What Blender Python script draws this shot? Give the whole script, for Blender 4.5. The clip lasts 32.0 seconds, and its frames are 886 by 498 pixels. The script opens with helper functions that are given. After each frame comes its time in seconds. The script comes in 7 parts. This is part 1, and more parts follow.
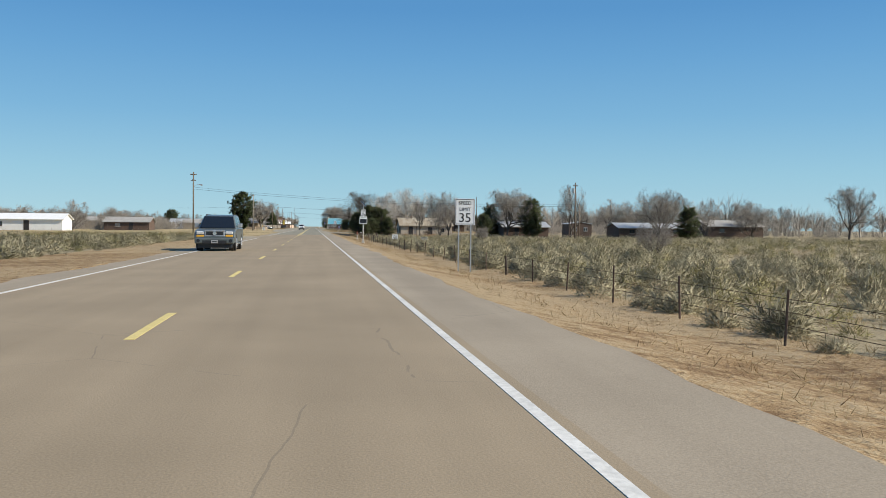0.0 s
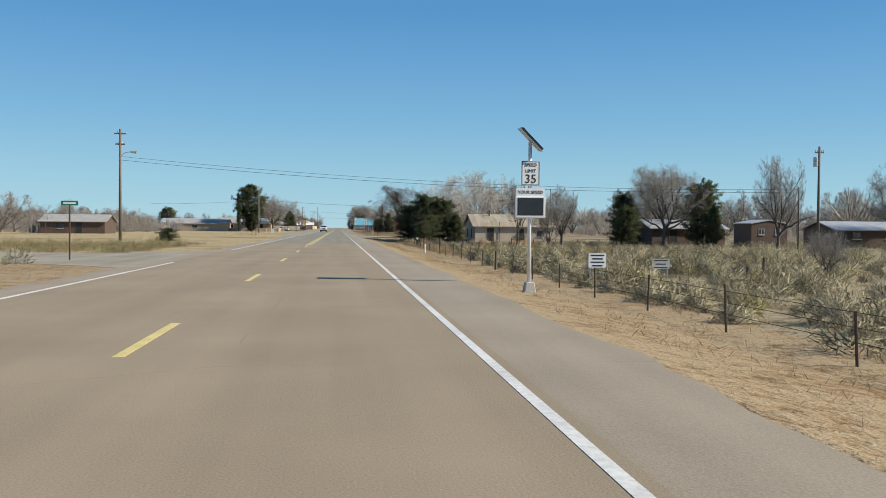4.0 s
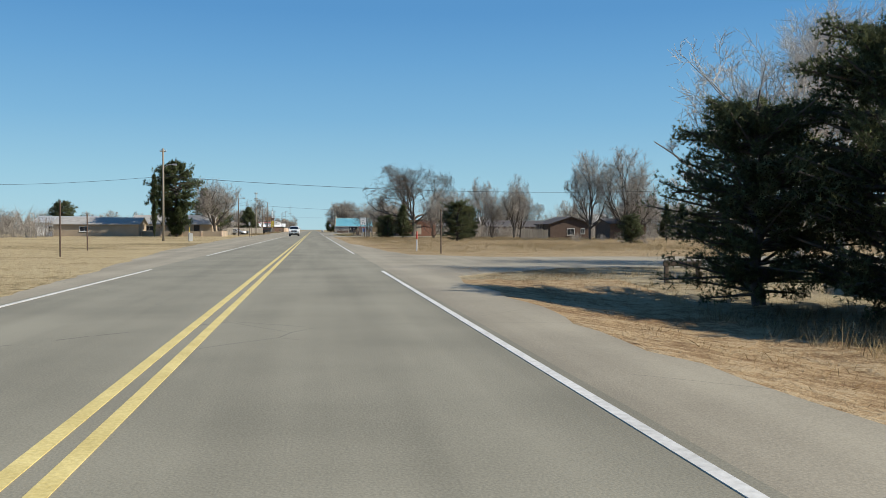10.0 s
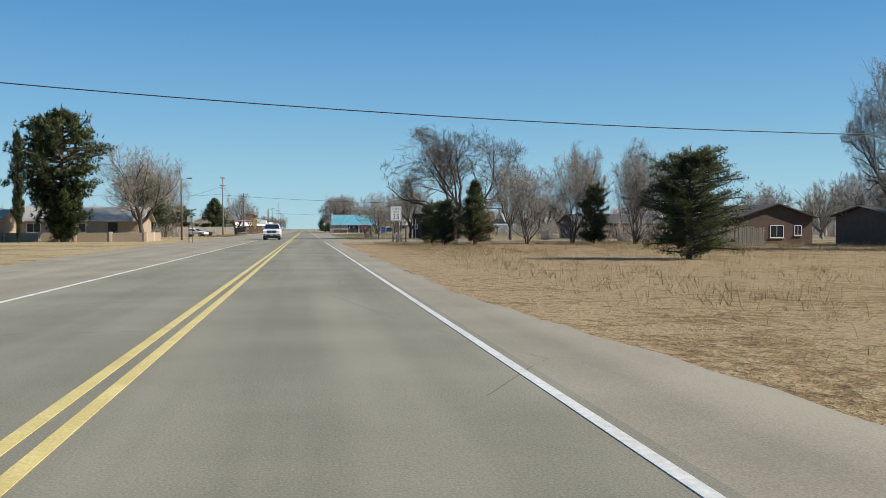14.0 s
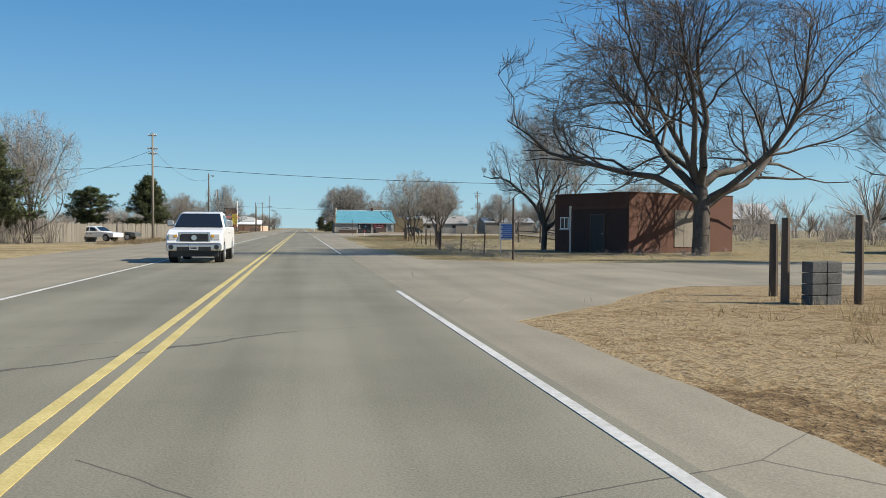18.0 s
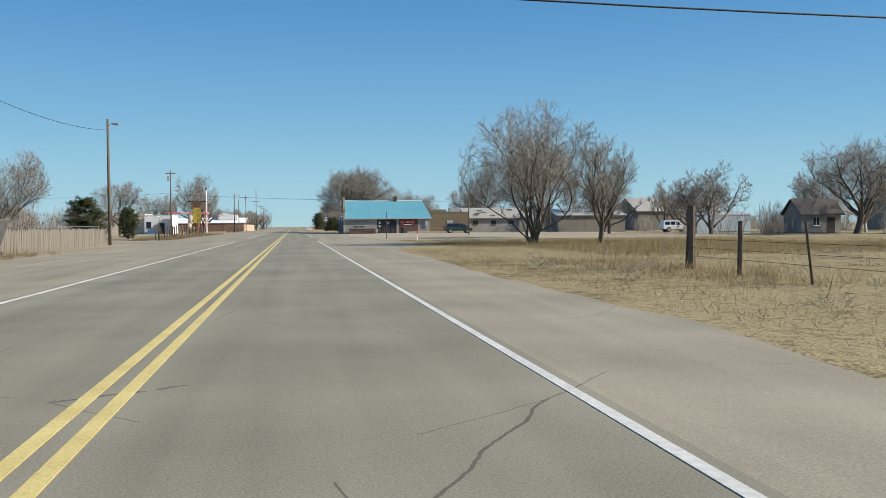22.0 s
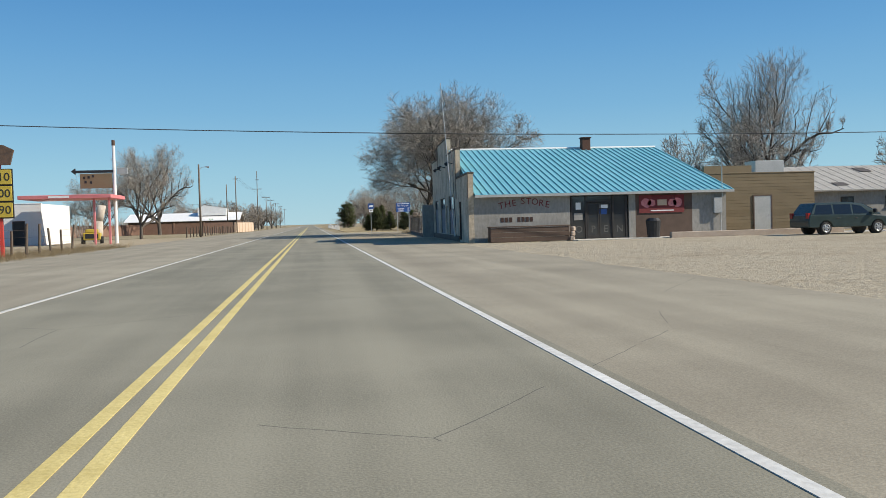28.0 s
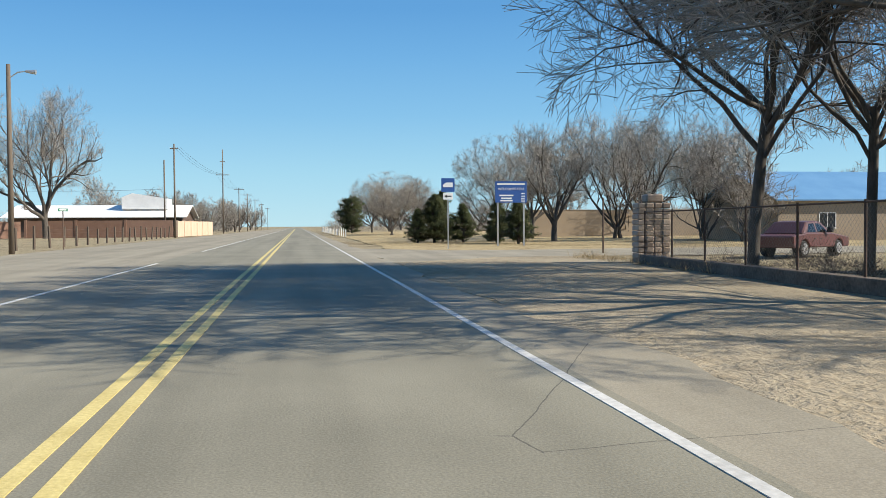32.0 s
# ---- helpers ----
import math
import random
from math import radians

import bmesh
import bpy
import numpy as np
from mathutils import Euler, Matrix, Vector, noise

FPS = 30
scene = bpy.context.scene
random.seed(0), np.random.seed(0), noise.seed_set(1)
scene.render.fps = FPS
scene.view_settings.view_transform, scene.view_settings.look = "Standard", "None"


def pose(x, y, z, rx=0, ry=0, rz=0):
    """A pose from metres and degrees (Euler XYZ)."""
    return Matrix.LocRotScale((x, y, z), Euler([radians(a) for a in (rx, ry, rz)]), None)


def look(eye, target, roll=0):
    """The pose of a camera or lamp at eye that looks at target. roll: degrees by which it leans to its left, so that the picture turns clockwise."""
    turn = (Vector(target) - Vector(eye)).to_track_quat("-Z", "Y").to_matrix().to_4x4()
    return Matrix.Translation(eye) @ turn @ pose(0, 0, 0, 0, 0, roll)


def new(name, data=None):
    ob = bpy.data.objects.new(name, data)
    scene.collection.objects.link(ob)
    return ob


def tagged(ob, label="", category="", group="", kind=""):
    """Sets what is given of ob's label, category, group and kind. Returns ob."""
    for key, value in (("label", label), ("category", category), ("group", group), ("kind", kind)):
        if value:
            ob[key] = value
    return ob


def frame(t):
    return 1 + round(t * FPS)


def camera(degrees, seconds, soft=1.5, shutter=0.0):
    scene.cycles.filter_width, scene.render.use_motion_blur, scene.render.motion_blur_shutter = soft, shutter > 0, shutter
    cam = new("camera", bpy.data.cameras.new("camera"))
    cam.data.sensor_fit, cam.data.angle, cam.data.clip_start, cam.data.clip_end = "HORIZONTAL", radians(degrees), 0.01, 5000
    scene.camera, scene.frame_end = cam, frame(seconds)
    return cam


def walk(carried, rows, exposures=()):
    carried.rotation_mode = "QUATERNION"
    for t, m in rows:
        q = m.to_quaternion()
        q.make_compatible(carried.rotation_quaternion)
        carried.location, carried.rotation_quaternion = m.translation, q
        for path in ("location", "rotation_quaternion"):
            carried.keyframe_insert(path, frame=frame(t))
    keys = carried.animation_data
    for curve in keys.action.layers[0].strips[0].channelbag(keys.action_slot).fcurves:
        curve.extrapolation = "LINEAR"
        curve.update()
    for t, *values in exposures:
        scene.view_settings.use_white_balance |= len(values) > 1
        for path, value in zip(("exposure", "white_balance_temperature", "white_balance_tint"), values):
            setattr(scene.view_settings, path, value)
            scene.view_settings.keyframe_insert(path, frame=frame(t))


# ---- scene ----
cam = camera(54.0, 32.0, 0.85)
PATH = [
    (0, look((0.54, -59.03, 1.294), (3.496, -39.258, 0.799), 0.54)),
    (0.5, look((0.83, -51.82, 1.304), (3.521, -32.007, 0.806), 0.31)),
    (1, look((0.63, -44.24, 1.303), (3.290, -24.421, 0.811), 0.36)),
    (1.5, look((0.81, -36.69, 1.301), (3.389, -16.859, 0.803), 0.27)),
    (2, look((0.79, -28.86, 1.295), (3.446, -9.045, 0.785), 0.23)),
    (2.5, look((0.84, -20.69, 1.305), (3.299, -0.851, 0.807), 0.19)),
    (3, look((0.79, -12.48, 1.307), (3.229, 7.368, 0.824), 0.34)),
    (3.5, look((0.73, -4.55, 1.302), (3.210, 15.291, 0.836), 0.37)),
    (4, look((0.63, 3.28, 1.286), (3.026, 23.129, 0.814), 0.50)),
    (4.5, look((0.57, 11.18, 1.265), (2.947, 31.028, 0.787), 0.68)),
    (6.5, look((0.26, 41.69, 1.296), (2.962, 61.505, 0.813), 0.60)),
    (7, look((0.16, 49.20, 1.294), (2.959, 69.000, 0.817), 0.64)),
    (7.5, look((0.15, 56.67, 1.299), (2.945, 76.465, 0.831), 0.71)),
    (8, look((0.10, 64.20, 1.299), (2.693, 84.028, 0.819), 0.87)),
    (8.5, look((0.02, 71.91, 1.298), (2.653, 91.731, 0.815), 0.92)),
    (9, look((0.06, 79.76, 1.301), (2.809, 99.559, 0.774), 0.85)),
    (9.5, look((0.04, 87.53, 1.300), (2.991, 107.309, 0.841), 0.45)),
    (10, look((-0.04, 95.18, 1.299), (2.908, 114.958, 0.858), 0.18)),
    (10.5, look((-0.14, 102.77, 1.301), (2.813, 122.544, 0.853), -0.03)),
    (11, look((-0.18, 110.38, 1.299), (2.893, 130.139, 0.855), -0.36)),
    (11.5, look((-0.18, 118.08, 1.301), (3.027, 137.818, 0.859), -0.58)),
    (12, look((-0.18, 126.05, 1.305), (3.129, 145.771, 0.824), -0.73)),
    (12.5, look((-0.09, 134.13, 1.299), (3.079, 153.873, 0.781), -0.86)),
    (13, look((-0.06, 142.49, 1.300), (3.244, 162.204, 0.778), -0.60)),
    (13.5, look((0.17, 151.17, 1.297), (3.320, 170.912, 0.815), -0.13)),
    (15.5, look((0.06, 187.25, 1.303), (3.193, 207.001, 0.862), 0.19)),
    (16, look((0.05, 196.21, 1.301), (3.022, 215.986, 0.872), 0.17)),
    (16.5, look((-0.08, 204.94, 1.300), (2.927, 224.707, 0.857), 0.11)),
    (17, look((-0.02, 213.44, 1.296), (2.988, 233.209, 0.832), 0.03)),
    (17.5, look((0.05, 222.13, 1.297), (3.117, 241.892, 0.858), 0.22)),
    (18, look((0.12, 231.00, 1.299), (3.344, 250.734, 0.830), 0.24)),
    (18.5, look((0.21, 239.78, 1.305), (3.619, 259.483, 0.857), 0.23)),
    (19, look((0.22, 248.29, 1.307), (3.293, 268.052, 0.849), 0.00)),
    (19.5, look((0.36, 256.96, 1.300), (3.408, 276.722, 0.793), -0.13)),
    (20, look((0.34, 265.72, 1.296), (3.662, 285.431, 0.768), -0.21)),
    (20.5, look((0.39, 274.52, 1.296), (3.869, 294.207, 0.751), -0.37)),
    (21, look((0.24, 283.38, 1.294), (3.341, 303.133, 0.758), -0.29)),
    (21.5, look((0.25, 292.34, 1.298), (3.516, 312.066, 0.749), -0.53)),
    (22, look((-0.05, 301.24, 1.308), (3.328, 320.944, 0.768), -0.48)),
    (22.5, look((0.09, 309.51, 1.298), (3.298, 329.237, 0.678), -0.48)),
    (23, look((0.15, 317.78, 1.291), (3.304, 337.523, 0.693), -0.53)),
    (23.5, look((0.14, 326.18, 1.299), (3.405, 345.903, 0.699), -0.63)),
    (24, look((0.12, 334.53, 1.298), (3.520, 354.225, 0.655), -0.85)),
    (24.5, look((0.08, 343.19, 1.301), (3.480, 362.886, 0.643), -0.86)),
    (25, look((0.15, 352.06, 1.300), (3.088, 371.836, 0.643), -0.79)),
    (25.5, look((0.10, 361.06, 1.305), (3.097, 380.827, 0.646), -0.53)),
    (27.5, look((-0.28, 397.89, 1.297), (2.751, 417.647, 0.614), -1.23)),
    (28, look((-0.17, 406.94, 1.291), (2.817, 426.703, 0.638), -1.60)),
    (28.5, look((-0.19, 415.92, 1.299), (2.797, 435.679, 0.638), -1.92)),
    (29, look((-0.22, 424.90, 1.303), (2.782, 444.659, 0.653), -1.91)),
    (29.5, look((-0.28, 433.83, 1.295), (2.709, 453.590, 0.636), -2.10)),
    (30, look((-0.20, 443.28, 1.280), (2.777, 463.047, 0.641), -1.84)),
    (30.5, look((-0.05, 452.44, 1.297), (2.917, 472.213, 0.703), -1.35)),
    (31, look((-0.05, 461.50, 1.301), (2.946, 481.269, 0.781), -0.87)),
    (31.5, look((-0.07, 470.45, 1.303), (3.047, 490.203, 0.780), -0.47)),
    (32, look((-0.15, 479.40, 1.304), (3.132, 499.119, 0.762), -0.37)),
]
walk(cam, PATH, ((0, 0.9), (29.5, 0.9), (30, 0.94), (31, 1.13), (32, 1.17)))

# ---- light ----
SUN_DIR = Vector((0.772, -0.235, 0.590)).normalized()
world = bpy.data.worlds.new("sky")
scene.world = world
world.use_nodes = True
wn = world.node_tree.nodes
wl = world.node_tree.links
sky = wn.new("ShaderNodeTexSky")
sky.sky_type = "NISHITA"
sky.sun_disc = False
sky.sun_elevation = math.asin(SUN_DIR.z)
sky.sun_rotation = math.atan2(SUN_DIR.x, SUN_DIR.y)
sky.altitude = 1850.0
sky.air_density = 1.0
sky.dust_density = 0.0
sky.ozone_density = 2.0
# the clear winter sky pales evenly towards the horizon
tint = wn.new("ShaderNodeMix")
tint.data_type, tint.blend_type = "RGBA", "MULTIPLY"
tint.inputs[0].default_value = 1.0
tint.inputs[7].default_value = (0.65, 0.92, 1.10, 1)
up = wn.new("ShaderNodeTexCoord")
height = wn.new("ShaderNodeSeparateXYZ")
wl.new(up.outputs["Generated"], height.inputs[0])
pale = wn.new("ShaderNodeValToRGB")
SKY = ((0.0, (0.415, 0.632, 0.735)), (0.06, (0.325, 0.576, 0.715)), (0.125, (0.212, 0.465, 0.694)), (0.19, (0.144, 0.380, 0.660)), (0.24, (0.104, 0.315, 0.612)), (0.5, (0.07, 0.22, 0.49)), (1.0, (0.045, 0.15, 0.38)))
pale.color_ramp.elements[0].color = (*SKY[0][1], 1)
pale.color_ramp.elements[1].color = (*SKY[-1][1], 1)
for at, col in SKY[1:-1]:
    pale.color_ramp.elements.new(at).color = (*col, 1)
wl.new(height.outputs[2], pale.inputs[0])
level = wn.new("ShaderNodeMix")
level.data_type, level.blend_type = "RGBA", "MULTIPLY"
level.inputs[0].default_value = 1.0
level.inputs[7].default_value = (9.57, 9.57, 9.57, 1)
wl.new(pale.outputs[0], level.inputs[6])
even = wn.new("ShaderNodeMix")
even.data_type = "RGBA"
even.inputs[0].default_value = 0.85
wl.new(sky.outputs[0], tint.inputs[6])
wl.new(tint.outputs[2], even.inputs[6])
wl.new(level.outputs[2], even.inputs[7])
wl.new(even.outputs[2], wn["Background"].inputs[0])
wn["Background"].inputs[1].default_value = 0.056
sun_data = bpy.data.lights.new("sun", "SUN")
sun_data.energy = 3.5
sun_data.angle = radians(0.53)
sun_data.color = (1.0, 0.92, 0.78)
sun = new("sun", sun_data)
sun.matrix_world = look((0, 0, 60), Vector((0, 0, 60)) - SUN_DIR)


# ---- materials ----
def nodes_of(name):
    m = bpy.data.materials.new(name)
    m.use_nodes = True
    return m, m.node_tree.nodes, m.node_tree.links


def mat(name, c1, c2, rough=0.8, s1=0.7, s2=14.0, bump=0.25, metal=0.0, stretch=(1, 1, 1), mixer=0.5, spread=0.0, space="Object"):
    """A surface between two colours, by coarse and fine noise, with fine relief; spread varies it from piece to piece."""
    m, n, l = nodes_of(name)
    b = n["Principled BSDF"]
    co = n.new("ShaderNodeTexCoord")
    mp = n.new("ShaderNodeMapping")
    mp.inputs["Scale"].default_value = stretch
    l.new(co.outputs[space], mp.inputs[0])
    a, f = n.new("ShaderNodeTexNoise"), n.new("ShaderNodeTexNoise")
    for tex, s in ((a, s1), (f, s2)):
        tex.inputs["Scale"].default_value = s
        tex.inputs["Detail"].default_value = 5
        l.new(mp.outputs[0], tex.inputs["Vector"])
    mx = n.new("ShaderNodeMix")
    mx.inputs[0].default_value = mixer
    l.new(a.outputs[0], mx.inputs[2])
    l.new(f.outputs[0], mx.inputs[3])
    src = mx.outputs[0]
    if spread:
        oi = n.new("ShaderNodeObjectInfo")
        ma = n.new("ShaderNodeMath")
        ma.operation = "MULTIPLY_ADD"
        ma.inputs[1].default_value = spread
        l.new(oi.outputs["Random"], ma.inputs[0])
        l.new(src, ma.inputs[2])
        src = ma.outputs[0]
    r = n.new("ShaderNodeValToRGB")
    r.color_ramp.elements[0].position, r.color_ramp.elements[1].position = 0.33, 0.67 + spread
    r.color_ramp.elements[0].color = (*c1, 1)
    r.color_ramp.elements[1].color = (*c2, 1)
    l.new(src, r.inputs[0])
    l.new(r.outputs[0], b.inputs["Base Color"])
    b.inputs["Roughness"].default_value = rough
    b.inputs["Metallic"].default_value = metal
    if bump:
        bp = n.new("ShaderNodeBump")
        bp.inputs["Strength"].default_value = bump
        bp.inputs["Distance"].default_value = 0.02
        l.new(f.outputs[0], bp.inputs["Height"])
        l.new(bp.outputs[0], b.inputs["Normal"])
    return m


def island_mat(name, c1, c2, rough=0.85, thin=0.0, own=0.45):
    """Leaves, blades and twigs: each piece has a shade of its own."""
    m, n, l = nodes_of(name)
    b = n["Principled BSDF"]
    g = n.new("ShaderNodeNewGeometry")
    co = n.new("ShaderNodeTexCoord")
    t = n.new("ShaderNodeTexNoise")
    t.inputs["Scale"].default_value = 0.9
    t.inputs["Detail"].default_value = 4
    l.new(co.outputs["Object"], t.inputs["Vector"])
    mx = n.new("ShaderNodeMix")
    mx.inputs[0].default_value = own
    l.new(t.outputs[0], mx.inputs[2])
    l.new(g.outputs["Random Per Island"], mx.inputs[3])
    r = n.new("ShaderNodeValToRGB")
    r.color_ramp.elements[0].position, r.color_ramp.elements[1].position = 0.5 - 0.1 - 0.55 * own, 0.5 + 0.1 + 0.55 * own
    r.color_ramp.elements[0].color = (*c1, 1)
    r.color_ramp.elements[1].color = (*c2, 1)
    l.new(mx.outputs[0], r.inputs[0])
    l.new(r.outputs[0], b.inputs["Base Color"])
    b.inputs["Roughness"].default_value = rough
    b.inputs["Specular IOR Level"].default_value = 0.2
    if thin:
        tr, mx2 = n.new("ShaderNodeBsdfTranslucent"), n.new("ShaderNodeMixShader")
        mx2.inputs[0].default_value = thin
        l.new(r.outputs[0], tr.inputs[0])
        l.new(b.outputs[0], mx2.inputs[1])
        l.new(tr.outputs[0], mx2.inputs[2])
        l.new(mx2.outputs[0], n["Material Output"].inputs[0])
    return m


def asphalt(name, c1, c2, crack):
    m, n, l = nodes_of(name)
    b = n["Principled BSDF"]
    co = n.new("ShaderNodeTexCoord")
    out = []
    for scale, stretch, detail in ((0.35, (1, 1, 1), 6), (1.1, (1, 0.03, 1), 3), (55.0, (1, 1, 1), 3)):
        mp = n.new("ShaderNodeMapping")
        mp.inputs["Scale"].default_value = stretch
        l.new(co.outputs["Object"], mp.inputs[0])
        t = n.new("ShaderNodeTexNoise")
        t.inputs["Scale"].default_value = scale
        t.inputs["Detail"].default_value = detail
        l.new(mp.outputs[0], t.inputs["Vector"])
        out.append(t.outputs[0])
    m1, m2 = n.new("ShaderNodeMix"), n.new("ShaderNodeMix")
    m1.inputs[0].default_value, m2.inputs[0].default_value = 0.5, 0.35
    l.new(out[0], m1.inputs[2])
    l.new(out[1], m1.inputs[3])
    l.new(m1.outputs[0], m2.inputs[2])
    l.new(out[2], m2.inputs[3])
    r = n.new("ShaderNodeValToRGB")
    r.color_ramp.elements[0].position, r.color_ramp.elements[1].position = 0.40, 0.60
    r.color_ramp.elements[0].color = (*c1, 1)
    r.color_ramp.elements[1].color = (*c2, 1)
    l.new(m2.outputs[0], r.inputs[0])
    # cracks: edges of large uneven cells, worn away here and there
    wob = n.new("ShaderNodeTexNoise")
    wob.inputs["Scale"].default_value = 0.8
    wob.inputs["Detail"].default_value = 6
    l.new(co.outputs["Object"], wob.inputs["Vector"])
    add = n.new("ShaderNodeMix")
    add.data_type = "VECTOR"
    add.inputs[0].default_value = 0.12
    l.new(co.outputs["Object"], add.inputs[4])
    l.new(wob.outputs[1], add.inputs[5])
    vo = n.new("ShaderNodeTexVoronoi")
    vo.feature = "DISTANCE_TO_EDGE"
    vo.inputs["Scale"].default_value = 0.17
    l.new(add.outputs[1], vo.inputs["Vector"])
    lt = n.new("ShaderNodeMath")
    lt.operation = "LESS_THAN"
    lt.inputs[1].default_value = 0.0009
    l.new(vo.outputs[0], lt.inputs[0])
    gate = n.new("ShaderNodeMath")
    gate.operation = "GREATER_THAN"
    gate.inputs[1].default_value = 0.5
    l.new(out[0], gate.inputs[0])
    mul = n.new("ShaderNodeMath")
    mul.operation = "MULTIPLY"
    l.new(lt.outputs[0], mul.inputs[0])
    l.new(gate.outputs[0], mul.inputs[1])
    mul2 = n.new("ShaderNodeMath")
    mul2.operation = "MULTIPLY"
    mul2.inputs[1].default_value = crack
    l.new(mul.outputs[0], mul2.inputs[0])
    mx = n.new("ShaderNodeMix")
    mx.data_type = "RGBA"
    l.new(mul2.outputs[0], mx.inputs[0])
    l.new(r.outputs[0], mx.inputs[6])
    mx.inputs[7].default_value = (0.07, 0.064, 0.055, 1)
    l.new(mx.outputs[2], b.inputs["Base Color"])
    b.inputs["Roughness"].default_value = 0.86
    b.inputs["Specular IOR Level"].default_value = 0.3
    bp = n.new("ShaderNodeBump")
    bp.inputs["Strength"].default_value = 0.3
    bp.inputs["Distance"].default_value = 0.01
    l.new(out[2], bp.inputs["Height"])
    l.new(bp.outputs[0], b.inputs["Normal"])
    return m


def ground_mat(name, cols):
    """Dry ground: four colours in patches of several sizes, with the grain of litter and clods."""
    m, n, l = nodes_of(name)
    b = n["Principled BSDF"]
    co = n.new("ShaderNodeTexCoord")
    t = []
    for s, d, squash in ((0.05, 4, 0.6), (0.42, 5, 0.7), (3.2, 6, 1.0), (19.0, 4, 1.0)):
        mp = n.new("ShaderNodeMapping")
        mp.inputs["Scale"].default_value = (squash, 1, 1)
        l.new(co.outputs["Object"], mp.inputs[0])
        k = n.new("ShaderNodeTexNoise")
        k.inputs["Scale"].default_value = s
        k.inputs["Detail"].default_value = d
        k.inputs["Roughness"].default_value = 0.6
        l.new(mp.outputs[0], k.inputs["Vector"])
        t.append(k.outputs[0])
    mixed = t[0]
    for nxt, f in ((t[1], 0.45), (t[2], 0.36), (t[3], 0.24)):
        x = n.new("ShaderNodeMix")
        x.inputs[0].default_value = f
        l.new(mixed, x.inputs[2])
        l.new(nxt, x.inputs[3])
        mixed = x.outputs[0]
    r = n.new("ShaderNodeValToRGB")
    e = r.color_ramp.elements
    e[0].position, e[1].position = 0.42, 0.58
    e[0].color, e[1].color = (*cols[0], 1), (*cols[-1], 1)
    for i, col in enumerate(cols[1:-1]):
        k = e.new(0.42 + 0.16 * (i + 1) / (len(cols) - 1))
        k.color = (*col, 1)
    l.new(mixed, r.inputs[0])
    l.new(r.outputs[0], b.inputs["Base Color"])
    b.inputs["Roughness"].default_value = 0.95
    b.inputs["Specular IOR Level"].default_value = 0.1
    for src, far in ((t[3], 0.05), (t[2], 0.1)):
        bp = n.new("ShaderNodeBump")
        bp.inputs["Strength"].default_value = 0.8
        bp.inputs["Distance"].default_value = far
        l.new(src, bp.inputs["Height"])
        if b.inputs["Normal"].is_linked:
            l.new(b.inputs["Normal"].links[0].from_socket, bp.inputs["Normal"])
        l.new(bp.outputs[0], b.inputs["Normal"])
    return m


def glass(name, tint, rough=0.05):
    m, n, l = nodes_of(name)
    b = n["Principled BSDF"]
    b.inputs["Base Color"].default_value = (*tint, 1)
    b.inputs["Roughness"].default_value = rough
    b.inputs["Specular IOR Level"].default_value = 0.9
    t = n.new("ShaderNodeTexNoise")
    t.inputs["Scale"].default_value = 3.0
    bp = n.new("ShaderNodeBump")
    bp.inputs["Strength"].default_value = 0.02
    l.new(t.outputs[0], bp.inputs["Height"])
    l.new(bp.outputs[0], b.inputs["Normal"])
    return m


M_GROUND = ground_mat("dry_ground", [(0.10, 0.078, 0.045), (0.24, 0.19, 0.115), (0.36, 0.305, 0.20), (0.17, 0.145, 0.085)])
M_DIRT = ground_mat("dirt_lot", [(0.24, 0.195, 0.13), (0.33, 0.275, 0.19), (0.385, 0.325, 0.232), (0.29, 0.24, 0.165)])
M_VERGE = ground_mat("straw_verge", [(0.17, 0.105, 0.055), (0.30, 0.21, 0.115), (0.385, 0.30, 0.185), (0.24, 0.165, 0.09)])
M_FIELD = ground_mat("straw_field", [(0.125, 0.1, 0.05), (0.31, 0.235, 0.125), (0.46, 0.375, 0.22), (0.215, 0.15, 0.075)])
M_STRAWLOT = ground_mat("straw_lot", [(0.255, 0.215, 0.155), (0.33, 0.285, 0.21), (0.39, 0.342, 0.258), (0.29, 0.245, 0.178)])
M_RUST_FIELD = ground_mat("rusty_field", [(0.135, 0.09, 0.048), (0.25, 0.172, 0.09), (0.37, 0.288, 0.17), (0.20, 0.13, 0.068)])
M_OLIVE_FIELD = ground_mat("olive_straw_field", [(0.115, 0.092, 0.048), (0.235, 0.19, 0.102), (0.37, 0.305, 0.18), (0.19, 0.148, 0.078)])
M_ROAD_TAN = asphalt("chip_seal_asphalt", (0.225, 0.178, 0.118), (0.30, 0.238, 0.160), 0.3)
M_ROAD_GREY = asphalt("grey_asphalt", (0.165, 0.154, 0.116), (0.265, 0.247, 0.188), 0.75)
M_SHOULDER = asphalt("shoulder_asphalt", (0.21, 0.185, 0.138), (0.33, 0.295, 0.222), 0.6)
M_SHOULDER_TAN = asphalt("tan_shoulder_asphalt", (0.23, 0.19, 0.138), (0.32, 0.268, 0.198), 0.4)
M_WHITE_LINE = mat("white_road_paint", (0.42, 0.41, 0.38), (0.68, 0.67, 0.63), 0.7, 1.2, 14)
M_YELLOW_LINE = mat("yellow_road_paint", (0.46, 0.36, 0.12), (0.68, 0.56, 0.23), 0.7, 2.0, 30)
M_BARK = mat("grey_bark", (0.055, 0.046, 0.038), (0.135, 0.115, 0.096), 0.95, 2.0, 18, 0.6, stretch=(1, 1, 0.25))
M_BARK_PALE = mat("pale_bark", (0.34, 0.29, 0.24), (0.55, 0.49, 0.42), 0.95, 2.0, 18, 0.5)
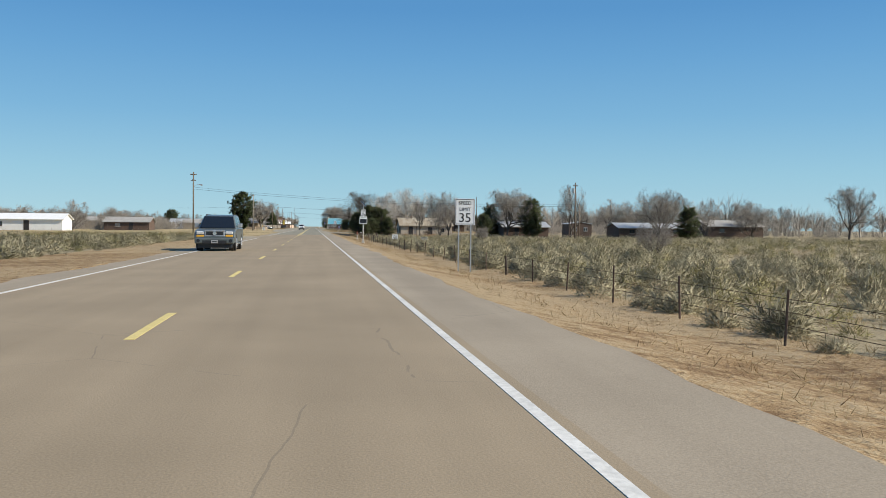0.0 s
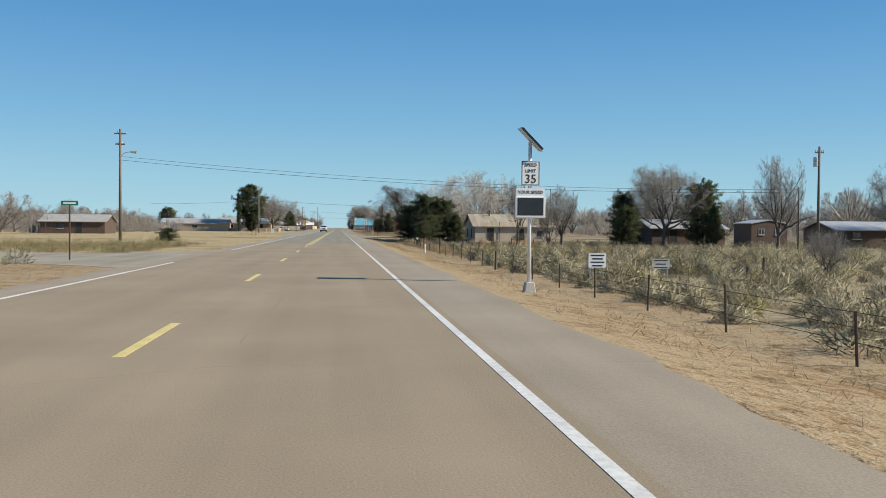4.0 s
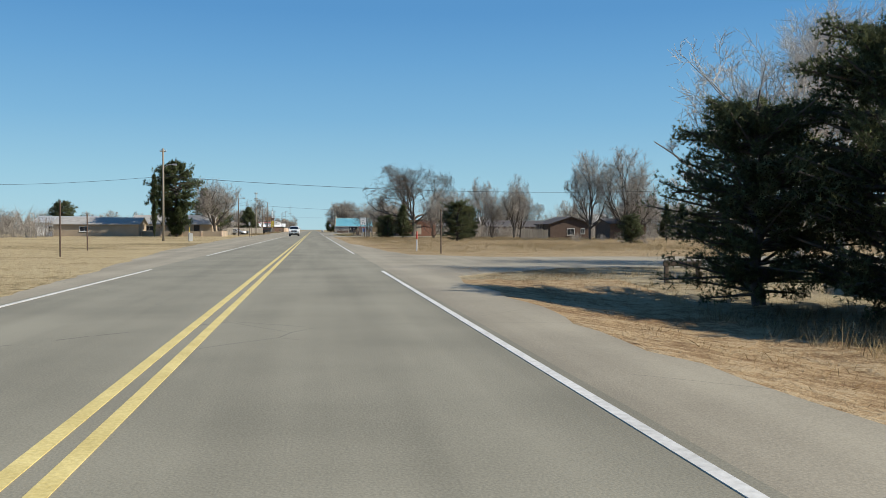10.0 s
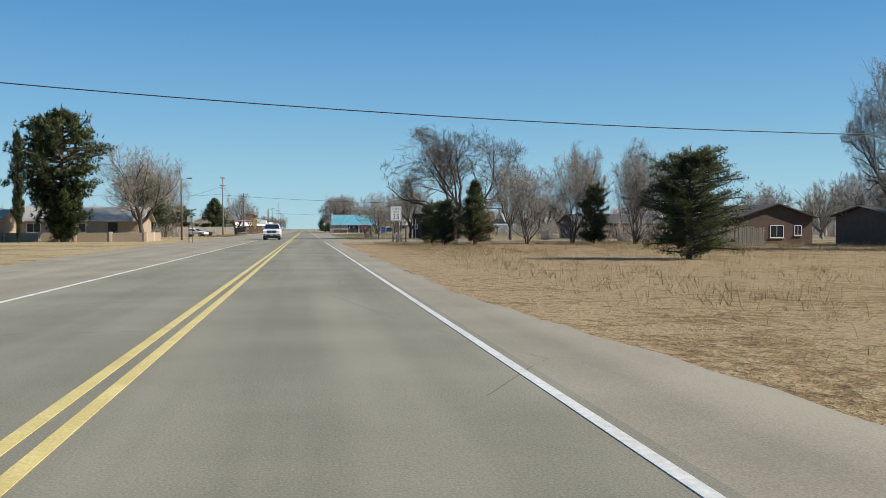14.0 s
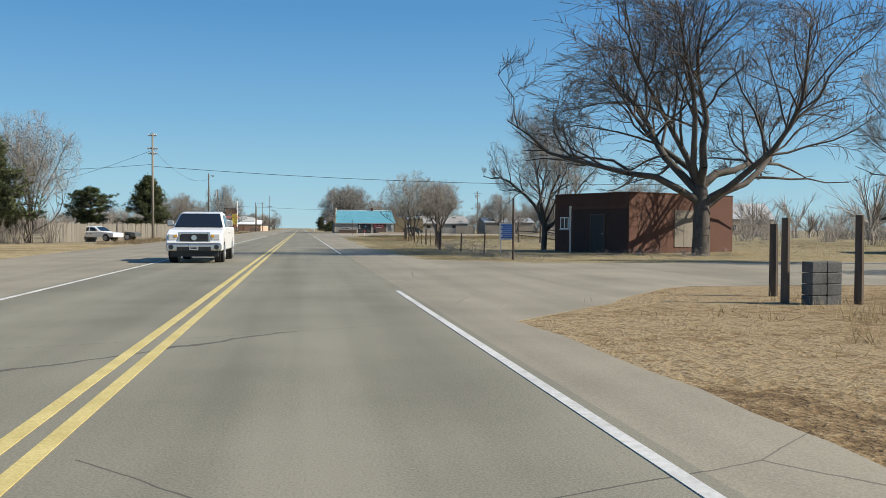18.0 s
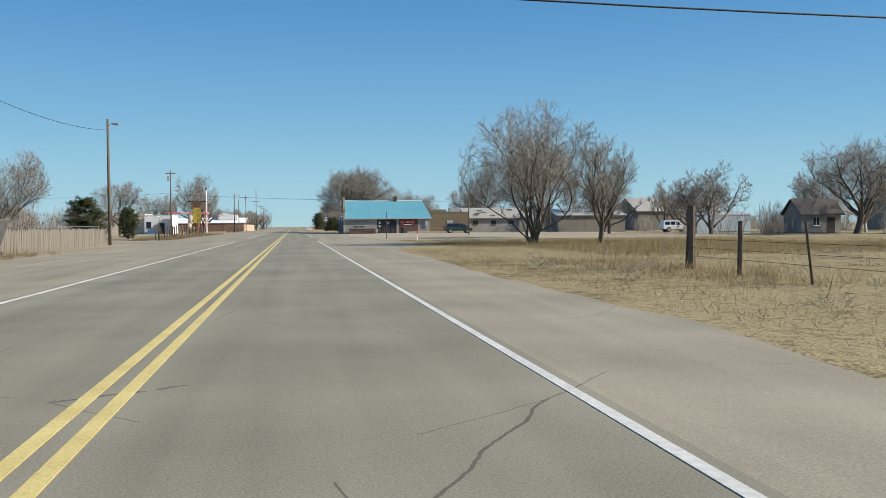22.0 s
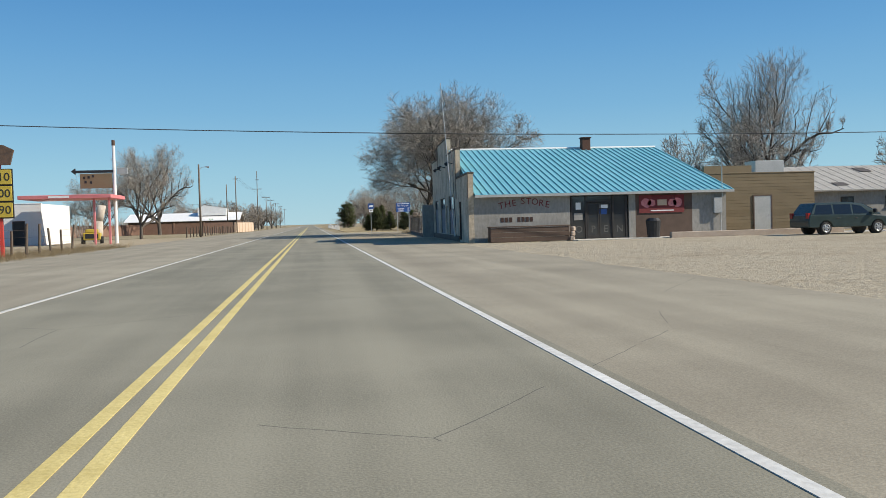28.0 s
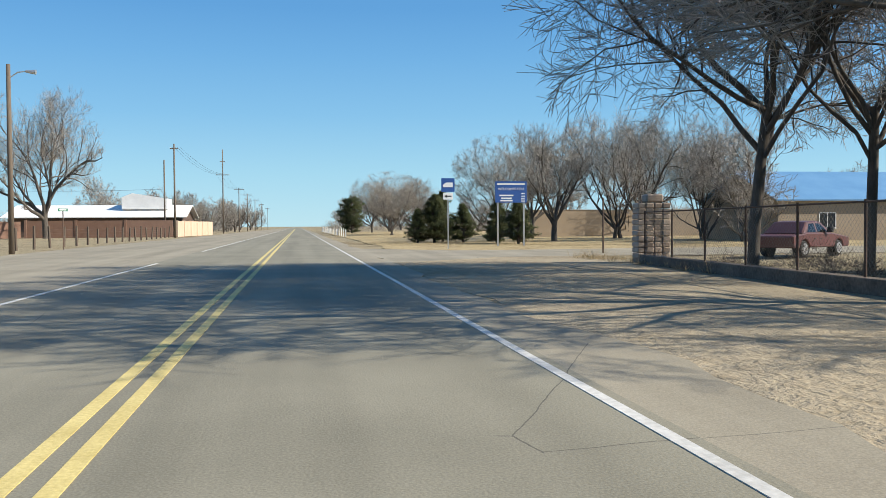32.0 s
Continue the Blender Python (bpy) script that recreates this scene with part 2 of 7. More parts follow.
M_TWIG = island_mat("bare_twigs", (0.155, 0.135, 0.116), (0.42, 0.38, 0.332))
M_TWIG_PALE = island_mat("pale_twigs", (0.32, 0.288, 0.255), (0.60, 0.56, 0.505))
M_TWIG_DARK = island_mat("dark_twigs", (0.065, 0.052, 0.043), (0.185, 0.152, 0.125))
M_JUNIPER = island_mat("juniper_needles", (0.045, 0.062, 0.03), (0.225, 0.25, 0.125), thin=0.3)
M_PINE = island_mat("pine_needles", (0.038, 0.055, 0.026), (0.16, 0.19, 0.085), thin=0.3)
M_SAGE = island_mat("sage_stems", (0.095, 0.087, 0.048), (0.60, 0.55, 0.385), thin=0.25, own=0.2)
M_SAGE_GREEN = island_mat("green_brush", (0.07, 0.07, 0.03), (0.43, 0.385, 0.185), thin=0.25, own=0.2)
M_STRAW = island_mat("straw_blades", (0.22, 0.155, 0.078), (0.50, 0.40, 0.235), thin=0.45)
M_STRAW_OLIVE = island_mat("olive_straw_blades", (0.18, 0.14, 0.07), (0.47, 0.39, 0.22), thin=0.45)
M_RUSTY = island_mat("rusty_blades", (0.19, 0.115, 0.057), (0.44, 0.31, 0.165), thin=0.45)
M_POLE = mat("weathered_pole", (0.099, 0.075, 0.055), (0.174, 0.138, 0.104), 0.9, 1.5, 20, 0.4, stretch=(1, 1, 0.1))
M_POLE_PALE = mat("pale_pole", (0.19, 0.165, 0.13), (0.30, 0.265, 0.215), 0.9, 1.5, 20, 0.4, stretch=(1, 1, 0.1))
M_STEEL = mat("galvanised_steel", (0.40, 0.41, 0.41), (0.56, 0.56, 0.55), 0.45, 3, 30, 0.05, 0.7)
M_WHITE = mat("white_paint", (0.68, 0.67, 0.65), (0.80, 0.80, 0.78), 0.5, 1.5, 25, 0.05)
M_SIGN = mat("white_sign_sheet", (0.74, 0.74, 0.73), (0.82, 0.82, 0.81), 0.4, 4, 40, 0.02)
M_BLACK = mat("black_paint", (0.012, 0.012, 0.013), (0.03, 0.03, 0.032), 0.5, 3, 30, 0.02)
M_DISPLAY = mat("display_panel", (0.02, 0.022, 0.026), (0.035, 0.038, 0.044), 0.25, 3, 60, 0.05)
M_WIRE = mat("cable", (0.02, 0.02, 0.022), (0.045, 0.045, 0.048), 0.6)
M_RUSTROD = mat("rusty_steel_post", (0.05, 0.035, 0.028), (0.13, 0.08, 0.055), 0.85, 4, 30, 0.2)
M_WOODPOST = mat("old_wood_post", (0.072, 0.052, 0.039), (0.149, 0.116, 0.088), 0.95, 3, 24, 0.5, stretch=(1, 1, 0.15), spread=0.25)
M_GREYWOOD = mat("grey_fence_board", (0.158, 0.140, 0.112), (0.266, 0.238, 0.198), 0.92, 2, 22, 0.4, stretch=(1, 1, 0.1), spread=0.25)
M_STUCCO_TAN = mat("tan_stucco", (0.299, 0.236, 0.166), (0.381, 0.308, 0.227), 0.92, 0.8, 30, 0.3)
M_STUCCO_PALE = mat("pale_plaster", (0.36, 0.30, 0.235), (0.50, 0.43, 0.35), 0.92, 0.8, 30, 0.3)
M_STUCCO_GREY = mat("grey_stucco", (0.22, 0.208, 0.188), (0.36, 0.345, 0.315), 0.93, 0.45, 7, 0.35, stretch=(1, 1, 0.5))
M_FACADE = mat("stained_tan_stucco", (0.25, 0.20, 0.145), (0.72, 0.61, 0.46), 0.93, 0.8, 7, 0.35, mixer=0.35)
M_STAIN = mat("dark_stain", (0.055, 0.043, 0.034), (0.17, 0.135, 0.105), 0.93, 1.5, 14, 0.35)
M_STUCCO_CREAM = mat("cream_stucco", (0.50, 0.435, 0.345), (0.64, 0.575, 0.475), 0.92, 0.8, 30, 0.3)
M_BRICK_PALE = mat("pale_brown_brick", (0.17, 0.095, 0.066), (0.27, 0.165, 0.12), 0.9, 1.5, 30, 0.4, spread=0.3)
M_STUCCO_WHITE = mat("white_stucco", (0.70, 0.69, 0.66), (0.82, 0.81, 0.79), 0.9, 0.8, 30, 0.2)
M_STUCCO_PEACH = mat("peach_stucco", (0.50, 0.36, 0.26), (0.62, 0.47, 0.35), 0.92, 0.8, 30, 0.3)
M_ADOBE = mat("adobe", (0.46, 0.29, 0.17), (0.58, 0.40, 0.25), 0.95, 0.8, 20, 0.5)
M_BRICK = mat("red_brick", (0.076, 0.033, 0.022), (0.125, 0.058, 0.038), 0.9, 1.5, 30, 0.4, spread=0.3)
# dark brick, which also paints the shade inside the brick building's bay
M_BRICK_DARK_SHADE = mat("dark_brick_and_bay_shade", (0.038, 0.020, 0.017), (0.067, 0.036, 0.028), 0.9, 1.5, 30, 0.4, spread=0.3)
M_BLOCK = mat("tan_block", (0.165, 0.124, 0.072), (0.232, 0.180, 0.112), 0.92, 1.0, 25, 0.3, spread=0.3)
M_TIN_RUST = mat("rusty_tin", (0.22, 0.145, 0.08), (0.46, 0.42, 0.32), 0.65, 0.9, 9, 0.1, 0.1, stretch=(1.2, 0.22, 1))
M_TIN = mat("grey_tin", (0.36, 0.36, 0.35), (0.52, 0.52, 0.50), 0.45, 1.0, 16, 0.08, 0.3)
M_PALE_BLUE = mat("pale_blue_siding", (0.36, 0.45, 0.52), (0.46, 0.55, 0.62), 0.6, 1.0, 16, 0.08)
M_TEAL = mat("teal_metal_roof", (0.13, 0.37, 0.43), (0.20, 0.47, 0.53), 0.45, 0.6, 20, 0.04, 0.1)
M_SHINGLE = mat("grey_shingles", (0.24, 0.23, 0.21), (0.37, 0.355, 0.33), 0.9, 1.2, 24, 0.5)
M_SHINGLE_DARK = mat("dark_shingles", (0.045, 0.04, 0.04), (0.09, 0.08, 0.078), 0.9, 1.2, 24, 0.5)
M_BROWN = mat("brown_paint", (0.075, 0.048, 0.034), (0.125, 0.08, 0.058), 0.75, 2, 24, 0.2)
M_DARKDOOR = mat("dark_door_paint", (0.018, 0.016, 0.016), (0.036, 0.032, 0.030), 0.6, 2, 24, 0.1)
M_PINK = mat("faded_pink_paint", (0.52, 0.14, 0.15), (0.66, 0.24, 0.24), 0.6, 1.5, 20, 0.1)
M_CONCRETE = mat("concrete", (0.38, 0.36, 0.32), (0.54, 0.51, 0.46), 0.9, 1.2, 28, 0.3)
M_GREYBLOCK = mat("dark_grey_block", (0.07, 0.07, 0.068), (0.17, 0.168, 0.16), 0.92, 3.0, 22, 0.5)
M_STONE = mat("fieldstone", (0.24, 0.18, 0.14), (0.46, 0.38, 0.31), 0.92, 2, 18, 0.5, spread=0.35)
M_GLASS = glass("window_glass", (0.035, 0.04, 0.045))
M_GLASS_SKY = glass("clerestory_glass", (0.10, 0.14, 0.18))
M_CARGLASS = glass("car_glass", (0.012, 0.014, 0.016), 0.03)
M_RUBBER = mat("tyre_rubber", (0.012, 0.012, 0.012), (0.028, 0.027, 0.026), 0.85, 5, 40, 0.2)
M_RIM = mat("alloy_rim", (0.45, 0.45, 0.46), (0.60, 0.60, 0.61), 0.35, 5, 40, 0.02, 0.8)
M_CHROME = mat("chrome", (0.60, 0.60, 0.61), (0.72, 0.72, 0.73), 0.18, 5, 40, 0.01, 0.95)
M_GREEN_SIGN = mat("green_sign", (0.01, 0.13, 0.07), (0.02, 0.19, 0.10), 0.45)
M_BLUE_SIGN = mat("blue_sign", (0.02, 0.075, 0.27), (0.035, 0.11, 0.35), 0.45)
M_BLUE_ROOF = mat("pale_blue_metal_roof", (0.10, 0.24, 0.42), (0.16, 0.32, 0.50), 0.45, 0.6, 20, 0.04, 0.1)
M_MAROON = mat("maroon_paint", (0.13, 0.012, 0.014), (0.20, 0.03, 0.03), 0.7)
M_RED = mat("red_paint", (0.42, 0.035, 0.025), (0.60, 0.07, 0.05), 0.5)
M_YELLOW = mat("yellow_paint", (0.36, 0.26, 0.03), (0.52, 0.40, 0.06), 0.5)
M_SOLAR = mat("solar_cells", (0.02, 0.024, 0.04), (0.035, 0.04, 0.06), 0.2)


# ---- mesh tools ----
class Build:
    """Collects boxes, tubes and plates into one mesh."""

    def __init__(self):
        self.v, self.f = [], []

    def add(self, verts, faces):
        k = len(self.v)
        self.v += [tuple(p) for p in verts]
        self.f += [tuple(k + i for i in face) for face in faces]
        return self

    def box(self, x0, x1, y0, y1, z0, z1, turn=None):
        pts = [Vector((x, y, z)) for z in (z0, z1) for y in (y0, y1) for x in (x0, x1)]
        if turn is not None:
            pts = [turn @ p for p in pts]
        return self.add(pts, [(0, 2, 3, 1), (4, 5, 7, 6), (0, 1, 5, 4), (2, 6, 7, 3), (0, 4, 6, 2), (1, 3, 7, 5)])

    def tube(self, p0, p1, r0, r1, n=6, caps=True):
        p0, p1 = Vector(p0), Vector(p1)
        d = (p1 - p0).normalized()
        a = d.orthogonal().normalized()
        b = d.cross(a)
        ring = [(math.cos(2 * math.pi * i / n), math.sin(2 * math.pi * i / n)) for i in range(n)]
        verts = [p0 + (a * c + b * s) * r0 for c, s in ring] + [p1 + (a * c + b * s) * r1 for c, s in ring]
        faces = [(i, (i + 1) % n, n + (i + 1) % n, n + i) for i in range(n)]
        if caps:
            faces += [tuple(range(n - 1, -1, -1)), tuple(range(n, 2 * n))]
        return self.add(verts, faces)

    def prism(self, outline, lo, hi, axis):
        """An outline in the plane across the axis, drawn out from lo to hi."""
        def at(p, q, s):
            return {"x": (s, p, q), "y": (p, s, q), "z": (p, q, s)}[axis]
        n = len(outline)
        verts = [at(p, q, lo) for p, q in outline] + [at(p, q, hi) for p, q in outline]
        faces = [(i, (i + 1) % n, n + (i + 1) % n, n + i) for i in range(n)] + [tuple(range(n - 1, -1, -1)), tuple(range(n, 2 * n))]
        return self.add(verts, faces)

    def mesh(self, name, bevel=0.0, smooth=False):
        me = bpy.data.meshes.new(name)
        me.from_pydata(self.v, [], self.f)
        bm = bmesh.new()
        bm.from_mesh(me)
        bmesh.ops.recalc_face_normals(bm, faces=bm.faces)
        if bevel:
            bmesh.ops.bevel(bm, geom=list(bm.edges), offset=bevel, segments=1, affect="EDGES", clamp_overlap=True)
        if smooth:
            for face in bm.faces:
                face.smooth = True
        bm.to_mesh(me)
        bm.free()
        return me


def part(name, made, material, parent=None, label="", bevel=0.0, smooth=False, m=None):
    """Links a mesh as one object under a thing or a part."""
    me = made.mesh(name, bevel, smooth) if isinstance(made, Build) else made
    if not me.materials:
        me.materials.append(material)
    ob = new(name, me)
    if parent is not None:
        ob.parent = parent
    if m is not None:
        ob.matrix_basis = m
    if label:
        ob["label"] = label
    return ob


def ground_at(x, y):
    """Height of the plain: it lies lower than the road south of the first side street."""
    f = np.clip((119.5 - np.asarray(y, float)) / 10.0, 0, 1)
    return -0.43 * np.clip((np.asarray(x, float) - 3.7) / 2.8, 0, 1) * f * f * (3 - 2 * f)


def thing(name, label, category, x=0.0, y=0.0, z=0.0, turn=0.0, group="", kind=""):
    ob = new(name)
    ob.empty_display_size = 0.2
    ob.matrix_basis = pose(x, y, z + float(ground_at(x, y)), 0, 0, turn)
    return tagged(ob, label, category, group, kind)


def words(text, size, parent, material, m, depth=0.004, align="CENTER", name="lettering", label=""):
    cu = bpy.data.curves.new(name, "FONT")
    cu.body, cu.size, cu.extrude, cu.align_x, cu.align_y, cu.resolution_u = text, size, depth, align, "CENTER", 3
    tmp = bpy.data.objects.new(name, cu)
    scene.collection.objects.link(tmp)
    bpy.context.view_layer.update()
    me = bpy.data.meshes.new_from_object(tmp.evaluated_get(bpy.context.evaluated_depsgraph_get()))
    bpy.data.objects.remove(tmp)
    me.materials.clear()
    return part(name, me, material, parent, label, m=m)


# ---- ground and road ----
def sheet(name, outline, z, material, label="", category="", rough=0.0):
    """A flat slab with the given outline, a hand's breadth thick."""
    if rough:
        rnd = random.Random(len(outline) * 7 + int(outline[0][1]))
        ragged = []
        for (xa, ya), (xb, yb) in zip(outline, outline[1:] + outline[:1]):
            ln = math.hypot(xb - xa, yb - ya)
            n = max(1, min(int(ln / 0.9), 1200))
            drift = 0.0
            for k in range(n):
                drift = 0.75 * drift + rnd.gauss(0, rough * 0.5)
                ragged.append((xa + (xb - xa) * k / n - (yb - ya) / ln * drift, ya + (yb - ya) * k / n + (xb - xa) / ln * drift))
        outline = ragged
    b = Build().prism(outline, z - 0.12, z, "z")
    ob = part(name, b, material)
    return tagged(ob, label, category, kind="structure")


def lumpy_ground():
    xs = np.r_[-3000, -1500, -700, -350, -200, np.arange(-140, -6, 4.0), -5.5, 3.3, 4.5, 5.5, 6.6, np.arange(8.5, 141, 4.0), 200, 350, 700, 1500, 3000]
    ys = np.r_[-600, -200, -80, np.arange(-40, 106, 6.0), np.arange(108, 124, 2.0), np.arange(126, 680, 6.0), 760, 1000, 1500, 2500, 4000]
    rng = np.random.default_rng(3)
    gx, gy = np.meshgrid(xs, ys, indexing="ij")
    off = np.maximum(np.maximum(gx - 3.5, -5.8 - gx), 0)
    gz = -0.03 - 0.05 * np.clip(off / 3.0, 0, 1) + rng.normal(0, 0.035, gx.shape) * np.clip(off / 8.0, 0, 1)
    gz = gz + ground_at(gx, gy)
    built = (gy > 170)
    gz = np.where(built, np.minimum(gz, -0.02), gz)
    nx, ny = gx.shape
    verts = np.stack([gx, gy, gz], -1).reshape(-1, 3)
    i, j = np.meshgrid(np.arange(nx - 1), np.arange(ny - 1), indexing="ij")
    a = (i * ny + j).ravel()
    faces = np.stack([a, a + ny, a + ny + 1, a + 1], -1)
    me = bpy.data.meshes.new("ground")
    me.from_pydata(verts.tolist(), [], faces.tolist())
    for p in me.polygons:
        p.use_smooth = True
    return part("ground", me, M_GROUND)


tagged(lumpy_ground(), "dry plain of sandy soil and straw", "ground", kind="structure")

ROAD_MID = -1.5
EDGE_R, EDGE_L = 2.1, -5.18


def slab(x0, x1, y0, y1):
    return [(x0, y0), (x1, y0), (x1, y1), (x0, y1)]


tagged(sheet("road", slab(-5.34, 2.26, -160, 74), 0.0, M_ROAD_TAN), "tan chip-sealed two-lane highway", "road", kind="structure")
tagged(sheet("road", slab(-5.34, 2.26, 74.0, 1500), -0.002, M_ROAD_GREY), "grey worn asphalt highway with fine cracks", "road", kind="structure")
LEFT_EDGE = [(-4.9, 74), (-4.9, 1500), (-6.4, 1500), (-13, 680), (-14, 520), (-14, 450), (-12, 366), (-12, 232), (-9.8, 174), (-9.0, 150), (-6.2, 116), (-6.2, 74)]
sheet("pavement", [(1.8, -160), (3.6, -160), (3.72, 74), (1.8, 74)], -0.006, M_SHOULDER_TAN, "tan asphalt shoulder with a ragged edge", "pavement", 0.12)
sheet("pavement", [(-4.9, -160), (-4.9, 74), (-6.2, 74), (-6.2, -160)], -0.006, M_SHOULDER_TAN, "narrow tan asphalt shoulder", "pavement", 0.12)
sheet("pavement", LEFT_EDGE, -0.006, M_SHOULDER, "grey cracked asphalt shoulder", "pavement", 0.16)
RIGHT_EDGE = [(1.8, 74), (3.72, 74), (3.8, 116), (4.8, 128), (4.8, 141), (4.1, 160), (3.3, 176), (3.3, 244), (5.3, 252), (5.3, 264), (4.5, 288), (5.3, 333), (5.4, 349), (8.4, 360), (9.0, 383), (8.0, 396), (7.8, 454), (3.2, 462), (3.2, 680), (2.7, 1500), (1.8, 1500)]
sheet("pavement", RIGHT_EDGE, -0.006, M_SHOULDER, "grey asphalt shoulder with a ragged edge", "pavement", 0.16)
for outline, mt, lab in (
    ([(-6.0, 31), (-6.0, 50), (-11, 46), (-95, 45), (-95, 36), (-11, 35)], M_SHOULDER, "narrow asphalt side street"),
    ([(3.4, 119), (8.5, 124.6), (95, 125.5), (95, 136), (8.5, 137), (3.4, 143)], M_SHOULDER, "asphalt side street strewn with gravel"),
    ([(3.0, 243), (9.0, 250), (95, 251), (95, 262.5), (9.0, 263.6), (3.0, 270)], M_SHOULDER, "broken asphalt side street"),
    ([(-11, 377), (-11, 400), (-17, 394), (-80, 393), (-80, 383), (-17, 382)], M_SHOULDER, "pale asphalt side street"),
    ([(3.0, 510), (8.0, 514.5), (95, 515), (95, 524), (8.0, 524.8), (3.0, 530)], M_SHOULDER, "pale asphalt side street"),
):
    sheet("road", outline, -0.012, mt, lab, "road", 0.2)
LOT = [(4.0, 381), (50, 386), (50, 453.0), (7.6, 453.0), (4.0, 453.0)]
sheet("ground", LOT, -0.016, M_STRAWLOT, "bare dirt lot before the store", "ground", 0.3)
sheet("ground", slab(2.8, 12.5, 453.0, 514.5), -0.02, M_DIRT, "bare dirt beside the store", "ground", 0.3)
sheet("ground", slab(-38, -12.5, 446, 523), -0.018, M_DIRT, "bare dirt filling-station yard", "ground", 0.3)
sheet("ground", slab(-16.5, -11, 300, 382), -0.02, M_DIRT, "dusty strip beside the road", "ground", 0.3)
vx, vy = np.array([3.3, 3.7, 4.2, 4.8, 5.4, 6.0, 6.6, 7.2, 8.2]), np.r_[np.arange(-160, 106, 2.0), np.arange(106, 119, 1.0)]
gx, gy = np.meshgrid(vx, vy, indexing="ij")
gz = ground_at(gx, gy) - 0.022 + np.random.default_rng(8).normal(0, 0.012, gx.shape) * np.clip((gx - 3.9) / 1.0, 0, 1)
i, j = np.meshgrid(np.arange(len(vx) - 1), np.arange(len(vy) - 1), indexing="ij")
a = (i * len(vy) + j).ravel()
verge = bpy.data.meshes.new("ground")
verge.from_pydata(np.stack([gx, gy, gz], -1).reshape(-1, 3).tolist(), [], np.stack([a, a + len(vy), a + len(vy) + 1, a + 1], -1).tolist())
tagged(part("ground", verge, M_VERGE), "straw-coloured mown verge sloping to the plain", "verge", kind="structure")
sheet("ground", slab(-10.5, -6.0, -160, 35.5), -0.02, M_VERGE, "straw-coloured mown verge", "verge", 0.3)
sheet("ground", slab(-80, -6.0, 45.5, 300), -0.02, M_FIELD, "wide field of mown dry grass", "field", 0.3)
sheet("ground", slab(3.1, 80, 136.5, 250.5), -0.02, M_RUST_FIELD, "field of dry orange-brown grass", "field", 0.3)
sheet("ground", slab(4.0, 80, 263, 380), -0.02, M_OLIVE_FIELD, "field of dry straw grass", "field", 0.3)
sheet("ground", slab(5.0, 80, 524.5, 675), -0.02, M_FIELD, "dry park lawn", "field", 0.3)


def stripe(x, y0, y1, width, material, label, name="road_line", z=0.004):
    b = Build()
    n = max(1, int((y1 - y0) / 6))
    for k in range(n):
        a, c = y0 + (y1 - y0) * k / n, y0 + (y1 - y0) * (k + 1) / n
        b.box(x - width / 2, x + width / 2, a, c, z - 0.012, z)
    return tagged(part(name, b, material), label, "road marking", kind="structure")


for y0, y1 in ((-150, 122.5), (142, 249), (275, 380), (404, 900)):
    stripe(EDGE_R, y0, y1, 0.105, M_WHITE_LINE, "white edge line, worn")
for y0, y1 in ((-150, 35), (52, 124), (139, 379), (402, 512), (527, 900)):
    stripe(EDGE_L, y0, y1, 0.10, M_WHITE_LINE, "white edge line, worn")
for k in range(-5, 9):
    y = -36.7 + 12.19 * k
    stripe(ROAD_MID, y, y + 3.05, 0.12, M_YELLOW_LINE, "faded yellow centre dash")
stripe(ROAD_MID + 0.13, 66, 900, 0.12, M_YELLOW_LINE, "yellow double centre line")
stripe(ROAD_MID - 0.13, 66, 900, 0.12, M_YELLOW_LINE, "yellow double centre line")


# ---- plants ----
def tubes_mesh(name, segs, sides):
    """Many tapered tubes as one mesh; segs: rows of start, end, two radii."""
    s = np.asarray(segs, float)
    p0, p1, r0, r1 = s[:, 0:3], s[:, 3:6], s[:, 6], s[:, 7]
    d = p1 - p0
    d /= np.linalg.norm(d, axis=1, keepdims=True) + 1e-9
    ref = np.where(np.abs(d[:, 2:3]) < 0.9, [[0, 0, 1.0]], [[1.0, 0, 0]])
    a = np.cross(d, ref)
    a /= np.linalg.norm(a, axis=1, keepdims=True) + 1e-9
    b = np.cross(d, a)
    ang = np.arange(sides) * 2 * np.pi / sides
    ring = np.cos(ang)[None, :, None] * a[:, None] + np.sin(ang)[None, :, None] * b[:, None]
    lo, hi = p0[:, None] + ring * r0[:, None, None], p1[:, None] + ring * r1[:, None, None]
    verts = np.concatenate([lo, hi], 1).reshape(-1, 3)
    base = np.arange(len(s))[:, None] * 2 * sides
    i = np.arange(sides)
    j = (i + 1) % sides
    faces = np.stack([base + i, base + j, base + sides + j, base + sides + i], -1).reshape(-1, 4)
    me = bpy.data.meshes.new(name)
    me.from_pydata(verts.tolist(), [], faces.tolist())
    for p in me.polygons:
        p.use_smooth = True
    return me


def unit_rows(v):
    return v / (np.linalg.norm(v, axis=-1, keepdims=True) + 1e-9)


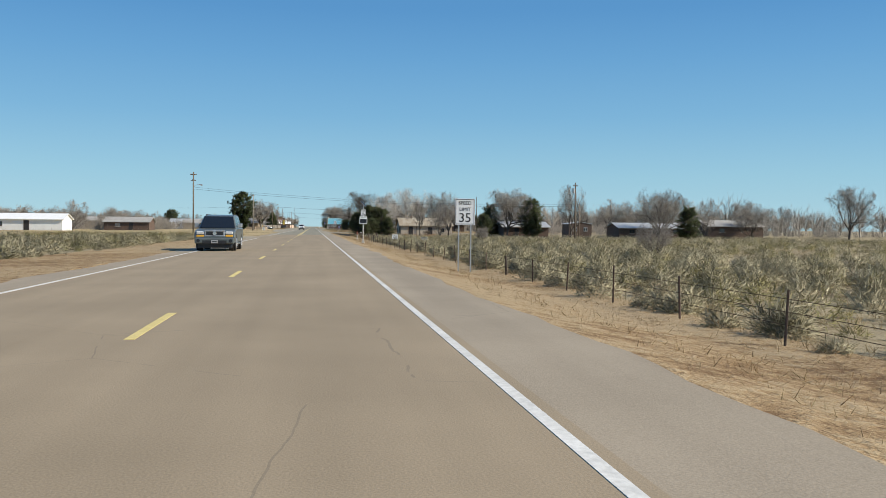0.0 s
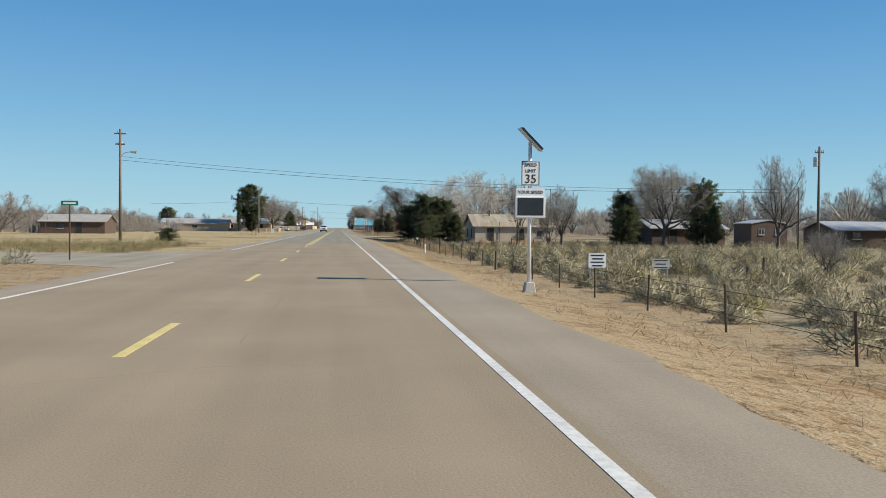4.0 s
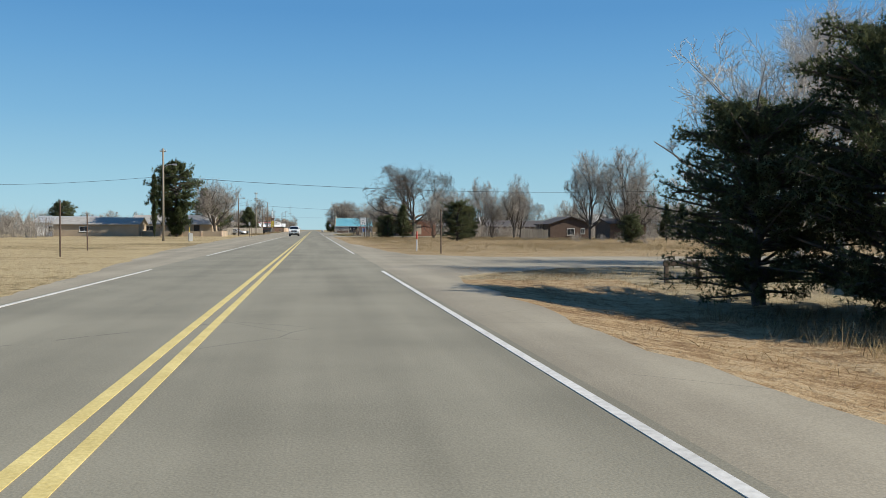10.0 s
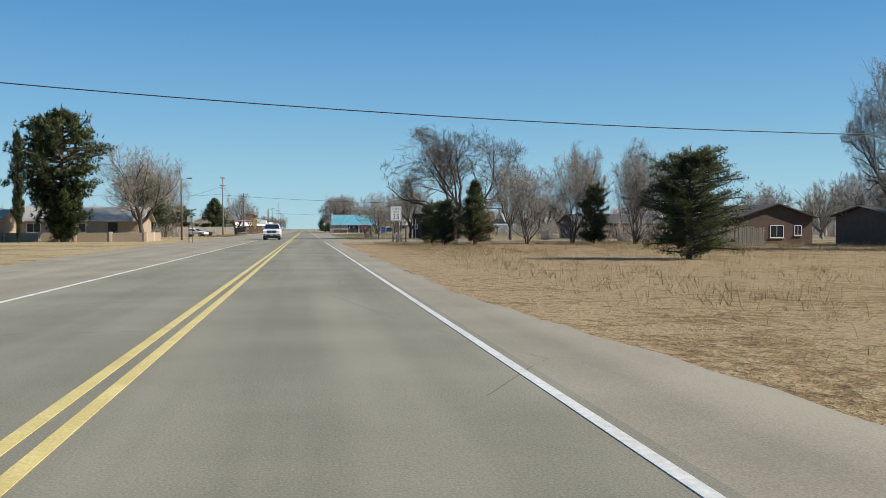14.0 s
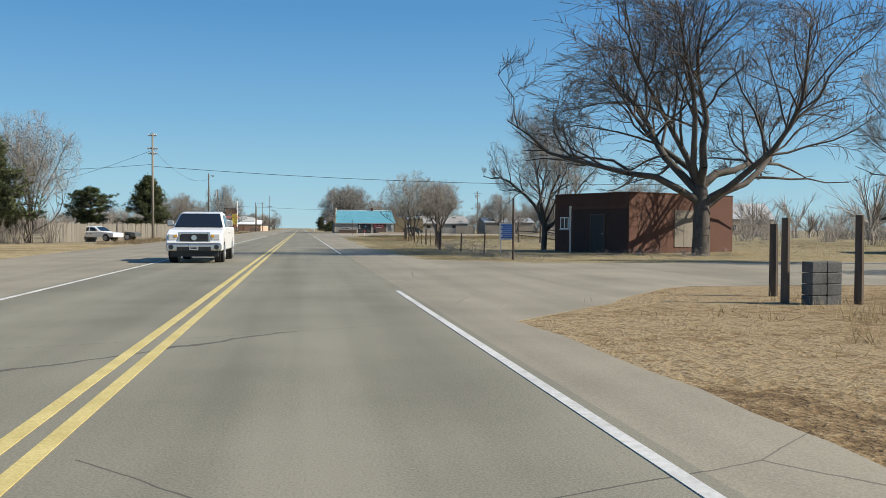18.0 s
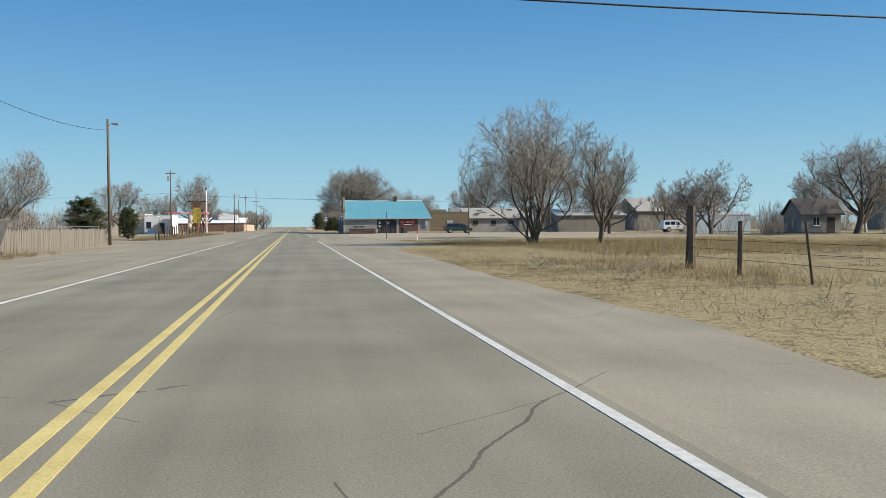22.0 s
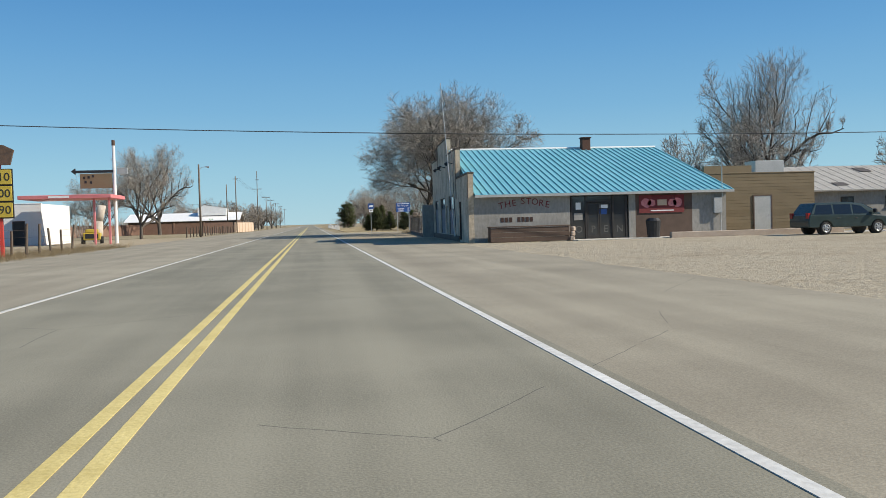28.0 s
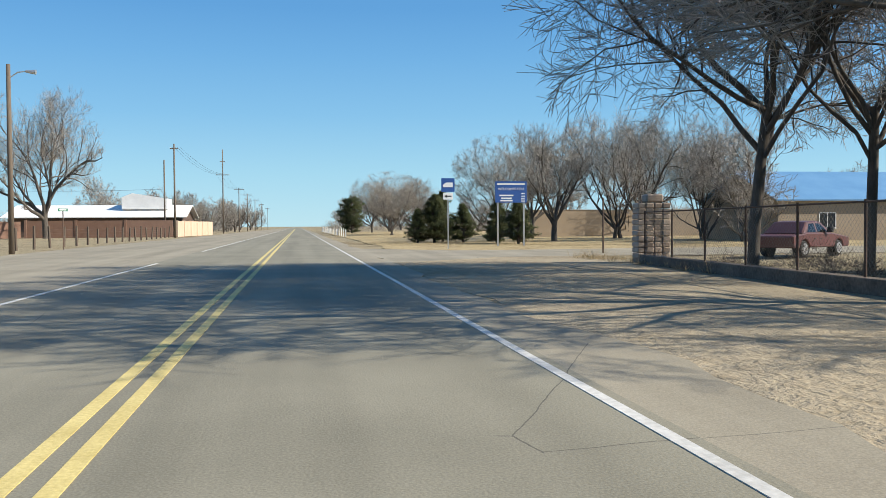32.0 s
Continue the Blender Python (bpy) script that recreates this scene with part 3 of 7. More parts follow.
def bare_tree_meshes(seed, limbs=8, fork=0.18, rise=0.9, spread=1.0, droop=0.0, counts=(12, 9, 9), stems=1, fine=0.008, thick=0.24, mid=0.6, wide=4.6):
    """A leafless tree ten metres high with a rounded crown: trunk and winding limbs, and the branches down to the twigs."""
    rng = np.random.default_rng(seed)
    wood, twigs = [], []
    middle, radii = np.array([0, 0, 10 * mid]), np.array([wide, wide, 10 * (1 - mid)])

    def room(p, d):
        """How far the crown's rounded outline lies from each p along d."""
        o, e = (p - middle) / radii, d / radii
        a, b, c = (e * e).sum(-1), 2 * (o * e).sum(-1), (o * o).sum(-1) - 1
        q = b * b - 4 * a * c
        return np.where(q > 0, np.maximum((-b + np.sqrt(np.maximum(q, 0))) / (2 * a), 0.3), 0.5)

    def grow(p, d, length, r, steps, sway, lift, hang, end, into):
        pts, dirs = [p], []
        for k in range(steps):
            bend = rng.normal(0, sway, p.shape)
            bend[:, 2] += lift - hang * k / steps
            d = unit_rows(d + bend)
            pts.append(pts[-1] + d * (length / steps)[:, None])
            dirs.append(d)
            ra, rb = r * (1 - (1 - end) * k / steps), r * (1 - (1 - end) * (k + 1) / steps)
            into.append(np.concatenate([pts[-2], pts[-1], ra[:, None], rb[:, None]], 1))
        return np.stack(pts, 1), np.stack(dirs, 1)

    def shoots(pts, dirs, length, r, n, start, ratio, thin):
        m, steps = len(pts), dirs.shape[1]
        f = start + (0.99 - start) * (np.arange(n)[None] + rng.uniform(0, 1, (m, n))) / n
        k = np.minimum((f * steps).astype(int), steps - 1)
        i = np.arange(m)[:, None]
        at = pts[i, k] + (pts[i, k + 1] - pts[i, k]) * (f * steps - k)[..., None]
        d = dirs[i, k]
        side = rng.normal(0, 1, (m, n, 3)) + np.array([0, 0, 0.3])
        side = unit_rows(side - d * (side * d).sum(-1, keepdims=True))
        ang = (rng.uniform(0.35, 1.05, (m, n)) * spread)[..., None]
        nd = d * np.cos(ang) + side * np.sin(ang)
        ln = length[:, None] * ratio * rng.uniform(0.6, 1.2, (m, n)) * (1.1 - 0.5 * f)
        gap = room(at, nd)
        ln = np.maximum(np.minimum(ln, gap * rng.uniform(0.88, 1.08, (m, n))), 0.25)
        rr = np.maximum(r[:, None] * (1 - 0.75 * f) * thin, fine)
        keep = (gap > 0.38).ravel()
        return at.reshape(-1, 3)[keep], nd.reshape(-1, 3)[keep], ln.ravel()[keep], rr.ravel()[keep]

    starts = []
    for s in range(stems):
        foot = np.array([0.0, 0, -0.15]) if stems == 1 else np.array([rng.normal(0, 0.14), rng.normal(0, 0.14), -0.15])
        lean = unit_rows(np.array([rng.normal(0, 0.06), rng.normal(0, 0.06), 1.0]) if stems == 1 else np.array([0.3 * math.cos(s * 2.4), 0.3 * math.sin(s * 2.4), 1.0]))
        r0 = thick / math.sqrt(stems)
        pts = [foot]
        for k in range(3):
            lean = unit_rows(lean + rng.normal(0, 0.06, 3))
            pts.append(pts[-1] + lean * 10 * fork / 3)
        wood.append(np.array([[*pts[0], *(pts[0] + (pts[1] - pts[0]) * 0.25), r0 * 1.5, r0 * 1.05]]))
        for k in range(3):
            wood.append(np.array([[*pts[k], *pts[k + 1], r0 * (1.05 - 0.07 * k), r0 * (0.98 - 0.07 * k)]]))
        m = max(2, limbs // stems)
        a0 = rng.uniform(0, 6.3)
        for k in range(m):
            a = a0 + 2 * math.pi * k / m + rng.normal(0, 0.25)
            up = rng.uniform(0.4, 1.5) if k else 2.8
            d = unit_rows(np.array([math.cos(a), math.sin(a), up * rise + 0.12]) + lean * 0.3)
            at = pts[2] + (pts[3] - pts[2]) * rng.uniform(0.0, 1.0)
            ln = float(room(at, unit_rows(d + np.array([0, 0, 0.15 * rise])))) * rng.uniform(0.72, 0.92)
            starts.append([*at, *d, ln, r0 * rng.uniform(0.38, 0.62)])
    q = np.array(starts)
    level = q[:, 0:3], q[:, 3:6], q[:, 6], q[:, 7]
    shape = ((8, 0.19, 0.08 * rise, 0.04 * droop, 0.14), (5, 0.20, 0.05 * rise, 0.18 * droop, 0.28), (3, 0.20, 0.03 * rise, 0.24 * droop, 0.5), (2, 0.22, 0.02, 0.3 * droop, 0.6))
    for depth, (steps, sway, lift, hang, end) in enumerate(shape):
        pts, dirs = grow(*level, steps, sway, lift, hang, end, wood if depth < 2 else twigs)
        if depth < 3:
            level = shoots(pts, dirs, level[2], level[3], counts[depth], (0.28, 0.22, 0.18)[depth], (0.58, 0.6, 0.66)[depth], (0.5, 0.45, 0.6)[depth])
    wood, twigs = np.concatenate(wood), np.concatenate(twigs)
    k = 10.0 / np.percentile(twigs[:, 5], 99.7)
    wood *= k
    twigs *= k
    across = np.percentile(np.hypot(twigs[:, 3], twigs[:, 4]), 98.5)
    return tubes_mesh("trunk", wood, 8), tubes_mesh("crown", twigs, 3), 2 * across


def soft_normals(me, normals):
    """Leaves and blades shade with the rounded mass that they belong to."""
    me.shade_smooth()
    me.normals_split_custom_set_from_vertices(unit_rows(normals))


def evergreen_meshes(seed, shape="cone", tufts=2200, blade=0.30):
    """An evergreen one metre high and one wide, to be scaled: trunk with limbs, and needle tufts along the limbs."""
    rng = np.random.default_rng(seed)
    segs, ends = [], []
    for k in range(9):
        segs.append([0.012 * math.sin(k), 0.012 * math.cos(2 * k), 0.98 * k / 9, 0.012 * math.sin(k + 1), 0.012 * math.cos(2 * k + 2), 0.98 * (k + 1) / 9, 0.03 * (1 - k / 9) + 0.004, 0.03 * (1 - (k + 1) / 9) + 0.004])
    limbs = 230
    for k in range(limbs):
        z = rng.uniform(0.05, 0.97)
        if shape == "cone":
            reach = 0.5 * (1 - z) ** 0.75 * min(1, 0.45 + 3 * z)
        elif shape == "pine":
            reach = 0.5 * (0.45 + 0.55 * math.sin(math.pi * min(max((z - 0.12) / 0.95, 0), 1))) if z > 0.16 else 0.12
            reach *= 1 if z < 0.9 else (1 - z) * 8
        else:
            reach = 0.5 * math.sqrt(max(1 - ((z - 0.38) / 0.64) ** 2, 0.02))
        reach *= rng.uniform(0.5, 1.15) * (0.85 + 0.2 * math.sin(3 * rng.uniform(0, 6.3)))
        a = rng.uniform(0, 2 * math.pi)
        rise = rng.uniform(-0.05, 0.22) * (1 if shape != "pine" else 0.6)
        p0 = np.array([0, 0, z * 0.93])
        p1 = np.array([math.cos(a) * reach, math.sin(a) * reach, z * 0.93 + rise * reach * 2])
        segs.append([*p0, *p1, 0.009, 0.003])
        ends.append((p0, p1))
    trunk = tubes_mesh("trunk", segs, 5)
    pick = rng.integers(0, limbs, tufts)
    f = rng.uniform(0.2, 1.05, tufts) ** 0.6
    p0 = np.array([e[0] for e in ends])[pick]
    p1 = np.array([e[1] for e in ends])[pick]
    c = p0 + (p1 - p0) * f[:, None] + rng.normal(0, 0.017, (tufts, 3))
    out = p1 - p0
    out /= np.linalg.norm(out, axis=1, keepdims=True) + 1e-9
    nb = 9
    d = out[:, None] * 0.7 + rng.normal(0, 0.75, (tufts, nb, 3)) + np.array([0, 0, 0.25])
    d /= np.linalg.norm(d, axis=2, keepdims=True)
    side = np.cross(d, rng.normal(0, 1, (tufts, nb, 3)))
    side /= np.linalg.norm(side, axis=2, keepdims=True) + 1e-9
    ln = blade * 0.22 * rng.uniform(0.6, 1.3, (tufts, nb, 1))
    a = c[:, None] - side * ln * 0.11
    b = c[:, None] + side * ln * 0.11
    m = c[:, None] + d * ln
    verts = np.stack([a, b, m], 2).reshape(-1, 3)
    faces = np.arange(len(verts)).reshape(-1, 3)
    me = bpy.data.meshes.new("crown")
    me.from_pydata(verts.tolist(), [], faces.tolist())
    mass = np.stack([c[:, 0], c[:, 1], (c[:, 2] - 0.45) * 0.4], -1) * 2.2 + rng.normal(0, 0.35, c.shape)
    soft_normals(me, np.repeat(mass, nb * 3, axis=0))
    return trunk, me


def stand(name, label, category, meshes, mats, x, y, height, width, turn, unit, group=""):
    """One tree: meshes made for a given unit of height and width, scaled to the tree's own."""
    base = thing(name, label, category, x, y, -0.03, turn, group)
    sx, sz = width / unit[1], height / unit[0]
    base.scale = (sx, sx, sz)
    for nm, me, mt in zip(("trunk", "crown"), meshes, mats):
        ob = part(nm, me, mt, base)
        ob.material_slots[0].link = "OBJECT"
        ob.material_slots[0].material = mt
    return base


BARE = []
for seed, kw in (
    (11, dict(limbs=9)), (12, dict(limbs=12, stems=3, fork=0.07, rise=1.05, counts=(11, 8, 8))), (13, dict(limbs=9, rise=0.7, droop=0.4, fork=0.2)),
    (14, dict(limbs=8, rise=1.4, spread=0.85, fork=0.2, wide=3.4)), (15, dict(limbs=10, stems=2, fork=0.1, rise=0.9)), (16, dict(limbs=9, rise=0.55, droop=0.8, fork=0.24, thick=0.24, wide=5.8)),
    (17, dict(limbs=11, rise=0.5, droop=0.7, fork=0.34, thick=0.13, mid=0.58, wide=5.6, counts=(14, 10, 9))),
):
    BARE.append(bare_tree_meshes(seed, **kw))
FARBARE = []
for seed, kw in ((31, dict(limbs=8, rise=0.8, fork=0.1)), (32, dict(limbs=9, stems=3, fork=0.08)), (33, dict(limbs=8, rise=0.6, droop=0.3, fork=0.1))):
    FARBARE.append(bare_tree_meshes(seed, counts=(9, 6, 6), fine=0.022, **kw))
BARE_LOOKS = {
    "grey": (BARE, M_BARK, M_TWIG, "leafless grey-brown tree on dry grass"),
    "pale": (BARE, M_BARK_PALE, M_TWIG_PALE, "leafless cottonwood with pale dense twigs"),
    "dark": (BARE, M_BARK, M_TWIG_DARK, "leafless tree with dark bark and twigs"),
    "far": (FARBARE, M_BARK, M_TWIG, "distant leafless grey-brown tree"),
}


def bare_tree(x, y, h, w, k=0, look_="grey", turn=None, group="bare trees"):
    pack, bark, twig, lab = BARE_LOOKS[look_]
    tr, cr, wide = pack[k % len(pack)]
    return stand("tree", lab, "tree", (tr, cr), (bark, twig), x, y, h, w * 1.05, (x * 37 + y * 13) % 360 if turn is None else turn, (10.0, wide), group)


NEAR_CONE, NEAR_ROUND = 5, 6
CONES = [evergreen_meshes(41, "cone", 8500, 0.125), evergreen_meshes(42, "round", 9500, 0.125), evergreen_meshes(43, "pine", 7000, 0.15), evergreen_meshes(44, "round", 9500, 0.125), evergreen_meshes(45, "cone", 8000, 0.125), evergreen_meshes(46, "cone", 20000, 0.075), evergreen_meshes(47, "round", 22000, 0.075)]


def evergreen(x, y, h, w, k=0, label="dark green juniper with dense needles"):
    tr, cr = CONES[k]
    w *= 1.35 if k in (0, 2, 4, NEAR_CONE) else 1.12
    return stand("evergreen_tree", label, "tree", (tr, cr), (M_BARK, M_PINE if k == 2 else M_JUNIPER), x, y, h, w, (x * 53 + y * 29) % 360, (1.0, 1.0), "evergreens")


def tuft_field(name, label, category, material, area, count, height, spread, blades, seed, lean=0.5, near=None):
    """Many tufts of blades scattered over areas, as one piece of ground cover. area: x0, x1, y0, y1 rows."""
    rng = np.random.default_rng(seed)
    size = np.array([(a[1] - a[0]) * (a[3] - a[2]) for a in area], float)
    which = rng.choice(len(area), count, p=size / size.sum())
    box = np.array(area, float)[which]
    u, w = rng.uniform(0, 1, count), rng.uniform(0, 1, count)
    if near is not None:
        u = np.where(np.abs(box[:, 0]) < np.abs(box[:, 1]), u ** near, 1 - (1 - u) ** near)
    x = box[:, 0] + (box[:, 1] - box[:, 0]) * u
    y = box[:, 2] + (box[:, 3] - box[:, 2]) * w
    s = rng.uniform(0.45, 1.35, count) ** 1.2
    c = np.stack([x, y, ground_at(x, y) - 0.07], -1)
    d = rng.normal(0, lean, (count, blades, 3))
    d[..., 2] = rng.uniform(0.5, 1.0, (count, blades))
    d /= np.linalg.norm(d, axis=2, keepdims=True)
    root = c[:, None] + np.concatenate([rng.normal(0, spread, (count, blades, 2)), np.zeros((count, blades, 1))], -1) * s[:, None, None]
    ln = height * s[:, None, None] * rng.uniform(0.55, 1.2, (count, blades, 1))
    side = np.cross(d, rng.normal(0, 1, (count, blades, 3)))
    side /= np.linalg.norm(side, axis=2, keepdims=True) + 1e-9
    wd = np.minimum(ln * 0.03, 0.006 + 0 * ln)
    tip = root + d * ln + np.array([0, 0, -0.12]) * ln * rng.uniform(0, 1, (count, blades, 1))
    verts = np.stack([root - side * wd, root + side * wd, tip], 2).reshape(-1, 3)
    me = bpy.data.meshes.new(name)
    me.from_pydata(verts.tolist(), [], np.arange(len(verts)).reshape(-1, 3).tolist())
    soft_normals(me, np.repeat((d * 0.4 + np.array([0, 0, 0.8])).reshape(-1, 3), 3, axis=0))
    return tagged(part(name, me, material), label, category, kind="stuff")


def bush_field(name, label, material, area, count, size, seed, near=1.6, twigs=70, rounded=False):
    """Rounded scrub bushes scattered over areas, as one piece of ground cover."""
    rng = np.random.default_rng(seed)
    dims = np.array([(a[1] - a[0]) * (a[3] - a[2]) for a in area], float)
    box = np.array(area, float)[rng.choice(len(area), count, p=dims / dims.sum())]
    u = rng.uniform(0, 1, count)
    u = np.where(np.abs(box[:, 0]) < np.abs(box[:, 1]), u ** near, 1 - u ** near)
    x = box[:, 0] + (box[:, 1] - box[:, 0]) * u
    y = box[:, 2] + (box[:, 3] - box[:, 2]) * rng.uniform(0, 1, count)
    s = size * rng.uniform(0.5, 1.3, count) ** 1.9
    d = rng.normal(0, 1, (count, twigs, 3))
    d[..., 2] = np.abs(d[..., 2]) * 0.75 + 0.1
    d /= np.linalg.norm(d, axis=2, keepdims=True)
    r = rng.uniform(0.15, 1.0, (count, twigs, 1)) ** (0.5 if rounded else 1.0) * (rng.uniform(0.7, 1.1, (count, twigs, 1)) if rounded else 1.0)
    c = np.stack([x, y, ground_at(x, y) - 0.05], -1)[:, None]
    p = c + d * r * s[:, None, None] * np.array([0.62, 0.62, 0.62])
    o = d + rng.normal(0, 0.6, d.shape)
    o /= np.linalg.norm(o, axis=2, keepdims=True)
    side = np.cross(o, rng.normal(0, 1, d.shape))
    side /= np.linalg.norm(side, axis=2, keepdims=True) + 1e-9
    ln = np.minimum(s[:, None, None], 0.75) * rng.uniform(0.14, 0.36, (count, twigs, 1))
    broad = 0.06 if rounded else 0.035
    verts = np.stack([p - side * ln * broad, p + side * ln * broad, p + o * ln], 2).reshape(-1, 3)
    me = bpy.data.meshes.new(name)
    me.from_pydata(verts.tolist(), [], np.arange(len(verts)).reshape(-1, 3).tolist())
    if rounded:
        soft_normals(me, np.repeat((d + np.array([0, 0, 0.25]) + rng.normal(0, 0.12, d.shape)).reshape(-1, 3), 3, axis=0))
    return tagged(part(name, me, material), label, "shrub", kind="stuff")


bush_field("sagebrush", "low grey-green sagebrush across the plain", M_SAGE, [(7.8, 26, -48, 62)], 1000, 0.86, 61, 1.1, 430, True)
bush_field("sagebrush", "low grey-green sagebrush across the far plain", M_SAGE, [(24, 95, -40, 112)], 2400, 0.95, 66, 1.0, 150, True)
bush_field("sagebrush", "low olive scrub across the plain", M_SAGE_GREEN, [(9.0, 75, -48, 60), (-60, -10.5, -48, 33)], 1200, 0.9, 62, 1.4, 200, True)
bush_field("sagebrush", "low grey scrub across the plain", M_SAGE, [(-75, -10, -48, 34)], 1500, 0.95, 63, 1.4, 230, True)
bush_field("scrub", "low dry scrub under the trees", M_SAGE, [(8.5, 42, 66, 122), (7, 42, 294, 330), (-42, -14.5, 396, 450)], 520, 0.6, 64, 1.3, 110)
bush_field("scrub", "dark weeds along the fence", M_TWIG, [(9, 13, 284, 300), (8, 10, 266, 280), (14, 24, 270, 276)], 90, 0.6, 65, 1.0, 110)
bush_field("scrub", "tall olive weeds beside the side street", M_SAGE_GREEN, [(-34, -9.6, 46.5, 66)], 260, 0.8, 69, 1.3, 160)
tuft_field("grass", "tall straw weeds beside the side street", "grass", M_STRAW, [(-36, -9.2, 46, 70)], 1400, 0.5, 0.14, 12, 78, 0.4, 1.3)
bush_field("thicket", "leafless thicket before the low houses", M_TWIG, [(30, 62, 84, 93), (-62, -44, 150, 240)], 110, 2.0, 70, 1.0, 130)
bush_field("thicket", "grey-brown leafless thicket below the distant trees", M_TWIG, [(46, 125, 106, 330), (-150, -68, 100, 300)], 560, 2.4, 67, 1.0, 110)
bush_field("thicket", "grey-brown leafless thicket behind the houses", M_TWIG, [(-75, -34, 300, 640), (40, 110, 330, 640), (-60, -24, 640, 900), (12, 60, 640, 900)], 420, 2.6, 68, 1.0, 110)
tuft_field("grass", "tall dry straw grass", "grass", M_STRAW, [(7.8, 48, -62, 122)], 4200, 0.32, 0.12, 14, 71, 0.4, 1.8)
tuft_field("grass", "tall dry straw grass before the old house", "grass", M_STRAW, [(7.6, 34, 60, 112)], 6500, 0.36, 0.2, 12, 84, 0.45, 1.3)
bush_field("sagebrush", "scattered pale sagebrush before the old house", M_SAGE, [(8.2, 36, 60, 108)], 190, 0.75, 85, 1.0, 320, True)
tuft_field("grass", "short dry straw grass on the verge", "grass", M_STRAW, [(4.2, 8.2, -62, 125), (-10.6, -6.5, -62, 35)], 12000, 0.12, 0.10, 10, 72, 0.8)
tuft_field("grass", "rusty dry grass on the verge", "grass", M_RUSTY, [(4.8, 8.2, -62, 125)], 6000, 0.14, 0.14, 9, 73, 0.8, 1.3)
tuft_field("grass", "dry straw grass in the field", "grass", M_STRAW, [(5.4, 48, 142, 246)], 15000, 0.17, 0.24, 12, 74, 1.1, 1.5)
tuft_field("grass", "clumps of golden grass in the field", "grass", M_STRAW, [(6.5, 46, 146, 244)], 2600, 0.38, 0.16, 16, 88, 0.45, 1.4)
tuft_field("grass", "dry olive straw grass in the field", "grass", M_STRAW_OLIVE, [(6.0, 48, 267, 350), (9.3, 48, 350, 381)], 15000, 0.22, 0.24, 12, 79, 0.9, 1.5)
tuft_field("grass", "tall golden grass under the trees", "grass", M_STRAW_OLIVE, [(10.5, 34, 352, 366), (13, 40, 335, 350)], 4200, 0.5, 0.2, 12, 80, 0.4, 1.0)
tuft_field("grass", "patches of tall pale grass in the field", "grass", M_STRAW, [(8, 13, 205, 246), (14, 30, 150, 172), (20, 44, 205, 246)], 3200, 0.42, 0.18, 12, 86, 0.4, 1.0)
bush_field("scrub", "dry grey-brown weeds in the field", M_TWIG, [(12, 44, 290, 345)], 110, 0.6, 81, 1.0, 110)
tuft_field("grass", "mown dry grass in the field", "grass", M_STRAW, [(-48, -6.6, 47, 300)], 9000, 0.10, 0.12, 9, 75, 0.8, 1.4)
tuft_field("grass", "weeds along the fences", "grass", M_STRAW, [(-17.5, -13.2, 396, 475), (-15.5, -12.2, 300, 350), (10.5, 12, 500, 514), (8.5, 12, 318, 331)], 3200, 0.5, 0.14, 12, 76, 0.45)

# ---- trees ----
def thin_tree(seed):
    """A far tree of few strokes, eight metres high: limbs fanning out into twigs."""
    rng = np.random.default_rng(seed)
    rows = [[0, 0, 0, 0.1, 0, 1.6, 0.26, 0.2]]
    for k in range(12):
        a, up = rng.uniform(0, 6.3), rng.uniform(0.5, 2.2)
        d = np.array([math.cos(a), math.sin(a), up])
        d /= np.linalg.norm(d)
        p = np.array([0.1, 0, rng.uniform(1.0, 1.8)])
        q = p + d * rng.uniform(3.5, 6.2)
        rows.append([*p, *q, 0.11, 0.03])
        for c in range(14):
            f = rng.uniform(0.25, 1)
            e = d + rng.normal(0, 0.5, 3) + np.array([0, 0, 0.1])
            o = p + (q - p) * f
            rows.append([*o, *(o + e * rng.uniform(0.9, 2.0)), 0.04, 0.015])
    return rows


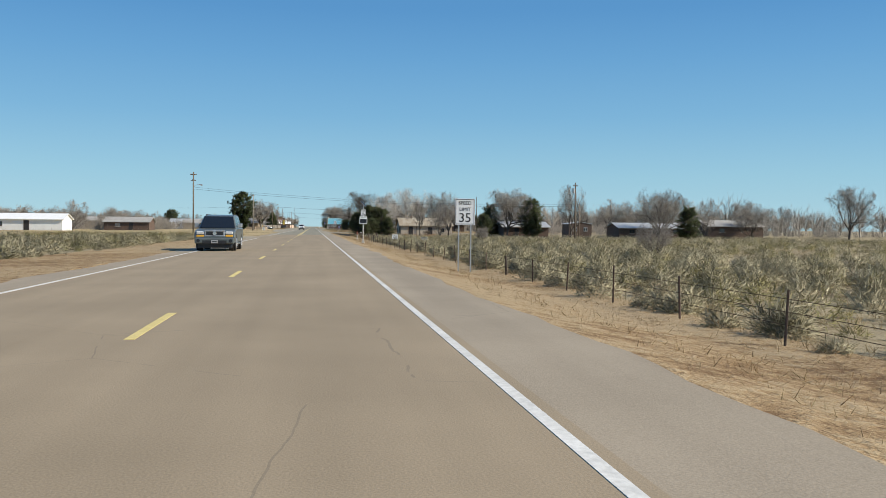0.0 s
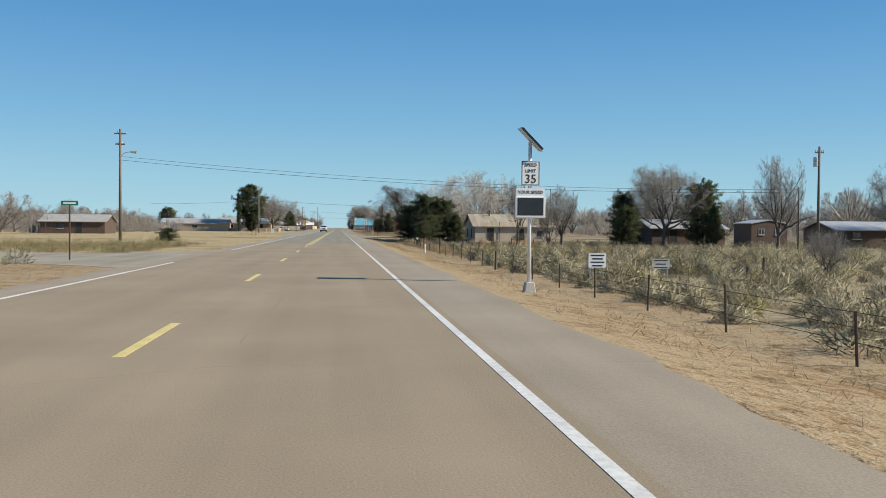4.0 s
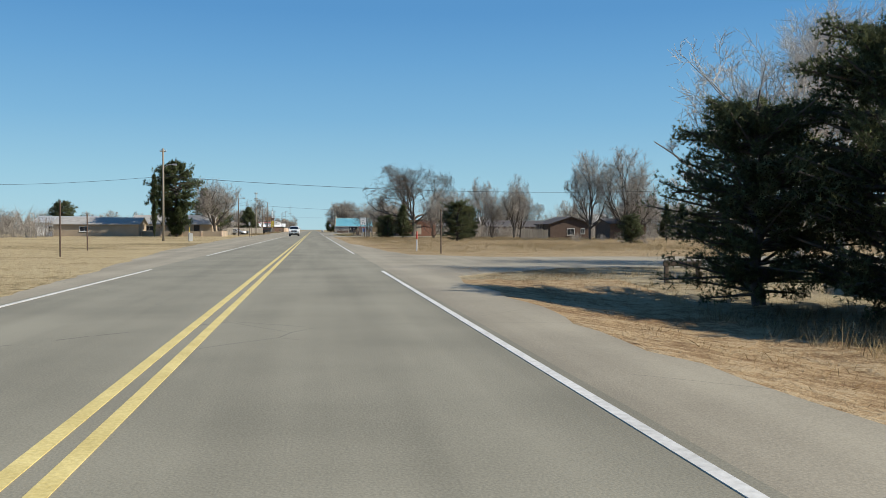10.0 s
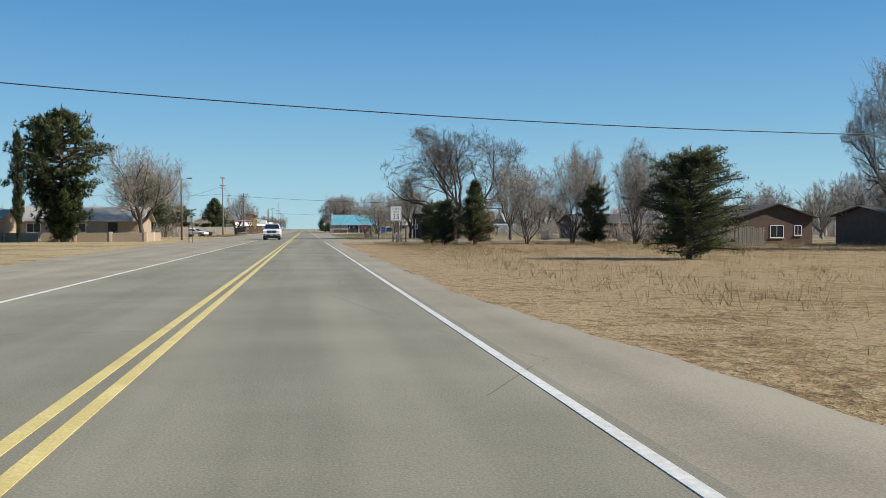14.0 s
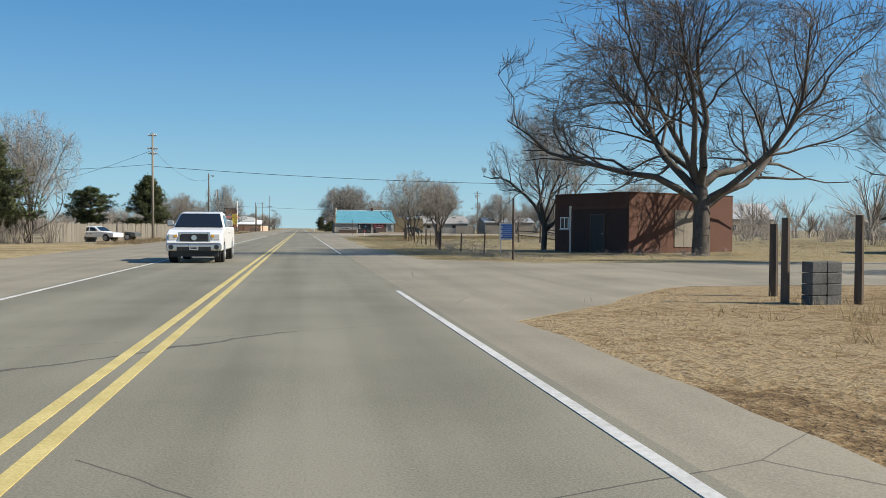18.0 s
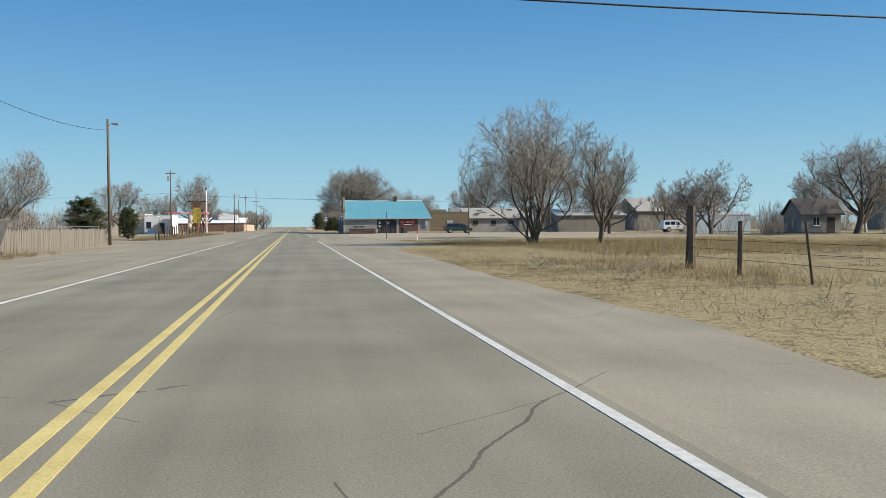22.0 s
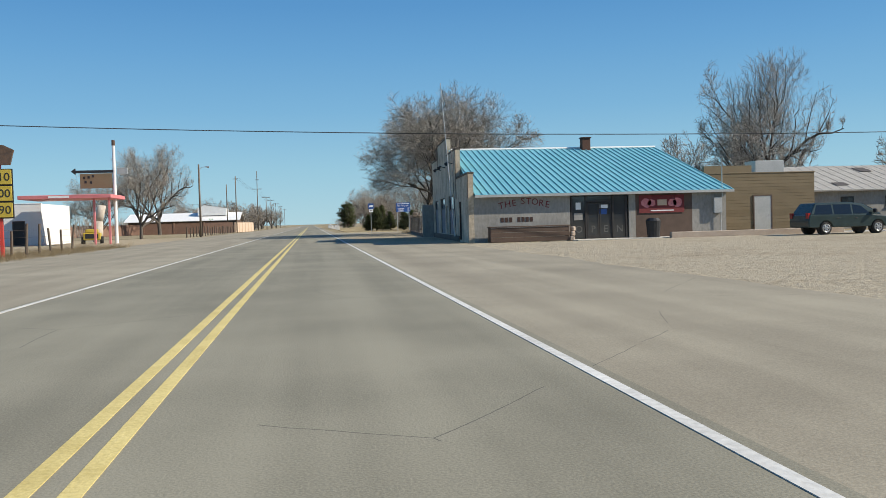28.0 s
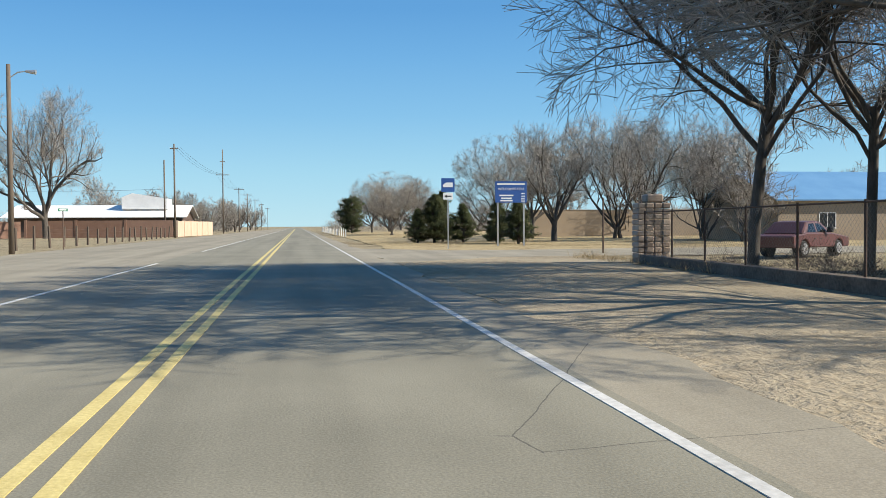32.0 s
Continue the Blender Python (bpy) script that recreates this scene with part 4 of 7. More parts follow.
for row in (
    (37.5, 98.5, 9.0, 8.4, 3), (58.0, 80.0, 7.8, 8.4, 0), (63.0, 92.7, 9.0, 8.8, 4), (93.4, 81.1, 9.7, 8.4, 5), (87.4, 104.3, 7.1, 10.2, 1),
    (34.2, 90.4, 8.5, 8.2, 5), (44.4, 85.8, 9.2, 6.2, 0), (22.8, 93.9, 5.6, 4.5, 1), (24.6, 95.0, 6.5, 3.8, 3), (18.6, 89.9, 6.8, 2.6, 3),
    (28.0, 230.8, 8.2, 4.8, 1), (31.1, 228.5, 8.1, 4.7, 3), (47.2, 217.0, 8.9, 5.8, 2), (18.8, 232.0, 6.8, 5.0, 1),
    (23.5, 234.2, 8.0, 5.5, 1), (34.0, 236.5, 7.9, 5.1, 3), (37.5, 210.1, 12.2, 8.6, 0), (41.5, 207.8, 12.3, 8.4, 2), (30.2, 251.4, 10.7, 5.4, 3),
    (38.1, 256.0, 11.8, 5.0, 1), (14.9, 283.0, 8.8, 8.0, 0), (16.6, 360.5, 9.9, 9.8, 1), (25.0, 390.5, 10.5, 9.5, 4), (20.4, 357.4, 7.4, 5.2, 3),
    (43.4, 417.0, 8.9, 11.0, 0), (66.0, 395.0, 11.5, 13.4, 2), (38.7, 477.2, 15.1, 13.1, 0),
    (23.5, 566.0, 11.5, 10.0, 0), (30.5, 560.0, 12.5, 10.5, 4), (38.0, 556.0, 10.5, 9.0, 2), (20.4, 675.2, 13.4, 17.8, 1), (-31.3, 595.0, 18.8, 16.5, 0), (-30.0, 460.5, 9.6, 9.3, 5),
    (-19.0, 360.2, 6.4, 6.6, 4), (-22.4, 526.7, 11.9, 9.9, 0), (-22.8, 309.9, 11.2, 8.6, 1), (-18.3, 265.0, 10.8, 10.0, 2), (-42, 588, 12, 11.5, 4),
):
    bare_tree(*row)
for row in (
    (17.8, 557.0, 9.5, 8.0, 1), (20.8, 549.0, 9.0, 7.0, 3), (27.0, 546.0, 10.0, 8.0, 5), (33.5, 548.0, 10.5, 9.0, 1), (12.8, 601.0, 7.6, 7.5, 4),
    (17.2, 612.0, 8.5, 9.0, 2), (14.6, 655.0, 9.0, 9.0, 0), (24.5, 262.0, 9.5, 5.5, 3),
):
    bare_tree(*row)
bare_tree(20.2, 272.6, 14.5, 19.0, 5, "dark")
bare_tree(13.0, 491.0, 14.1, 17.0, 6, turn=200)
bare_tree(12.4, 502.0, 13.5, 13.0, 6, turn=80)
bare_tree(15.3, 501.0, 13.0, 11.0, 6, turn=320)
bush_field("scrub", "dark weeds and litter behind the netting fence", M_TWIG_DARK, [(11.8, 17, 494, 508)], 60, 0.9, 83, 1.0, 160)
bare_tree(20.9, 127.4, 9.6, 10.4, 0, "pale")
bare_tree(15.0, 120.5, 8.4, 9.5, 0, "pale", 40)
bare_tree(19.7, -12.2, 2.3, 2.2, 1)
bare_tree(18.7, 33.6, 1.9, 1.7, 4)
bare_tree(22.0, 104.5, 1.2, 2.0, 5, "dark")
for k, (x, y, h, w, shape) in enumerate((
    (64.0, 82.0, 5.8, 4.3, 3), (38.5, 90.4, 7.2, 4.5, 1), (38.7, 88.1, 4.7, 2.1, 0), (29.5, 88.1, 4.3, 2.8, 1), (33.2, 99.7, 6.3, 3.9, 3), (9.6, 113.0, 4.8, 4.2, 6), (11.6, 111.0, 6.2, 4.8, 6),
    (13.6, 110.6, 5.6, 4.4, 6), (14.9, 108.8, 3.8, 3.0, 5), (11.3, 108.2, 3.6, 3.4, 6), (9.8, 98.3, 2.7, 1.9, 6), (31.6, 179.1, 3.1, 2.6, 1), (54.8, 219.3, 5.7, 3.0, 0),
    (53.3, 221.6, 5.8, 2.7, 4), (55.2, 213.6, 4.6, 3.2, 0), (16.6, 195.5, 5.0, 4.1, 6), (13.6, 228.3, 5.6, 3.4, 5), (10.9, 234.0, 3.7, 2.7, 6), (11.4, 229.9, 3.9, 2.4, 6),
    (24.7, 231.9, 5.3, 2.6, 3), (10.2, 545.4, 4.0, 2.9, 0), (8.9, 545.4, 2.8, 2.2, 4), (12.4, 545.4, 3.2, 2.4, 0), (14.1, 541.0, 3.4, 2.2, 4), (15.1, 538.8, 3.3, 2.6, 0), (11.4, 549.0, 4.4, 2.6, 4),
    (-25.0, 304.0, 11.6, 8.6, 0), (-24.1, 337.8, 6.4, 4.6, 2), (-17.5, 337.0, 7.9, 6.0, 0), (-20.6, 416.0, 4.1, 2.6, 1), (-55.1, 298.6, 7.8, 6.3, 1),
    (-22.1, 400.0, 4.8, 4.4, 3), (9.6, 640.0, 7.0, 5.0, 1),
)):
    evergreen(x, y, h, w, shape)
evergreen(-23.7, 251.4, 14.0, 7.4, 2, "tall dark green pine with an uneven crown")
evergreen(-26.6, 247.5, 11.4, 1.2, 2, "thin half-dead poplar beside the pine")
evergreen(-13.5, -60 + 138, 1.2, 1.8, 3, "small round green bush")
rng = random.Random(5)
for k in range(34):
    bare_tree(-rng.uniform(48, 100), rng.uniform(150, 255), rng.uniform(4.5, 7.5), rng.uniform(5, 8), k, "far", group="distant trees")
for k in range(46):
    x = rng.uniform(46, 130)
    y = rng.uniform(95, 330)
    bare_tree(x, y, rng.uniform(5.5, 9.5), rng.uniform(5, 9), k, "far", group="distant trees")
for k in range(70):
    y = rng.uniform(70, 560)
    x = -rng.uniform(75, 150) if y < 300 else -rng.uniform(30, 90)
    bare_tree(x, y, rng.uniform(4.5, 7.0), rng.uniform(5, 9), k, "far", group="distant trees")
for k in range(26):
    bare_tree(rng.uniform(30, 95), rng.uniform(400, 640), rng.uniform(6, 11), rng.uniform(6, 10), k, "far", group="distant trees")
for k in range(16):
    bare_tree(-rng.uniform(17, 36), 625 + 14 * k + rng.uniform(-5, 5), rng.uniform(7, 10), rng.uniform(7, 10), k, "far", group="distant trees")
for k in range(30):
    side = -1 if k % 2 else 1
    bare_tree(side * rng.uniform(13, 60) - (6 if side < 0 else 0), rng.uniform(640, 1000), rng.uniform(7, 12), rng.uniform(7, 11), k, "far", group="distant trees")

def brush_mesh(seed, strokes=46):
    """A leafless thicket one metre high and wide: stems fanning out from the ground, each with side twigs."""
    rng = np.random.default_rng(seed)
    rows = []
    for k in range(strokes):
        a, reach = rng.uniform(0, 6.3), rng.uniform(0.05, 0.55)
        foot = np.array([math.cos(a), math.sin(a), 0]) * reach * rng.uniform(0.2, 0.9)
        top = np.array([math.cos(a) * reach, math.sin(a) * reach, math.sqrt(max(1 - (reach / 0.62) ** 2, 0.1)) * rng.uniform(0.7, 1.05)])
        knee = (foot + top) / 2 + rng.normal(0, 0.05, 3)
        rows += [[*foot, *knee, 0.008, 0.006], [*knee, *top, 0.006, 0.003]]
        for c in range(2):
            f = rng.uniform(0.1, 0.9)
            o = knee + (top - knee) * f
            rows.append([*o, *(o + rng.normal(0, 0.1, 3) + np.array([0, 0, 0.06])), 0.005, 0.0025])
    return np.array(rows)


def brush_band(label, area, seed):
    """Thickets scattered over areas of the plan, as one piece of ground cover. area: x0, x1, y0, y1, count, low, high."""
    rng = np.random.default_rng(seed)
    kinds = [brush_mesh(seed + j) for j in range(4)]
    made = []
    for x0, x1, y0, y1, count, low, high in area:
        for k in range(count):
            t = kinds[k % 4].copy()
            a, h = rng.uniform(0, 6.3), rng.uniform(low, high)
            w = h * rng.uniform(0.9, 1.5)
            px, py = rng.uniform(x0, x1), rng.uniform(y0, y1)
            for c in (0, 3):
                bx, by = t[:, c].copy(), t[:, c + 1].copy()
                t[:, c], t[:, c + 1] = px + w * (math.cos(a) * bx - math.sin(a) * by), py + w * (math.sin(a) * bx + math.cos(a) * by)
                t[:, c + 2] = t[:, c + 2] * h - 0.1 + float(ground_at(px, py))
            t[:, 6:8] *= h
            made.append(t)
    return tagged(part("thicket", tubes_mesh("thicket", np.concatenate(made), 3), M_TWIG), label, "shrub", kind="stuff")


brush_band("dense grey-brown leafless brush along the horizon", [(-170, -60, 150, 330, 260, 1.6, 3.6), (50, 145, 112, 340, 260, 1.8, 3.8)], 201)
brush_band("dense leafless brush behind the houses", [(-100, -40, 330, 640, 130, 2.4, 5.0), (46, 120, 340, 640, 150, 2.2, 4.8), (-90, -20, 640, 980, 70, 2.5, 5.0), (12, 90, 690, 980, 70, 2.5, 5.0)], 211)
brush_band("tangled leafless brush around the yards", [(-60, -40, 150, 246, 60, 2.2, 4.2), (26, 46, 232, 268, 26, 1.6, 3.2), (-36, -20, 296, 312, 10, 2.0, 4.0), (-30, -16, 338, 372, 22, 2.0, 4.4), (32, 46, 322, 345, 18, 1.4, 2.6), (30, 46, 172, 205, 10, 0.8, 1.6)], 221)
WOODS = []
wrng = np.random.default_rng(77)
fseg = np.array(thin_tree(91)), np.array(thin_tree(92))
for k in range(420):
    if k < 190:
        wx, wy = wrng.uniform(62, 230), wrng.uniform(110, 430)
    elif k < 370:
        wx, wy = -wrng.uniform(85, 230), wrng.uniform(70, 640)
    else:
        wx, wy = wrng.choice((-1, 1)) * wrng.uniform(20, 170), wrng.uniform(690, 1100)
    a, hh = wrng.uniform(0, 6.3), wrng.uniform(0.6, 1.25)
    ca, sa = math.cos(a) * hh, math.sin(a) * hh
    t = fseg[k % 2].copy()
    for c in (0, 3):
        px, py = fseg[k % 2][:, c], fseg[k % 2][:, c + 1]
        t[:, c], t[:, c + 1], t[:, c + 2] = wx + ca * px - sa * py, wy + sa * px + ca * py, t[:, c + 2] * hh
    WOODS.append(t)
woods = tagged(part("distant_woods", tubes_mesh("distant_woods", np.concatenate(WOODS), 3), M_TWIG), "grey-brown leafless woods in the distance", "woods", kind="stuff")


# ---- poles and wires ----
def utility_pole(x, y, h, arms=(), pale=False, lamp=None, transformer=False, r=0.13):
    p = thing("utility_pole", "pale wooden utility pole" if pale else "weathered wooden utility pole", "utility pole", x, y, -0.05, group="utility poles")
    mt = M_POLE_PALE if pale else M_POLE
    part("pole", Build().tube((0, 0, 0), (0, 0, h), r, r * 0.68, 10), mt, p, smooth=True)
    for z, half in arms:
        arm = part("crossarm", Build().box(-half, half, -0.05, 0.05, z - 0.06, z + 0.06), mt, p, bevel=0.008)
        for sx in (-half * 0.92, -half * 0.45, half * 0.45, half * 0.92):
            part("insulator", Build().tube((sx, 0, z + 0.06), (sx, 0, z + 0.2), 0.035, 0.025, 6), M_STEEL, arm)
    if lamp:
        z, reach = lamp
        arm = part("lamp_arm", Build().tube((0, 0, z - 0.35), (reach * 0.5, 0, z), 0.03, 0.03, 6).tube((reach * 0.5, 0, z), (reach, 0, z + 0.06), 0.03, 0.03, 6), M_STEEL, p)
        part("lamp_head", Build().tube((reach - 0.05, 0, z + 0.06), (reach + 0.45, 0, z + 0.02), 0.07, 0.13, 8), M_STEEL, arm, "grey street lamp head")
    if transformer:
        part("transformer", Build().tube((-0.32, 0, h - 1.7), (-0.32, 0, h - 0.9), 0.2, 0.2, 10), M_STEEL, p, bevel=0.02)
    return p


utility_pole(-17.9, 80.5, 9.6, ((9.2, 0.5), (8.3, 0.4)), lamp=(7.6, 0.9))
utility_pole(-16.4, 194.5, 10.2, ((9.9, 0.35),), True, lamp=(8.4, 1.0))
utility_pole(-14.5, 321.5, 10.8, ((10.5, 0.4), (9.2, 0.5), (8.7, 0.4)), True)
utility_pole(-14.3, 373.0, 9.9, (), lamp=(9.5, 0.35))
utility_pole(-20.4, 453.7, 11.0, ((10.5, 0.8),), lamp=(7.6, 0.9), transformer=True)
utility_pole(-14.8, 527.5, 9.8, (), lamp=(9.4, 0.9), r=0.15)
utility_pole(-15.4, 592.8, 11.8, ((11.2, 0.5),))
utility_pole(-18.4, 605.0, 10.7)
utility_pole(-14.7, 656.0, 16.6, ((11.6, 1.3), (14.2, 0.5)))
for k, y in enumerate((700, 740, 790, 850, 930)):
    utility_pole(-14.5 - 0.2 * k, y, 11.0, ((10.6, 1.2),))
utility_pole(41.2, 73.0, 9.0, ((8.5, 0.4),), transformer=True)
utility_pole(45.0, 83.0, 6.0, r=0.09)
utility_pole(49.8, 202.0, 10.8, lamp=(7.9, 0.9))
utility_pole(44.9, 450.6, 11.0, ((10.5, 1.0), (9.8, 0.6)), transformer=True)
utility_pole(24.0, 420.0, 6.0, r=0.08)
street_lamp = thing("street_lamp", "grey street lamp on a tall dark pole", "street lamp", -14.3, 266.8, -0.05)
part("pole", Build().tube((0, 0, 0), (0, 0, 7.3), 0.11, 0.09, 10), M_POLE, street_lamp, smooth=True)
lamp_arm = part("lamp_arm", Build().tube((0, 0, 7.1), (0.7, 0, 7.35), 0.03, 0.03, 6), M_STEEL, street_lamp)
part("lamp_head", Build().tube((0.65, 0, 7.36), (1.2, 0, 7.34), 0.07, 0.13, 8), M_STEEL, lamp_arm)


def strand_mesh(name, pts, r, n=5):
    """One unbroken round strand through the given points."""
    pts = [Vector(p) for p in pts]
    verts, faces = [], []
    for k, p in enumerate(pts):
        d = (pts[min(k + 1, len(pts) - 1)] - pts[max(k - 1, 0)]).normalized()
        a = d.cross(Vector((0, 0, 1))).normalized()
        b = a.cross(d)
        verts += [p + (a * math.cos(6.2832 * i / n) + b * math.sin(6.2832 * i / n)) * r for i in range(n)]
        if k:
            o = (k - 1) * n
            faces += [(o + i, o + (i + 1) % n, o + n + (i + 1) % n, o + n + i) for i in range(n)]
    me = bpy.data.meshes.new(name)
    me.from_pydata([tuple(v) for v in verts], [], faces)
    return me


def wire(a, b, sag, r=0.016, label="sagging black overhead cable between poles"):
    a, b = Vector(a), Vector(b)
    n = 18
    pts = [a.lerp(b, k / n) - Vector((0, 0, sag * 4 * (k / n) * (1 - k / n))) for k in range(n + 1)]
    return tagged(part("overhead_cable", strand_mesh("overhead_cable", pts, r, 4), M_WIRE), label, "cable", "overhead cables", "")


wire((-17.9, 80.5, 7.2), (45.0, 83.0, 5.4), 0.9, 0.012)
wire((-17.9, 80.5, 6.9), (45.0, 82.6, 5.1), 0.9, 0.014)
wire((-40.0, 200.0, 6.2), (-16.4, 194.5, 7.1), 0.3)
wire((-16.4, 194.5, 7.1), (49.8, 202.0, 6.6), 0.9, 0.022)
wire((-14.5, 321.5, 7.4), (43.0, 318.0, 6.2), 0.7, 0.022)
wire((-40.0, 330.0, 7.6), (-14.5, 321.5, 7.6), 0.5)
wire((-14.5, 321.5, 9.0), (-40.0, 345.0, 5.0), 0.8)
wire((-14.5, 321.5, 9.2), (-14.3, 373.0, 9.0), 1.4)
wire((-20.4, 453.7, 6.9), (44.9, 450.6, 5.6), 0.5, 0.022)
wire((-50.0, 455.0, 6.5), (-20.4, 453.7, 7.2), 0.4)
wire((-18.4, 605.0, 6.6), (-45.0, 590.0, 6.0), 0.3)
for k in range(3):
    wire((-15.4 + 0.4 * k, 592.8, 11.3), (-14.7 + 0.8 * (k - 1), 656.0, 11.7), 0.9)
    for y0, y1 in ((656, 700), (700, 740), (740, 790), (790, 850)):
        wire((-14.6 + 0.9 * (k - 1), y0, 11.0), (-14.8 + 0.9 * (k - 1), y1, 10.8), 0.7)


# ---- signs ----
def plate(w, h, t=0.004, r=0.03):
    """A sign plate with rounded corners, standing in the xz plane about its centre."""
    pts = []
    for cx, cz, a0 in ((w / 2 - r, h / 2 - r, 0), (-w / 2 + r, h / 2 - r, 90), (-w / 2 + r, -h / 2 + r, 180), (w / 2 - r, -h / 2 + r, 270)):
        for k in range(4):
            a = radians(a0 + 30 * k)
            pts.append((cx + r * math.cos(a), cz + r * math.sin(a)))
    return Build().prism(pts, -t, t, "y")


def rim(w, h, band, t=0.002):
    return Build().box(-w / 2, w / 2, -t, t, h / 2 - band, h / 2).box(-w / 2, w / 2, -t, t, -h / 2, -h / 2 + band).box(-w / 2, -w / 2 + band, -t, t, -h / 2 + band, h / 2 - band).box(w / 2 - band, w / 2, -t, t, -h / 2 + band, h / 2 - band)


def speed_limit_plate(parent, w, z, y=-0.03):
    h = w * 1.30
    s = part("sign_plate", plate(w, h), M_SIGN, parent, "white sign plate with a black border", m=pose(0, y, z))
    part("border", rim(w * 0.94, h * 0.95, w * 0.025), M_BLACK, s, m=pose(0, -0.007, 0))
    for text, size, dz in (("SPEED", 0.21, 0.33), ("LIMIT", 0.21, 0.09), ("35", 0.56, -0.24)):
        words(text, size * w * 1.15, s, M_BLACK, pose(0, -0.008, dz * h, 90), 0.003)
    return s


def two_post_sign(x, y, w, bottom, turn=0.0, gap=0.45):
    h = w * 1.30
    s = thing("speed_limit_sign", "white speed limit sign on two thin steel posts", "road sign", x, y, -0.05, turn, "speed limit signs")
    for sx in (-gap / 2, gap / 2):
        part("post", Build().box(sx - 0.025, sx + 0.025, -0.02, 0.02, 0, bottom + h * 0.9), M_STEEL, s)
    speed_limit_plate(s, w, bottom + h / 2 + 0.05)
    return s


two_post_sign(6.48, -25.06, 0.80, 1.83, 0, 0.49)
two_post_sign(7.75, 233.4, 0.92, 2.0, 0, 0.66)
# a feedback sign with a solar panel
radar = thing("radar_speed_sign", "solar-powered radar speed sign on a white pole", "road sign", 5.25, 24.0, -0.1, 0)
part("base", Build().prism([(-0.16, 0.0), (0.16, 0.0), (0.1, 0.34), (-0.1, 0.34)], -0.13, 0.13, "y"), M_CONCRETE, radar, bevel=0.015)
part("pole", Build().tube((0, 0.05, 0.3), (0, 0.05, 3.75), 0.045, 0.045, 10), M_WHITE, radar, smooth=True)
speed_limit_plate(radar, 0.46, 2.98)
yours = part("title_plate", plate(0.70, 0.20), M_SIGN, radar, "white plate with black letters", m=pose(0, -0.03, 2.52))
words("YOUR SPEED", 0.108, yours, M_BLACK, pose(0, -0.008, 0, 90), 0.003)
case = part("display_case", Build().box(-0.37, 0.37, -0.05, 0.05, 1.9, 2.42), M_WHITE, radar, bevel=0.01)
part("display", Build().box(-0.32, 0.32, -0.057, -0.05, 1.96, 2.38), M_DISPLAY, case, "dark blank display")
panel = part("solar_panel", Build().box(-0.36, 0.36, -0.3, 0.3, -0.03, 0.03), M_SOLAR, radar, "tilted solar panel", m=pose(0.02, 0.05, 3.82, 8, 45, 0))
part("panel_frame", Build().box(-0.38, 0.38, -0.32, 0.32, -0.05, -0.028), M_STEEL, panel)


def board_sign(x, y, w, h, z, face, label, bars, turn=0, text_mat=None, posts=True):
    s = thing("sign_board", label, "sign", x, y, -0.05, turn)
    if posts:
        for sx in (-w * 0.4, w * 0.4):
            part("post", Build().box(sx - 0.025, sx + 0.025, 0.01, 0.05, 0, z + h), M_STEEL, s)
    b = part("board", plate(w, h, 0.006), face, s, m=pose(0, 0, z + h / 2 + 0.05))
    for k in range(bars):
        zz = h * (0.36 - 0.72 * k / max(bars - 1, 1))
        ln = w * (0.78 if k % 2 == 0 else 0.6)
        part("bar", Build().box(-ln / 2, ln / 2, -0.012, -0.007, zz - h * 0.05, zz + h * 0.05), text_mat or M_BLACK, b)
    return s


board_sign(8.9, 30.4, 0.58, 0.46, 0.5, M_SIGN, "small white land sign with dark lines in the scrub", 4)
board_sign(12.4, 34.0, 0.66, 0.36, 0.3, M_TIN, "small faded pale-blue sign in the scrub", 3)


def street_sign(x, y, h, turn=90, label="green street-name sign on a thin post"):
    s = thing("street_sign", label, "street sign", x, y, -0.05, turn)
    part("post", Build().box(-0.025, 0.025, -0.02, 0.02, 0, h), M_RUSTROD, s)
    part("name_plate", plate(0.62, 0.17, 0.003), M_GREEN_SIGN, s, "green plate with a white bar", m=pose(0, 0, h + 0.06))
    part("bar", Build().box(-0.22, 0.22, -0.007, 0.007, h + 0.03, h + 0.09), M_SIGN, s)
    return s


street_sign(-9.3, 37.1, 2.1, 0)
street_sign(-13.8, 395.2, 2.5, 70)
street_sign(-14.4, 536.0, 2.4, 40)
back = thing("road_sign", "back of a narrow sign on a thin post", "road sign", -10.7, 245.1, -0.05)
part("post", Build().box(-0.03, 0.03, -0.02, 0.02, 0, 2.5), M_RUSTROD, back)
part("sign_plate", plate(0.3, 0.55, 0.004), M_TIN, back, m=pose(0, -0.03, 2.25))
part("post", Build().box(0.25, 0.3, 0.4, 0.45, 0, 2.0), M_POLE, back)


def post(x, y, h, r, material, label, name="post", lean=(0, 0), group=""):
    b = Build().tube((0, 0, 0), (lean[0], lean[1], h), r, r * 0.9, 8)
    ob = part(name, b, material, smooth=False)
    ob.matrix_basis = pose(x, y, float(ground_at(x, y)) - 0.08)
    return tagged(ob, label, "post", group)


for x, y, h in ((14.3, 31.1, 0.6), (15.8, 32.9, 0.85), (8.7, 72.5, 0.95), (7.7, 70.4, 0.9), (11.5, 70.0, 0.8)):
    post(x, y, h, 0.055, M_WOODPOST, "short weathered wooden post in the grass", "wooden_post", (0.04, 0.02), "old posts")
post(9.3, 64.6, 0.95, 0.10, M_WOODPOST, "thick leaning old wooden post", "wooden_post", (0.22, 0.1))
post(-11.8, 138.2, 2.7, 0.04, M_RUSTROD, "thin dark steel post in grass", "steel_post")
post(-13.6, 150.5, 2.3, 0.04, M_RUSTROD, "thin dark steel post in grass", "steel_post")
post(6.9, 142.5, 2.5, 0.035, M_RUSTROD, "thin dark steel post in grass", "steel_post")
